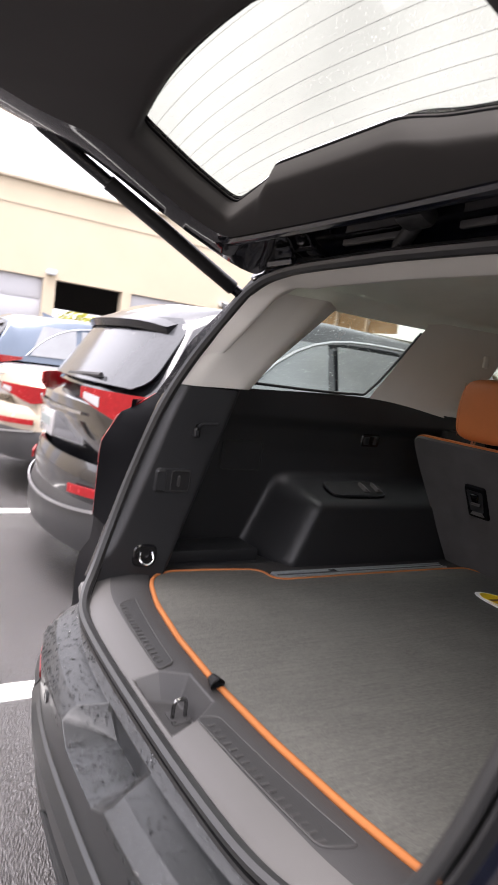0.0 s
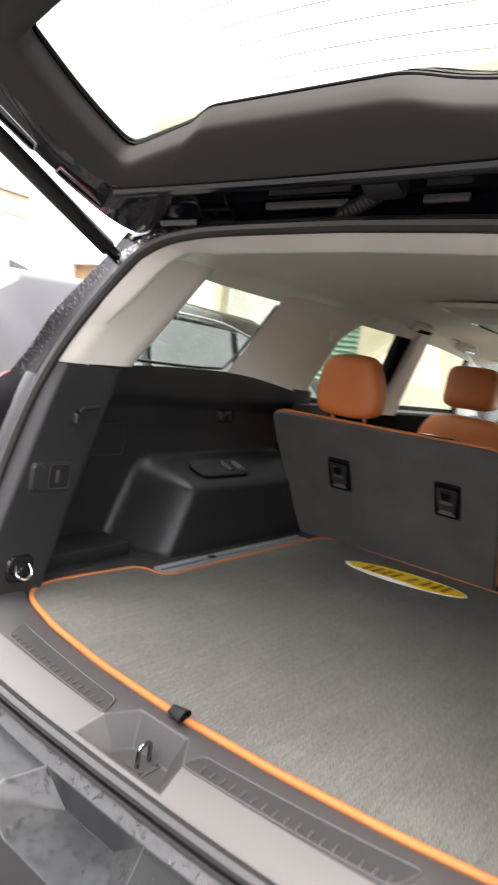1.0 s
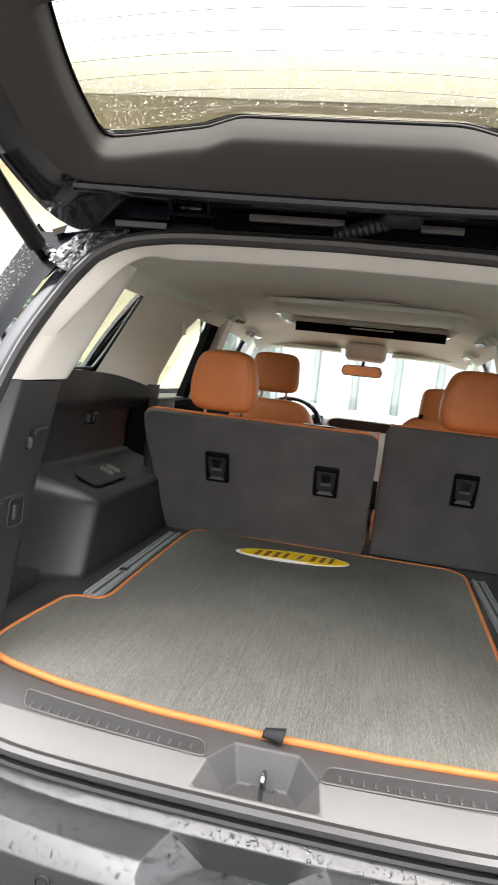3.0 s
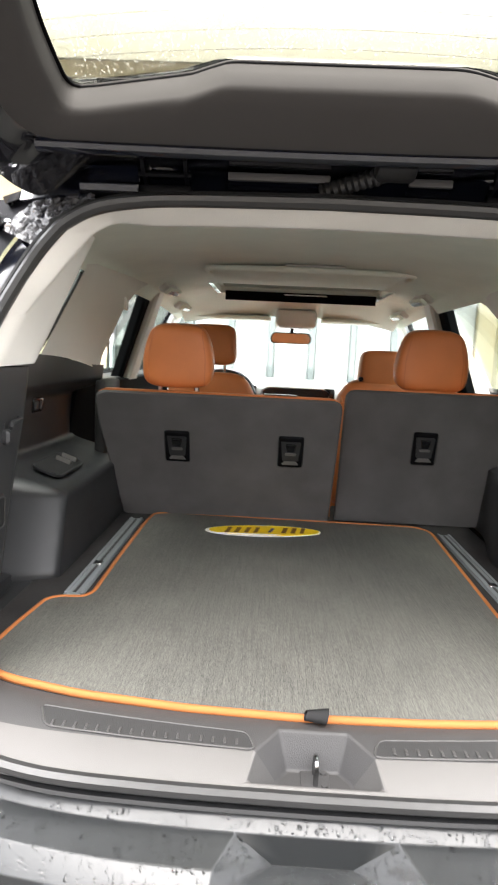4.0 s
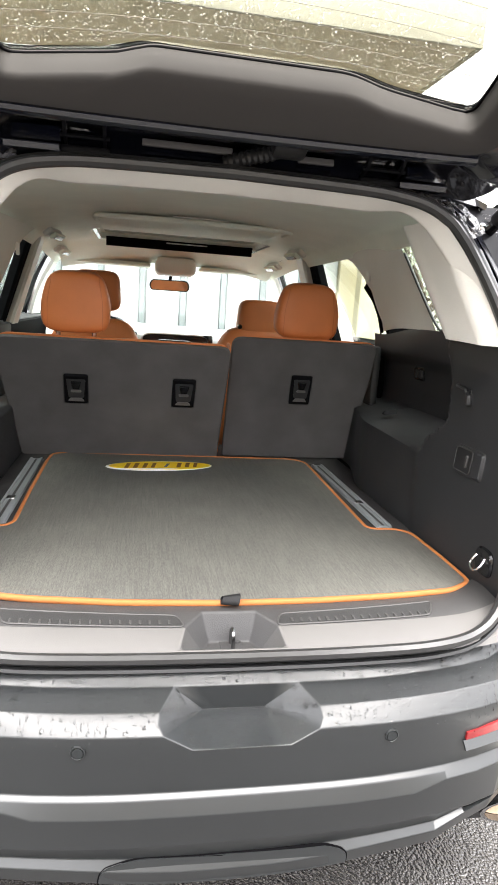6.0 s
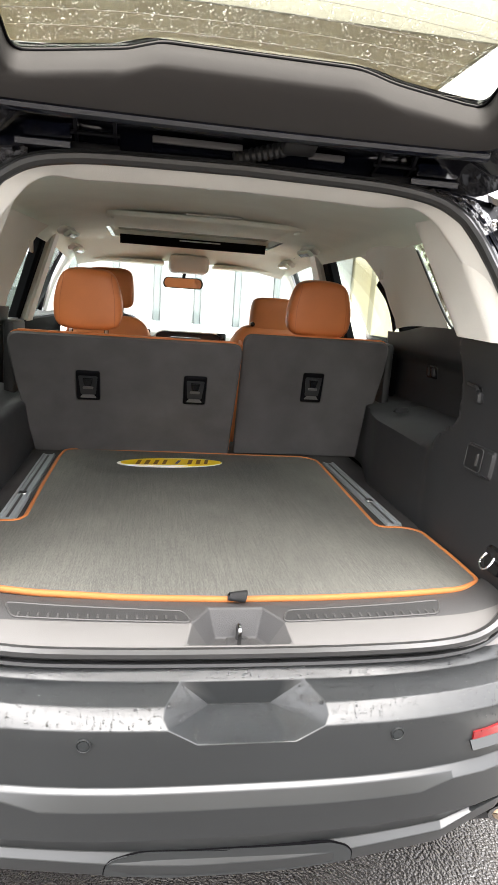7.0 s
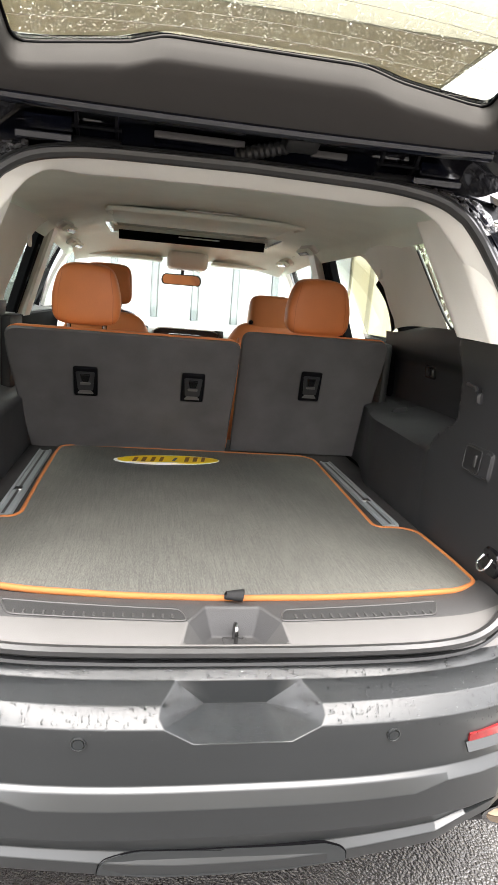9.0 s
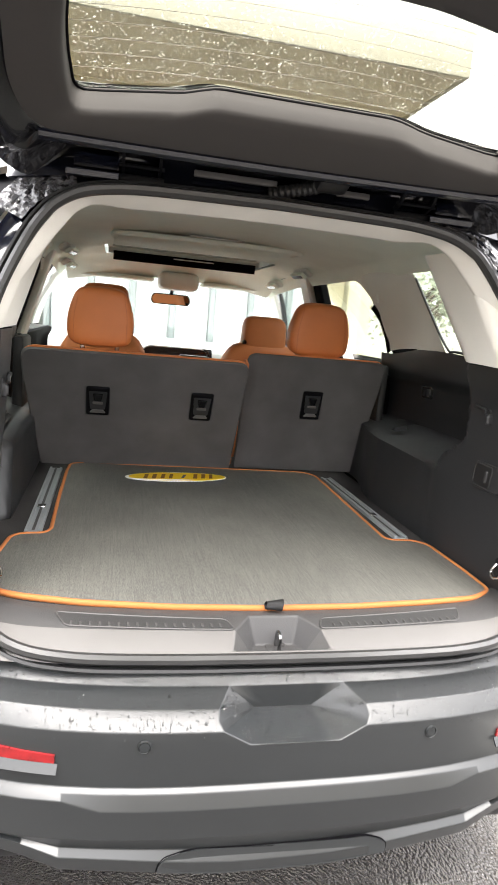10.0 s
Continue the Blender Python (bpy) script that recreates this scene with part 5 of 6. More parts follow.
OUTER = rounded([(-0.53, -0.035), (0.0, -0.045), (0.53, -0.035), (0.575, 0.18), (0.575, 0.45), (0.66, 0.64), (0.60, 0.92), (0.0, 0.955), (-0.60, 0.92), (-0.66, 0.64), (-0.575, 0.45), (-0.575, 0.18)], 0.10, 6)


def polar(outline, angles, c=(0.0, 0.30)):
    """Where rays from c at the angles leave the outline."""
    out = []
    c = Vector(c)
    for a in angles:
        d = Vector((math.cos(a), math.sin(a)))
        best = None
        n = len(outline)
        for i in range(n):
            p, q = Vector(outline[i]) - c, Vector(outline[(i + 1) % n]) - c
            e = q - p
            den = d.x * e.y - d.y * e.x
            if abs(den) < 1e-12:
                continue
            t = (p.x * e.y - p.y * e.x) / den
            s = (p.x * d.y - p.y * d.x) / den
            if t > 0 and -1e-6 <= s <= 1 + 1e-6:
                best = t if best is None else max(best, t)
        out.append(c + d * best)
    return out


angles = [2 * math.pi * k / 360 + 0.003 for k in range(360)]
gl, inn, out_ = polar(GLASS, angles), polar(INNER, angles), polar(OUTER, angles)


def mixed(a, b, t):
    return [p.lerp(q, t) for p, q in zip(a, b)]


def belly(p):
    """The trim swells towards the load space beyond the window."""
    return -0.03 * ease(0.42, 0.60, p.y) - 0.02 * ease(0.75, 1.0, p.y)


rows = []
for t, w in ((0.0, 0.028), (0.012, 0.010), (0.03, -0.012), (0.08, -0.020), (0.28, -0.025), (0.6, -0.030), (1.0, -0.030)):
    ring2 = mixed(gl, inn, t)
    rows.append([tg(p.x, p.y, w + belly(p) * min(1, t * 4)) for p in ring2])
def edge_w(q, side, hinge):
    """Height of the painted edge: lower along the sides, cut back along the hinges."""
    k = ease(0.16, 0.09, q.y) * ease(0.50, 0.42, abs(q.x))
    return side * (1 - k) + hinge * k


tail = part("tailgate", loft([r + [r[0]] for r in [[tg(p.x, p.y, edge_w(p, w, hw) + belly(p) * k) for p in mixed(inn, out_, t)] for t, w, hw, k in
            ((0.0, -0.026, -0.028, 1), (0.07, -0.030, -0.028, 0.9), (0.14, -0.034, -0.010, 0.85), (0.28, -0.040, 0.006, 0.75), (0.6, -0.050, 0.014, 0.6), (1.0, -0.040, 0.034, 0.5), (1.03, 0.0, 0.040, 0), (0.95, 0.040, 0.042, 0), (0.6, 0.055, 0.055, 0))] +
            [[tg(p.x, p.y, 0.050) for p in mixed(inn, gl, 0.6)], [tg(p.x, p.y, 0.040) for p in mixed(gl, inn, 0.10)]]]), M["paint"], suv, "raised glossy black tailgate", smooth=40)
part("tailgate_trim", loft([r + [r[0]] for r in rows]), M["tail_trim"], tail, "dark grey inner trim round the rear window", smooth=50)
bm = bmesh.new()
f = bm.faces.new([bm.verts.new(tg(p.x, p.y, 0.030)) for p in gl])
bmesh.ops.triangulate(bm, faces=[f])
bmesh.ops.solidify(bm, geom=list(bm.faces), thickness=0.004)
rg = part("rear_window", bm, M["rear_glass"], tail, "rain-spotted rear window with heating wires", smooth=0)
rg.visible_shadow = False
band = mixed(gl, [Vector((0.0, 0.30))] * len(gl), 0.009)
part("window_border", loft([[tg(p.x, p.y, w) for p in r] + [tg(r[0].x, r[0].y, w)] for r, w in ((mixed(gl, inn, 0.010), 0.0205), (gl, 0.0215), (band, 0.0225), (band, 0.0250), (gl, 0.0250))]), M["matt_black"], tail)
for k in range(9):
    v = 0.165 + 0.030 * k
    hw = 0.405 if v > 0.19 else 0.40
    runs = [(-hw, -0.215), (0.225, hw)] if v < 0.19 else [(-hw, hw)]
    for a, b in runs:
        path = [tg(a + (b - a) * i / 24, v + 0.030 * (1 - ((a + (b - a) * i / 24) / 0.41) ** 2) - (0.028 if v < 0.19 else 0.0) * (1 - ((a + (b - a) * i / 24) / 0.41) ** 2), 0.0262) for i in range(25)]
        if v + 0.03 > 0.44:
            path = [p for p in path]
        part("heating_wire", sweep(path, ring(0.0004, 4), (0, 0, 1)), M["wire"], rg)
# gloss lip along the hinge side, hinges, wiring duct, struts
lipp = [tg(-0.46 + 0.92 * k / 30, 0.092 - 0.006 * (1 - ((k - 15) / 15) ** 2), -0.029) for k in range(31)]
part("tailgate_lip", sweep(lipp, ring(0.012, 10, 0.013), (0, 0, 1)), M["navy_paint"], tail, "glossy navy black lip beaded with rain")
for cx in (-0.275, 0.312):
    hg = part("hinge", boxed(cx - 0.045, cx + 0.045, 0.252, 0.292, 1.588, 1.602, 0.003), M["dull_paint"], suv, "black steel tailgate hinge")
    for e in (-0.036, 0.036):
        arm = [(cx + e, 0.285, 1.606), (cx + e, 0.262, 1.612), (cx + e, 0.240, 1.622), (cx + e, 0.225, 1.640), (cx + e, 0.195, 1.652)]
        part("hinge_arm", sweep(smooth_path(arm, 4), [(-0.003, -0.006), (0.003, -0.006), (0.003, 0.006), (-0.003, 0.006)], (0, 0, 1)), M["dull_paint"], hg)
    part("hinge_pin", tube([(cx - 0.045, 0.245, 1.616), (cx + 0.045, 0.245, 1.616)], 0.004, 8), M["dull_paint"], hg)
    for e in (-0.036, 0.036):
        bm = bmesh.new()
        bmesh.ops.create_cone(bm, cap_ends=True, segments=6, radius1=0.010, radius2=0.009, depth=0.008, matrix=Matrix.Translation(tg(cx + e, 0.048, -0.002)) @ Matrix.Rotation(-TG, 4, "X"))
        part("hinge_bolt", bm, M["black_gloss"], hg)
for x0, x1 in ((-0.405, -0.318), (0.362, 0.450)):
    hp = part("hinge_plate", boxed(x0, x1, 0.246, 0.250, 1.603, 1.630, 0.0015, seg=1), M["navy_paint"], suv, "glossy black painted plate beside the hinge")
    part("plate_flange", boxed(x0 - 0.015, x1, -0.006, 0.006, -0.007, 0.007, 0.002, pose(0, 0.244, 1.593, 20, 0, 0), seg=1), M["navy_paint"], hp)
    bm = bmesh.new()
    bmesh.ops.create_cone(bm, cap_ends=True, segments=12, radius1=0.006, radius2=0.005, depth=0.004, matrix=pose((x0 + x1) / 2 - 0.02, 0.244, 1.617, 90, 0, 0))
    part("plate_screw", bm, M["black_gloss"], hp)
duct = smooth_path([(-0.01, 0.272, 1.602), (0.030, 0.250, 1.611), (0.070, 0.226, 1.618), (0.112, 0.205, 1.624)], 8)
rows = []
for i, p in enumerate(duct):
    r = 0.0155 if i % 2 and i < 18 else 0.0125
    d = Vector((0.9, -0.35, 0.25)).normalized()
    s1 = d.cross(Vector((0, 0, 1))).normalized()
    s2 = s1.cross(d)
    rows.append([p + s1 * r * math.cos(a) + s2 * r * math.sin(a) for a in [k * math.pi / 6 for k in range(12)]])
dc = part("wiring_duct", loft(rows, close=True, caps=True), M["rubber"], suv, "corrugated rubber wiring duct")
part("duct_boot", boxed(-0.034, 0.034, -0.022, 0.022, -0.016, 0.016, 0.012, Matrix.Translation((0.104, 0.198, 1.626)) @ Matrix.Rotation(radians(-20), 4, "X")), M["rubber"], dc)
# painted rear edge of the roof with small bright clips
part("roof_rear_edge", sheet(lambda u, v: Vector(((u - 0.5) * 1.06, 0.272 + 0.03 * v + 0.03 * (2 * u - 1) ** 2 * -1 * 0.4, 1.604 + 0.055 * v - 0.035 * abs(2 * u - 1) ** 3)), 30, 4, 0.006), M["navy_paint"], suv, smooth=60)
for a, b in ((-0.170, 0.005), (0.138, 0.212)):
    part("foam_block", boxed(a, b, 0.262, 0.272, 1.617, 1.630, 0.002, pose(0, 0, 0)), M["sill"], suv)
for s in (-1, 1):
    lo, hi = Vector((s * 0.572, 0.262, 1.528)), Vector((s * 0.585, -0.270, 1.800))
    d = hi - lo
    strut = part("gas_strut", tube([lo + d * 0.05, lo + d * 0.70], 0.0185, 14), M["rubber"], suv, "black power tailgate strut")
    part("strut_rod", tube([lo + d * 0.66, hi], 0.0150, 12), M["black_gloss"], strut)
    for e in (lo, hi):
        part("ball_joint", tube([e - d * 0.015, e + d * 0.06], 0.013, 10), M["black_gloss"], strut)
    bm = bmesh.new()
    bmesh.ops.create_uvsphere(bm, u_segments=12, v_segments=8, radius=0.011, matrix=Matrix.Translation(lo + Vector((-s * 0.02, 0.005, 0))))
    part("ball_stud", bm, M["chrome"], strut)

# crumpled clear film left on the upper corners of the opening
M["film"] = material("crumpled_clear_film", (0.05, 0.05, 0.055), 0.18, spread=0.95, scale=75, bump=1.0, bump_scale=110, coat=0.5)
for nd in M["film"].node_tree.nodes:
    if nd.type == "BUMP":
        nd.inputs["Distance"].default_value = 0.008
for s in (-1, 1):
    def film(u, v, s=s):
        k = 0.64 + 0.17 * u
        q = half[int(k * (len(half) - 1))].lerp(half[min(len(half) - 1, int(k * (len(half) - 1)) + 1)], (k * (len(half) - 1)) % 1)
        p = pushed(q, 0.026 + 0.066 * v, -0.018)
        p.y += 0.006 * math.sin(31 * u + 9 * v) * math.sin(17 * v + 5 * u) + 0.02 * v
        return Vector((s * p.x, p.y, p.z))
    part("protective_film", sheet(film, 24, 8, 0.001), M["film"], suv, "crumpled clear film on the painted corner", smooth=20)

# ---------- rain drops ----------
def drops(place, count, r0, r1, seed, flat=0.45):
    """Low domes of water; place(random) gives a point and its normal, or None."""
    rnd = random.Random(seed)
    verts, faces = [], []
    for _ in range(count):
        spot = place(rnd)
        if spot is None:
            continue
        p, n = spot
        r = r0 + (r1 - r0) * rnd.random() ** 4.5
        q = n.to_track_quat("Z", "Y").to_matrix()
        st, tw = 1 + 0.22 * rnd.random(), rnd.random() * 6.28
        base = len(verts)
        k = 8
        for rr, h in ((1.0, -0.02), (0.80, 0.62), (0.42, 0.92)):
            for i in range(k):
                a = 2 * math.pi * i / k
                x, y = rr * r * math.cos(a) * st, rr * r * math.sin(a)
                x, y = x * math.cos(tw) - y * math.sin(tw), x * math.sin(tw) + y * math.cos(tw)
                verts.append(p + q @ Vector((x, y, h * r * flat)))
        verts.append(p + q @ Vector((0, 0, r * flat)))
        for lv in range(2):
            for i in range(k):
                faces.append((base + lv * k + i, base + lv * k + (i + 1) % k, base + (lv + 1) * k + (i + 1) % k, base + (lv + 1) * k + i))
        for i in range(k):
            faces.append((base + 2 * k + i, base + 2 * k + (i + 1) % k, base + 3 * k))
    me = bpy.data.meshes.new("rain")
    me.from_pydata([tuple(v) for v in verts], [], faces)
    me.polygons.foreach_set("use_smooth", [True] * len(me.polygons))
    return me


def drop_part(place, count, r0, r1, seed, parent, flat=0.45, look_="water"):
    me = drops(place, count, r0, r1, seed, flat)
    me.materials.append(M[look_])
    ob = new("rain", me)
    ob.parent = parent
    ob.matrix_parent_inverse = parent.matrix_world.inverted()
    tagged(ob, "clear rain drops", kind="stuff")
    return ob


def bumper_spot(rnd):
    seg = rnd.choice((2, 2, 2, 3, 3, 3, 4, 4, 4, 5, 5, 5, 6))
    t = rnd.random()
    a, b = PROFILE[seg], PROFILE[seg + 1]
    x = -0.75 + 1.5 * rnd.random()
    if seg in (3, 4, 5, 6) and -0.12 < x < 0.14:
        return None
    y, z = a[0] + (b[0] - a[0]) * t, a[1] + (b[1] - a[1]) * t
    n = Vector((1.8 * x * abs(x) * 0.5, (b[1] - a[1]), -(b[0] - a[0]))).normalized()
    return Vector((x, tuck(x, y) + plan(x), z)), n


def recess_spot(rnd):
    u, t = rnd.random(), rnd.random()
    if rnd.random() < 0.5:
        s = rnd.choice((-1, 1))
        q = Vector((0.005 + s * 0.051, -0.1480, 0.6855)), Vector((0.008 + s * 0.103, -0.1525, 0.7295)), Vector((0.008 + s * 0.126, -0.2030, 0.7200)), Vector((0.008 + s * 0.076, -0.2305, 0.6735))
        k = rnd.choice((1, 2))
        p = q[0] + (q[k] - q[0]) * (u * 0.94 + 0.03) * (1 - t) + (q[k + 1] - q[0]) * t * 0.94
        n = (q[1] - q[0]).cross(q[3] - q[0]) * s
        return p, (n if n.z > 0 else -n).normalized()
    top, bot = Vector((0.005 + (u - 0.5) * 0.100, -0.1480, 0.6855)), Vector((0.007 + (u - 0.5) * 0.140, -0.2305, 0.6735))
    p = top.lerp(bot, t)
    return p, Vector((0, -0.14, 0.99)).normalized()


drop_part(bumper_spot, 4200, 0.0007, 0.0040, 5, bump, 0.5)


def top_spot(rnd):
    """Fine drops on the flat top of the bumper and just below the seal."""
    seg = rnd.choice((2, 2, 3, 3, 3))
    a, b, t, x = PROFILE[seg], PROFILE[seg + 1], rnd.random(), -0.72 + 1.44 * rnd.random()
    if seg == 3 and -0.125 < x < 0.14:
        return None
    n = Vector((0, b[1] - a[1], a[0] - b[0])).normalized()
    return Vector((x, a[0] + (b[0] - a[0]) * t + plan(x), a[1] + (b[1] - a[1]) * t)), n


drop_part(top_spot, 2600, 0.0006, 0.0022, 15, bump, 0.6)
drop_part(recess_spot, 1400, 0.0007, 0.0034, 6, bump, 0.5)


def inside_glass(x, v):
    c, n = False, len(GLASS)
    for i in range(n):
        (x1, y1), (x2, y2) = GLASS[i - 1], GLASS[i]
        if (y1 > v) != (y2 > v) and x < (x2 - x1) * (v - y1) / (y2 - y1) + x1:
            c = not c
    return c


def glass_spot(rnd):
    x, v = -0.42 + 0.85 * rnd.random(), 0.14 + 0.31 * rnd.random() ** 1.7
    return (tg(x, v, 0.0345), Vector((0, math.sin(TG), math.cos(TG)))) if all(inside_glass(x + a, v + b) for a, b in ((0.008, 0), (-0.008, 0), (0, 0.008), (0, -0.008))) else None


drop_part(glass_spot, 9500, 0.0007, 0.0017, 7, rg, 0.32, "droplet")


def quarter_spot(rnd):
    s = rnd.choice((-1, 1))
    return green(s, 0.40, 1.07, 0.60, 1.17, zb=1.22, zt=1.60, out=-0.006)(rnd.random(), 0.15 + 0.85 * rnd.random()), Vector((s, 0, 0.3)).normalized()


drop_part(quarter_spot, 3000, 0.0008, 0.0026, 21, suv, 0.4, "droplet")


def pillar_spot(rnd):
    """On the outer skin of the rear pillar, thickest along its rear edge."""
    u, v = rnd.random() ** 1.6, 0.05 + 0.9 * rnd.random()
    s = rnd.choice((-1, 1))
    if rnd.random() < 0.55:
        return pillar_return(s)(0.55 + 0.45 * rnd.random(), v), Vector((s * 0.3, -0.9, 0.3)).normalized()
    return pillar_skin(s)(u * 0.7, v), Vector((s, -0.4, 0.3)).normalized()


drop_part(pillar_spot, 2600, 0.0007, 0.0022, 9, suv, 0.6, "droplet")


# ---------- the mat in the load space ----------
mat = empty("cargo_mat", 0, 0.55, 0.79, "grey woven cargo mat with orange edging on the load floor", "cargo mat")
edge = [(-0.470, 0.062), (-0.35, 0.030), (-0.18, 0.008), (0.0, 0.0), (0.18, 0.006), (0.35, 0.022), (0.475, 0.042), (0.534, 0.080), (0.537, 0.20), (0.532, 0.372), (0.500, 0.402), (0.440, 0.404), (0.428, 0.418),
        (0.436, 0.70), (0.446, 1.05), (0.446, 1.10), (0.410, 1.150), (0.0, 1.156), (-0.40, 1.162), (-0.440, 1.14), (-0.446, 1.05), (-0.446, 0.70), (-0.442, 0.44), (-0.455, 0.412), (-0.505, 0.408), (-0.528, 0.385), (-0.542, 0.24), (-0.545, 0.14), (-0.520, 0.090)]
dense = rounded(edge, [0.03] * 6 + [0.02, 0.025, 0.03, 0.02, 0.02, 0.012, 0.02, 0.05, 0.05, 0.03, 0.03, 0.05, 0.04, 0.03, 0.05, 0.05, 0.02, 0.012, 0.02, 0.02, 0.05, 0.05, 0.04], 4)
part("mat_body", plate(dense, 0.008, lambda a, b, h: Vector((a, b, 0.7905 + h)), 0.0), M["mat"], mat, "grey woven vinyl", smooth=0)
path = [Vector((p.x, p.y, 0.7955)) for p in dense]
rim = [(0.0030, -0.0040), (0.0030, 0.003), (0.000, 0.0055), (-0.006, 0.0056), (-0.007, 0.0028), (-0.007, -0.0045)]
part("binding", sweep(path, rim, (0, 0, 1), closed=True), M["orange"], mat, "orange fabric edge binding", smooth=88)
# pull tab: a folded strap standing up from the rear edge
strap = smooth_path([(0.006, 0.8030), (-0.003, 0.8010), (-0.012, 0.7975), (-0.0185, 0.8000), (-0.019, 0.8080), (-0.013, 0.8165), (-0.004, 0.8185), (0.005, 0.8120), (0.008, 0.8045)], 4)


def tab(u, v):
    p = strap[min(int(round(u * (len(strap) - 1))), len(strap) - 1)]
    k = 0.62 + 0.38 * v
    return Vector((-0.005 + 0.031 * v + 0.004 * (p[1] - 0.80) / 0.018, 0.004 + (p[0] - 0.004) * k, 0.8015 + (p[1] - 0.8015) * k))


part("pull_tab", sheet(tab, len(strap) - 1, 4, 0.0016), M["webbing"], mat, "black folded webbing pull tab", smooth=50)


def badge(name, pts, mat_, h0, label=""):
    c, ang = Vector((-0.080, 1.000)), radians(7.5)
    def place(a, b, h):
        return Vector((c.x + a * math.cos(ang) - b * math.sin(ang), c.y + a * math.sin(ang) + b * math.cos(ang), 0.7986 + h0 + h))
    return part(name, plate(pts, 0.0009, place), M[mat_], mat, label, smooth=0)


def oval(a, b, k0=0.0, k1=2 * math.pi, n=28):
    return [Vector((a * math.cos(k0 + (k1 - k0) * k / n), b * math.sin(k0 + (k1 - k0) * k / n))) for k in range(n)]


badge("badge_border", [p for p in oval(0.176, 0.062)], "white", 0.0, "white border of the oval badge")
badge("badge_field", [Vector((p.x * 1.0 + 0.004, p.y + (0.004 if p.x < 0 else 0.0))) for p in oval(0.168, 0.054)], "yellow", 0.001, "plain yellow oval badge")
badge("badge_swoosh", [Vector(p) for p in ((-0.15, -0.030), (-0.02, -0.052), (0.05, -0.048), (0.02, -0.040), (-0.08, -0.034))], "white", 0.002)
for a, b in ((-0.120, -0.107), (-0.092, -0.078), (-0.062, -0.049), (-0.034, -0.022), (0.050, 0.064), (0.078, 0.092), (0.106, 0.118)):
    badge("badge_bar", [Vector(p) for p in ((a, -0.026), (b, -0.026), (b + 0.016, 0.030), (a + 0.016, 0.030))], "brown", 0.002)
badge("badge_bar", [Vector(p) for p in ((0.010, -0.020), (0.020, -0.020), (0.038, 0.022), (0.028, 0.022))], "blue", 0.002)

# ---------- neighbouring cars ----------
def superellipse(y, hw, z0, z1, e=3.2, n=28):
    out = []
    for k in range(n):
        a = 2 * math.pi * k / n
        c, s = math.cos(a), math.sin(a)
        x = hw * math.copysign(abs(c) ** (2 / e), c)
        z = (z0 + z1) / 2 + (z1 - z0) / 2 * math.copysign(abs(s) ** (2 / e), s)
        out.append(Vector((x, y, z)))
    return out


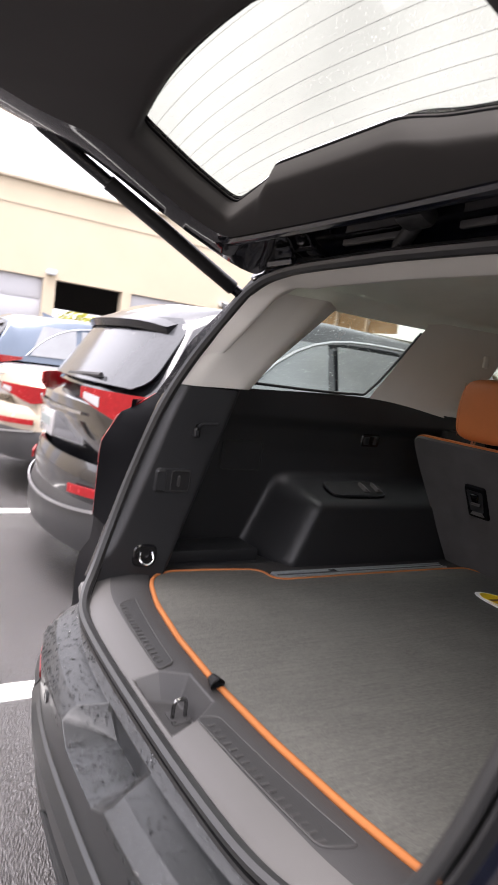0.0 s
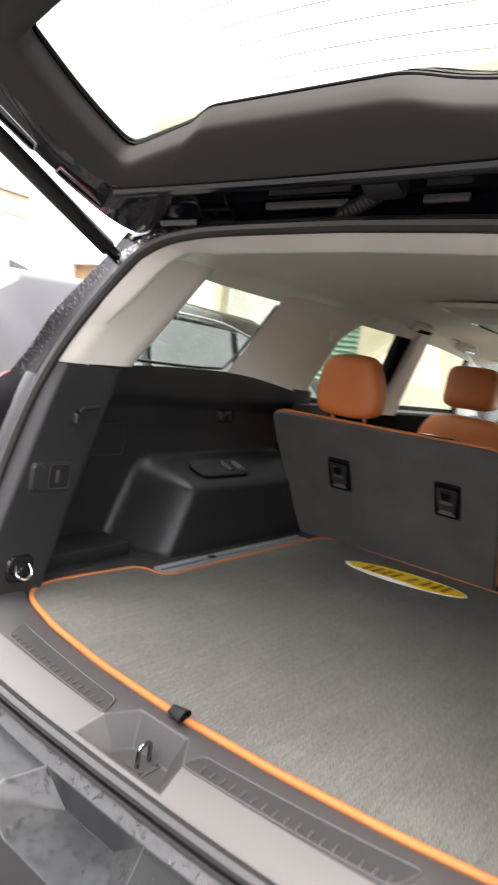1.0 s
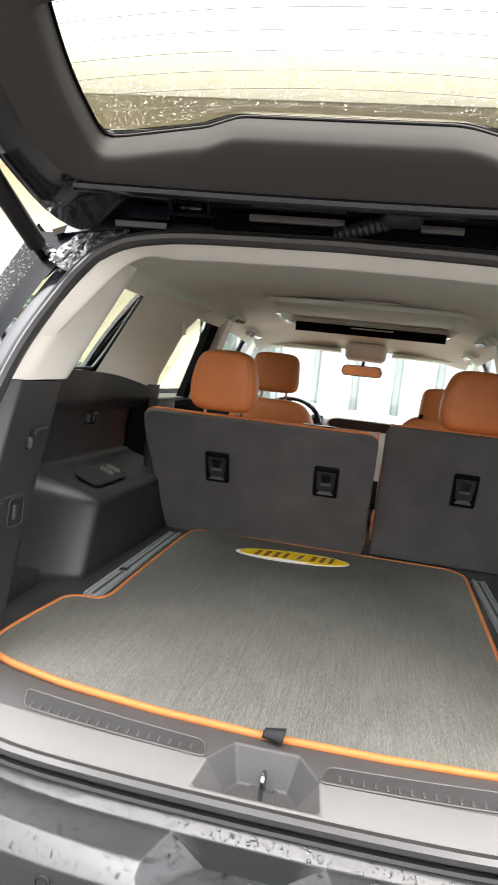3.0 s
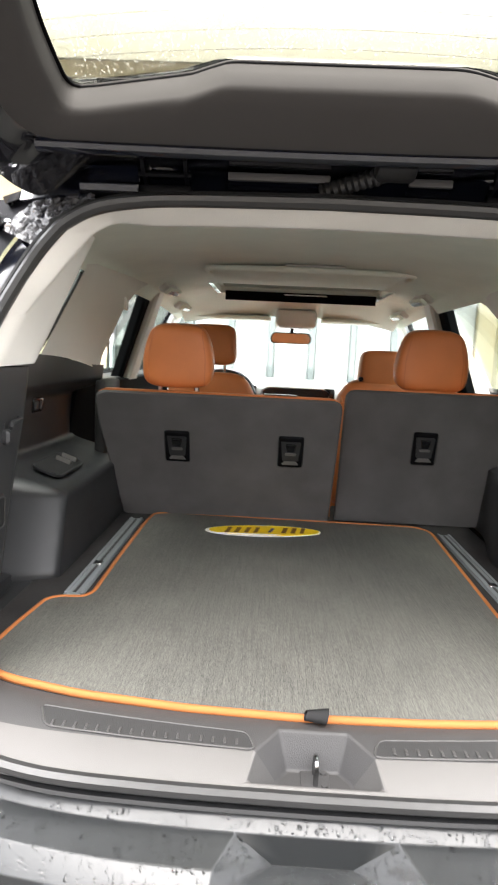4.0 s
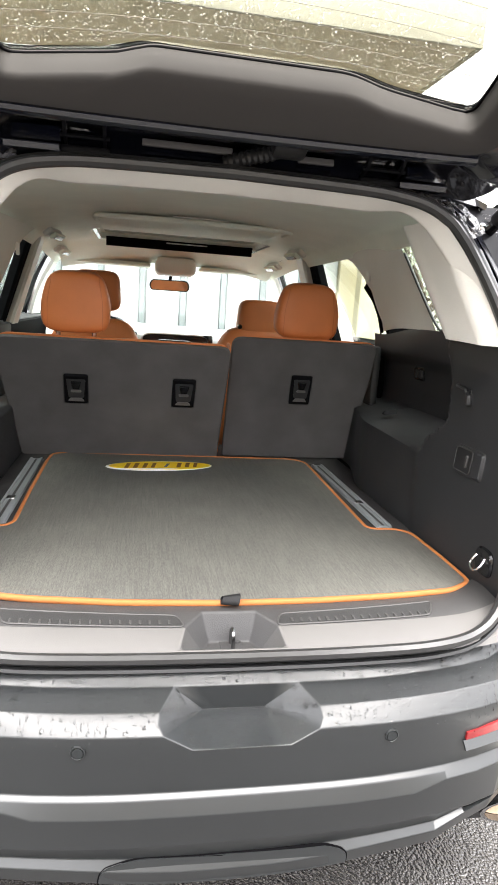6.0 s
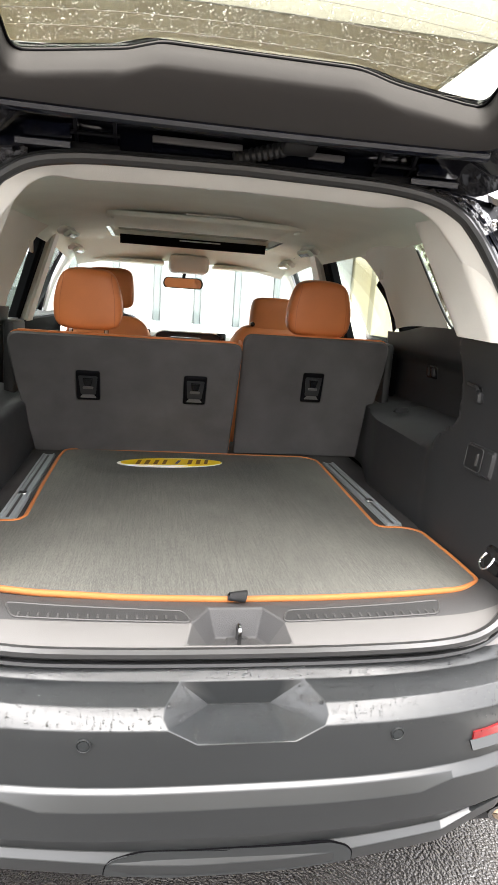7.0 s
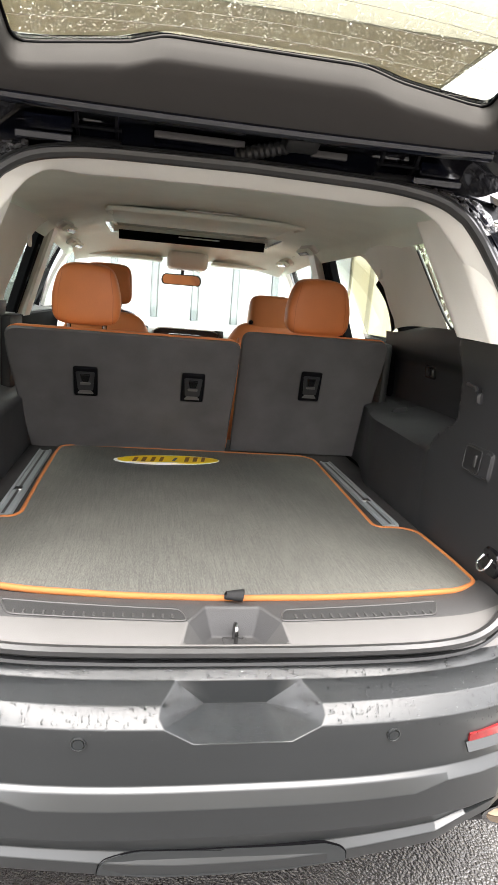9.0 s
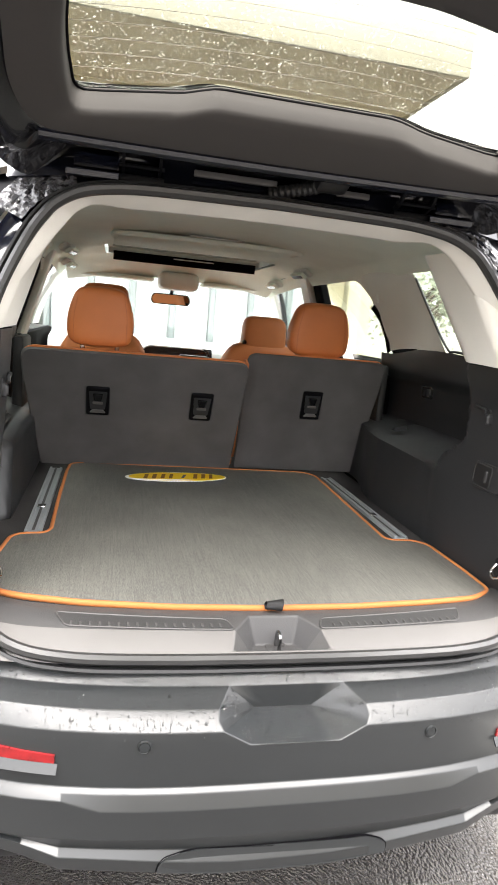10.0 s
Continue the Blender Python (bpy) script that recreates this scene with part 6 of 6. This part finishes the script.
def parked_car(name, x, y, label, paint, L=4.6, W=1.86, H=1.66, belt=1.08, tall=True, spoiler=True, lamp=(0.98, 1.13), group="parked cars"):
    """A parked car, its tail towards the lane, front towards +y."""
    car = empty(name, x, y, 0, label, "car", group)
    h = W / 2

    def bow(dx):
        """How the tail curves away towards its corners."""
        t = abs(dx) / h
        return 0.22 * t ** 2 + 0.17 * t ** 7
    stations = [(0.0, 0.92, 0.36, belt - 0.14), (0.02, 0.95, 0.31, belt - 0.05), (0.14, 0.98, 0.28, belt), (0.5, 1.0, 0.24, belt + 0.01), (1.2, 1.0, 0.22, belt), (2.4, 1.0, 0.22, belt - 0.02), (3.3, 1.0, 0.22, belt - 0.04),
                (3.9, 0.98, 0.24, belt - 0.14), (4.35, 0.92, 0.28, belt - 0.24), (4.56, 0.80, 0.36, belt - 0.32), (4.6, 0.68, 0.45, belt - 0.40)]
    k = L / 4.6
    rows = [[p + Vector((x, y + bow(p.x) * ease(1.0, 0.1, a), 0)) for p in superellipse(a * k, h * b, z0, z1, 4.0, 40)] for a, b, z0, z1 in stations]
    part("body", loft(rows, close=True, caps=True), paint, car, smooth=35)
    # cabin
    top = H
    rear = 0.10 if tall else 0.75
    cab = [(rear, 0.90, 0.80, belt - 0.05, belt + 0.02), (rear + 0.22, 0.93, 0.79, belt - 0.05, top - 0.14), (rear + 0.42, 0.95, 0.78, belt - 0.05, top - 0.04), (rear + 1.2, 0.96, 0.79, belt - 0.05, top), (2.35, 0.96, 0.77, belt - 0.06, top - 0.02), (2.75, 0.95, 0.74, belt - 0.06, top - 0.13),
           (3.45, 0.90, 0.72, belt - 0.10, belt - 0.03)]
    rows = []
    for a, b, c, z0, z1 in cab:
        hb, ht = h * b, h * c
        zt = max(z1, z0 + 0.03)
        t = (zt - z0) / (top - z0)
        ht = hb + (ht - hb) * t
        r = 0.05 * t
        rows.append([Vector((x + sx, y + a * k + 0.8 * bow(sx) * ease(1.4, 0.2, a), z)) for sx, z in ((-hb, z0), (-ht, zt - r), (-ht + r, zt - r * 0.25), (-ht * 0.5, zt + 0.012 * t), (0, zt + 0.016 * t), (ht * 0.5, zt + 0.012 * t), (ht - r, zt - r * 0.25), (ht, zt - r), (hb, z0))])
    part("cabin", loft(rows, caps=True), paint, car, smooth=40)

    def side_point(s, yy, z, out):
        b = lerp([(c[0], c[1]) for c in cab], yy)
        c2 = lerp([(c[0], c[2]) for c in cab], yy)
        t = (z - (belt - 0.05)) / (top - belt + 0.05)
        return Vector((x + s * (h * (b + (c2 - b) * t) + out), y + yy * k, z))

    for s in (-1, 1):
        y_a = rear + 0.62
        for a0, a1, b0, b1 in ((y_a, y_a + 0.55, y_a + 0.14, y_a + 0.55), (y_a + 0.62, 2.02, y_a + 0.62, 2.02), (2.09, 3.05, 2.09, 2.62)):
            def win(u, v, s=s, a0=a0, a1=a1, b0=b0, b1=b1):
                yy = (a0 + (a1 - a0) * u) * (1 - v) + (b0 + (b1 - b0) * u) * v
                return side_point(s, yy, belt + 0.03 + (top - belt - 0.17) * v, 0.006)
            part("side_window", sheet(win, 8, 5, 0.006), M["car_glass"], car)
        path = [side_point(s, y_a - 0.05 + (2.75 - y_a) * i / 16, belt + 0.02 + (top - belt - 0.115) * (1 - abs(2 * (i / 16) - 1) ** 3.0), 0.010) for i in range(17)]
        part("window_trim", sweep(path, ring(0.010, 6), (0, 0, 1)), M["silver"], car)
        z0, z1 = lamp
        def lens(u, v, s=s):
            xx = h * lerp([(0, 0.50), (0.55, 0.86), (0.75, 0.955), (1.0, 0.992)], u)
            yy = bow(xx) * 0.98 + lerp([(0, -0.004), (0.55, -0.002), (0.75, 0.05), (1.0, 0.26)], u)
            lo = lerp([(0, z1 - 0.055), (0.35, z0 + 0.05), (0.6, z0), (0.8, z0 + 0.05), (1.0, z1 - 0.03)], u)
            return Vector((x + s * (xx + 0.008), y + yy - 0.012, lo + (z1 - lo) * v))
        lm = part("tail_lamp", sheet(lens, 22, 5, 0.012), M["red"], car, "red tail lamp", smooth=50)
        def clearp(u, v, s=s):
            p = lens(0.06 + 0.20 * u, 0.15 + 0.5 * v, s)
            return p + Vector((s * 0.003, -0.012, 0))
        part("reversing_lamp", sheet(clearp, 6, 2, 0.004), M["clear"], lm)
        part("bumper_reflector", sheet(lambda u, v, s=s: Vector((x + s * h * (0.50 + 0.42 * u), y - 0.034 + bow(h * (0.50 + 0.42 * u)), 0.585 + 0.02 * u + 0.045 * v)), 8, 2, 0.012), M["red"], car)
        for wy in (0.86, 3.68):
            bm = bmesh.new()
            prof = [(0.24, -0.09), (0.33, -0.11), (0.352, -0.09), (0.352, 0.09), (0.33, 0.11), (0.24, 0.09)]
            loft([[Vector((x + s * (h - 0.10) + w, y + wy * k + r * math.cos(a), 0.352 + r * math.sin(a))) for r, w in prof] for a in [q * math.pi / 14 for q in range(29)]], bm)
            wh = part("wheel", bm, M["rubber"], car, "black tyre on an alloy rim")
            bm = bmesh.new()
            for q in range(5):
                box(bm, -0.02, 0.02, -0.03, 0.03, 0.02, 0.25, 0.006, pose(x + s * (h - 0.02), y + wy * k, 0.352, q * 72, 0, 0))
            part("rim", bm, M["silver"], wh)
    # rear window, plate, handle strip and lower valance
    def rw(u, v):
        yy = rear + 0.03 + (0.26) * v
        hw = h * (0.85 - 0.05 * v) * (1 - 0.10 * abs(2 * v - 1) ** 6)
        return Vector((x + (2 * u - 1) * hw, y + yy * k - 0.050 + 0.8 * bow((2 * u - 1) * hw), belt + 0.06 + (top - 0.10 - belt - 0.08) * v))
    part("rear_window", sheet(rw, 22, 14, 0.008), M["tail_window"], car, "rain-wet rear window")
    part("wiper", tube([(x - 0.04, y + rear * k + 0.0, belt + 0.07), (x + 0.2, y + rear * k + 0.01, belt + 0.085), (x + 0.46, y + rear * k + 0.03, belt + 0.10)], 0.014, 6), M["rubber"], car)
    pl = part("number_plate", boxed(x - 0.15, x + 0.15, y - 0.018, y - 0.002, 0.82, 0.96, 0.006), M["clear"], car, "white number plate with a plain bar")
    part("plate_bar", boxed(x - 0.11, x + 0.11, y - 0.021, y - 0.018, 0.87, 0.92), M["mullion"], pl)
    part("chrome_strip", sheet(lambda u, v: Vector((x + (2 * u - 1) * h * 0.5, y - 0.014 + bow((2 * u - 1) * h * 0.5), 0.985 + 0.016 * v)), 12, 2, 0.010), M["chrome"], car)
    part("rear_valance", sheet(lambda u, v: Vector((x + (2 * u - 1) * h * 0.97, y - 0.028 + 0.030 * v ** 3 + bow((2 * u - 1) * h * 0.97) - 0.012 * math.sin(v * 3.1), 0.30 + 0.27 * v)), 20, 6, 0.02), M["valance"], car)
    part("bumper_cover", sheet(lambda u, v: Vector((x + (2 * u - 1) * h * 0.985, y - 0.006 + 0.022 * v ** 2 + bow((2 * u - 1) * h * 0.985) - 0.012 * math.sin(v * 3.1), 0.55 + 0.20 * v)), 20, 6, 0.02), paint, car)
    part("valance_strip", sheet(lambda u, v: Vector((x + (2 * u - 1) * h * 0.93, y - 0.046 + bow((2 * u - 1) * h * 0.93), 0.475 + 0.07 * (2 * u - 1) ** 2 + 0.014 * v)), 20, 2, 0.008), M["silver"], car)
    if spoiler:
        part("spoiler", sheet(lambda u, v: Vector((x + (2 * u - 1) * h * 0.72, y + (rear + 0.16) * k + 0.30 * v + 0.8 * bow((2 * u - 1) * h * 0.72), top - 0.145 + 0.118 * v - 0.03 * (2 * u - 1) ** 4)), 12, 4, 0.045), M["black_gloss"], car)
    bm = bmesh.new()
    vs = [bm.verts.new((x + a, y + b * k, z)) for a, b, z in ((-0.02, 1.0, top), (0.02, 1.0, top), (0.02, 1.22, top + 0.005), (-0.02, 1.22, top + 0.005), (-0.006, 0.98, top + 0.065), (0.006, 0.98, top + 0.065))]
    for q in ((0, 1, 2, 3), (0, 4, 5, 1), (1, 5, 2), (0, 3, 4), (3, 2, 5, 4)):
        bm.faces.new([vs[i] for i in q])
    part("roof_antenna", bm, paint, car)
    return car


parked_car("parked_suv", -2.80, 0.33, "graphite SUV wet with rain in the next bay", M["black_paint2"], L=4.7, W=1.88, H=1.66, belt=1.10, lamp=(0.965, 1.135))
parked_car("parked_saloon", -5.45, 0.38, "champagne coloured saloon parked beyond the graphite SUV", M["gold_paint"], L=4.5, W=1.82, H=1.46, belt=1.06, tall=False, lamp=(0.78, 0.93), spoiler=False)
parked_car("parked_hatchback", -8.1, 0.35, "slate blue car parked near the service building", M["blue_paint"], L=4.6, W=1.84, H=1.62, belt=1.08, lamp=(0.95, 1.08))


# ---------- service building on the far side ----------
def slab(name, x0, x1, y0, y1, z0, z1, mat_, label="", category="", kind="structure", bevel=0.0, parent=None):
    ob = finish(boxed(x0, x1, y0, y1, z0, z1, bevel), name, mat_, parent, smooth=30)
    if label:
        tagged(ob, label, category or "wall", kind=kind)
    return ob


BX, TOP = -16.0, 5.0
bays = [(-7.2, -5.2, 0), (-3.6, -1.6, 0), (0.9, 2.95, 0), (3.25, 5.0, 1), (5.25, 7.5, 0), (8.5, 10.5, 0), (11.6, 13.6, 0), (14.7, 16.7, 0)]
DH = 2.82
west = empty("wall_west", BX, 4, 0, "beige stucco service building wall with grey bay doors", "building", kind="structure")
edges = [-24.0] + [v for b in bays for v in b[:2]] + [22.0]
for a, b in zip(edges[::2], edges[1::2]):
    part("wall_pier", boxed(BX - 0.30, BX, a, b, 0, DH), M["stucco"], west, smooth=0)
part("wall_head", boxed(BX - 0.30, BX, -24, 22.0, DH, TOP), M["stucco"], west, smooth=0)
part("parapet_coping", boxed(BX - 0.40, BX + 0.10, -24, 22.0, TOP, TOP + 0.10, 0.03), M["parapet"], west)
part("control_joint", boxed(BX, BX + 0.02, -24, 22.0, TOP - 0.55, TOP - 0.53), M["parapet"], west)
for a, b, is_open in bays:
    if is_open:
        part("bay_back_wall", boxed(BX - 5.6, BX - 5.4, a - 3, b + 4, 2.35, DH + 1.9), M["dark_room"], west, smooth=0)
        part("bay_ceiling", boxed(BX - 5.4, BX - 0.3, a - 3, b + 4, 3.6, 3.7), M["dark_room"], west, smooth=0)
        continue
    d = part("bay_door", boxed(BX - 0.20, BX - 0.14, a, b, 0, DH), M["door_grey"], west, "grey sectional bay door", smooth=0)
    for k in range(5):
        part("door_section", boxed(BX - 0.14, BX - 0.125, a + 0.03, b - 0.03, 0.03 + k * DH / 5, (k + 1) * DH / 5 - 0.02, 0.006), M["door_grey"], d)
for yy in (3.1, 8.0, -4.4):
    lampb = empty("wall_lamp", BX, yy, DH + 0.12, "small pale wall lamp above the bay doors", "wall lamp", "bay wall lamps")
    part("lamp_body", boxed(BX, BX + 0.16, yy - 0.12, yy + 0.12, DH + 0.10, DH + 0.22, 0.03), M["pale_panel"], lampb)
    part("lamp_lens", boxed(BX + 0.02, BX + 0.15, yy - 0.10, yy + 0.10, DH + 0.085, DH + 0.10, 0.004), M["clear"], lampb)
slab("roof_west", BX - 5.4, BX - 0.3, -24, 22.0, TOP - 0.35, TOP - 0.15, M["coping"], "flat roof of the service building", "roof")

# ---------- building ahead with its deep canopy ----------
FY = 7.3
front = empty("wall_north", -4, FY, 0, "cream stucco building wall ahead with white panels and louvres", "building", kind="structure")
lou = (-5.25, -3.82, 0.95, 2.10)
wx0, wx1 = -2.17, 2.45
win = (-10.6, -7.72, 2.24, 2.84)
for a in ((-12.2, win[0], 0, 4.6), (win[0], win[1], 0, win[2]), (win[0], win[1], win[3], 4.6), (win[1], lou[0], 0, 4.6), (wx1, 3.10, 0, 4.6), (lou[0], lou[1], 0, lou[2]), (lou[0], lou[1], lou[3], 4.6), (lou[1], wx0, 0, 4.6), (wx0, wx1, 3.3, 4.6)):
    # panels left of the louvre are painted as brightly lit, the rest stay cream
    part("wall_panel", boxed(a[0], a[1], FY, FY + 0.3, a[2], a[3]), M["bright_lit_stucco"] if a[1] <= lou[0] else M["cream"], front, smooth=0)
part("high_window", boxed(win[0], win[1], FY + 0.14, FY + 0.18, win[2], win[3]), M["brown_glass"], front, "brown-tinted strip window", smooth=0)
for xq in (-9.65, -8.7):
    part("window_bar", boxed(xq - 0.03, xq + 0.03, FY + 0.08, FY + 0.15, win[2], win[3]), M["coping"], front, smooth=0)
lv = part("louvre_frame", boxed(lou[0], lou[1], FY + 0.20, FY + 0.25, lou[2], lou[3]), M["louver"], front, "green louvred vent", smooth=0)
bm0 = boxed(lou[0] + 0.03, lou[1] - 0.03, -0.045, 0.045, -0.008, 0.008)
me0 = None
n_sl = int((lou[3] - lou[2]) / 0.075)
for k in range(n_sl):
    if me0 is None:
        ob = part("slat", bm0, M["louver"], lv, smooth=0)
        me0 = ob.data
    else:
        ob = new("slat", me0)
        ob.parent = lv
    ob.matrix_parent_inverse = Matrix.Identity(4)
    ob.matrix_basis = pose(0, FY + 0.12, lou[2] + 0.04 + 0.075 * k, 35, 0, 0)
part("storefront_back", boxed(wx0, wx1, FY + 0.12, FY + 0.2, 0, 3.3), M["pale_panel"], front, "white storefront panels", smooth=0)
k = 0
xx = wx0
while xx < wx1 - 0.3:
    low = 2.12 if xx < wx0 + 0.8 else 0.05
    part("storefront_panel", boxed(xx + 0.05, xx + 0.475, FY + 0.06, FY + 0.12, low, 3.25, 0.01), M["pale_panel"], front)
    if low > 1:
        door = part("storefront_door", boxed(xx + 0.05, xx + 0.475, FY + 0.07, FY + 0.11, 0.05, 2.08, 0.01), M["door_glass"], front, "dark glazed storefront door")
        part("door_pull", tube([(xx + 0.40, FY + 0.06, 0.98), (xx + 0.40, FY + 0.01, 1.0), (xx + 0.40, FY + 0.01, 1.28), (xx + 0.40, FY + 0.06, 1.30)], 0.014, 8), M["black_gloss"], door)
    part("mullion", boxed(xx - 0.035, xx + 0.035, FY + 0.0, FY + 0.11, 0.0, 3.3), M["pale_panel" if low > 1 else "mullion"], front, smooth=0)
    xx += 0.515
part("storefront_rail", boxed(wx0, wx1, FY + 0.01, FY + 0.115, 0.72, 0.78), M["mullion"], front, smooth=0)
canopy = slab("canopy", -6.4, 3.05, 5.45, FY, 4.0, 4.35, M["soffit"], "beige stucco canopy over the head of the bays", "canopy")
part("canopy_fascia", boxed(-6.4, 3.10, 5.40, 5.45, 3.98, 4.42, 0.01), M["pale_stucco"], canopy)
part("canopy_fascia", boxed(3.05, 3.10, 5.45, FY, 3.98, 4.42, 0.01), M["pale_stucco"], canopy)
for xq in (-6.2, 2.7):
    part("canopy_post", boxed(xq - 0.09, xq + 0.09, 6.9, 7.1, 0, 4.0, 0.01), M["cream"], canopy)
# pale wall and shrubs to the right
part("wall_panel", boxed(2.80, 3.10, FY + 0.3, 21.0, 0, 4.6), M["pale_stucco"], front, smooth=0)
slab("wall_east", 3.1, 19.0, 21.0, 21.3, 0, 2.6, M["pale_stucco"], "plain cream wall to the side", "wall")


# two unseen walls added to close the place and cut low sky light
slab("wall_south", -26, 26, -17.3, -17.0, 0, 4.6, M["stucco"], "unseen plain wall added behind to darken the bumper's rear faces", "wall")
slab("wall_far_east", 19.0, 19.3, -17.0, 21.0, 0, 3.6, M["stucco"], "unseen plain wall added to close off light from the far side", "wall")


def tree(x, y, height, seed, label, leafmat, trunk_r=0.16, spread=1.8, count=6500):
    rnd = random.Random(seed)
    t = empty("tree", x, y, 0, label, "tree", "trees")
    bm = bmesh.new()
    trunk = smooth_path([(x, y, 0), (x + 0.1, y + 0.05, height * 0.3), (x - 0.05, y + 0.1, height * 0.55)], 5)
    rows = [[p + Vector((trunk_r * (1 - 0.6 * i / len(trunk)) * math.cos(a), trunk_r * (1 - 0.6 * i / len(trunk)) * math.sin(a), 0)) for a in [q * math.pi / 4 for q in range(8)]] for i, p in enumerate(trunk)]
    loft(rows, bm, close=True, caps=True)
    tips = []
    for q in range(9):
        a = q * 0.7 + rnd.random()
        st = Vector((x, y, height * (0.35 + 0.2 * rnd.random())))
        e = st + Vector((math.cos(a) * spread * (0.5 + 0.5 * rnd.random()), math.sin(a) * spread * (0.5 + 0.5 * rnd.random()), height * (0.2 + 0.25 * rnd.random())))
        tube([st, st.lerp(e, 0.5) + Vector((0, 0, 0.1)), e], 0.035, 5, bm)
        tips += [e, st.lerp(e, 0.65), st.lerp(e, 0.85) + Vector((0.2, 0.1, 0.3))]
    part("trunk", bm, M["bark"], t)
    verts, faces = [], []
    for _ in range(count):
        c = rnd.choice(tips)
        p = c + Vector((rnd.gauss(0, 0.34), rnd.gauss(0, 0.34), rnd.gauss(0, 0.28)))
        m = Euler((rnd.random() * 6, rnd.random() * 6, rnd.random() * 6)).to_matrix()
        s = 0.03 + 0.03 * rnd.random()
        b = len(verts)
        verts += [p + m @ Vector(q) * s for q in ((-1, 0, 0), (0, -0.55, 0.12), (1, 0, 0), (0, 0.55, 0.12))]
        faces.append((b, b + 1, b + 2, b + 3))
    me = bpy.data.meshes.new("crown")
    me.from_pydata([tuple(v) for v in verts], [], faces)
    me.materials.append(leafmat)
    ob = new("crown", me)
    ob.parent = t
    ob.matrix_parent_inverse = t.matrix_world.inverted()
    return t


tree(5.2, 10.5, 3.3, 3, "leafy tree beside the car park", M["leaf"])
tree(7.4, 14.0, 4.4, 4, "leafy tree beside the car park", M["leaf"])


def shrub():
    rnd = random.Random(12)
    verts, faces = [], []
    for _ in range(2600):
        a, r = rnd.random() * 6.28, rnd.random() ** 0.5
        p = Vector((BX - 7.2 + 0.8 * r * math.cos(a), 5.8 + 1.25 * r * math.sin(a), 0))
        top = 2.55 * (1 - 0.35 * r * r)
        p.z = 0.02 + (top - 0.02) * rnd.random() ** 0.5
        m = Euler((rnd.random() * 6, rnd.random() * 6, rnd.random() * 6)).to_matrix()
        s = 0.05 + 0.05 * rnd.random()
        b = len(verts)
        verts += [p + m @ Vector(q) * s for q in ((-1, 0, 0), (0, -0.5, 0.1), (1, 0, 0), (0, 0.5, 0.1))]
        faces.append((b, b + 1, b + 2, b + 3))
    me = bpy.data.meshes.new("shrub")
    me.from_pydata([tuple(v) for v in verts], [], faces)
    me.materials.append(M["leaf_yellow"])
    tagged(new("shrub", me), "yellow-green shrub seen through the open bay", "shrub")


shrub()
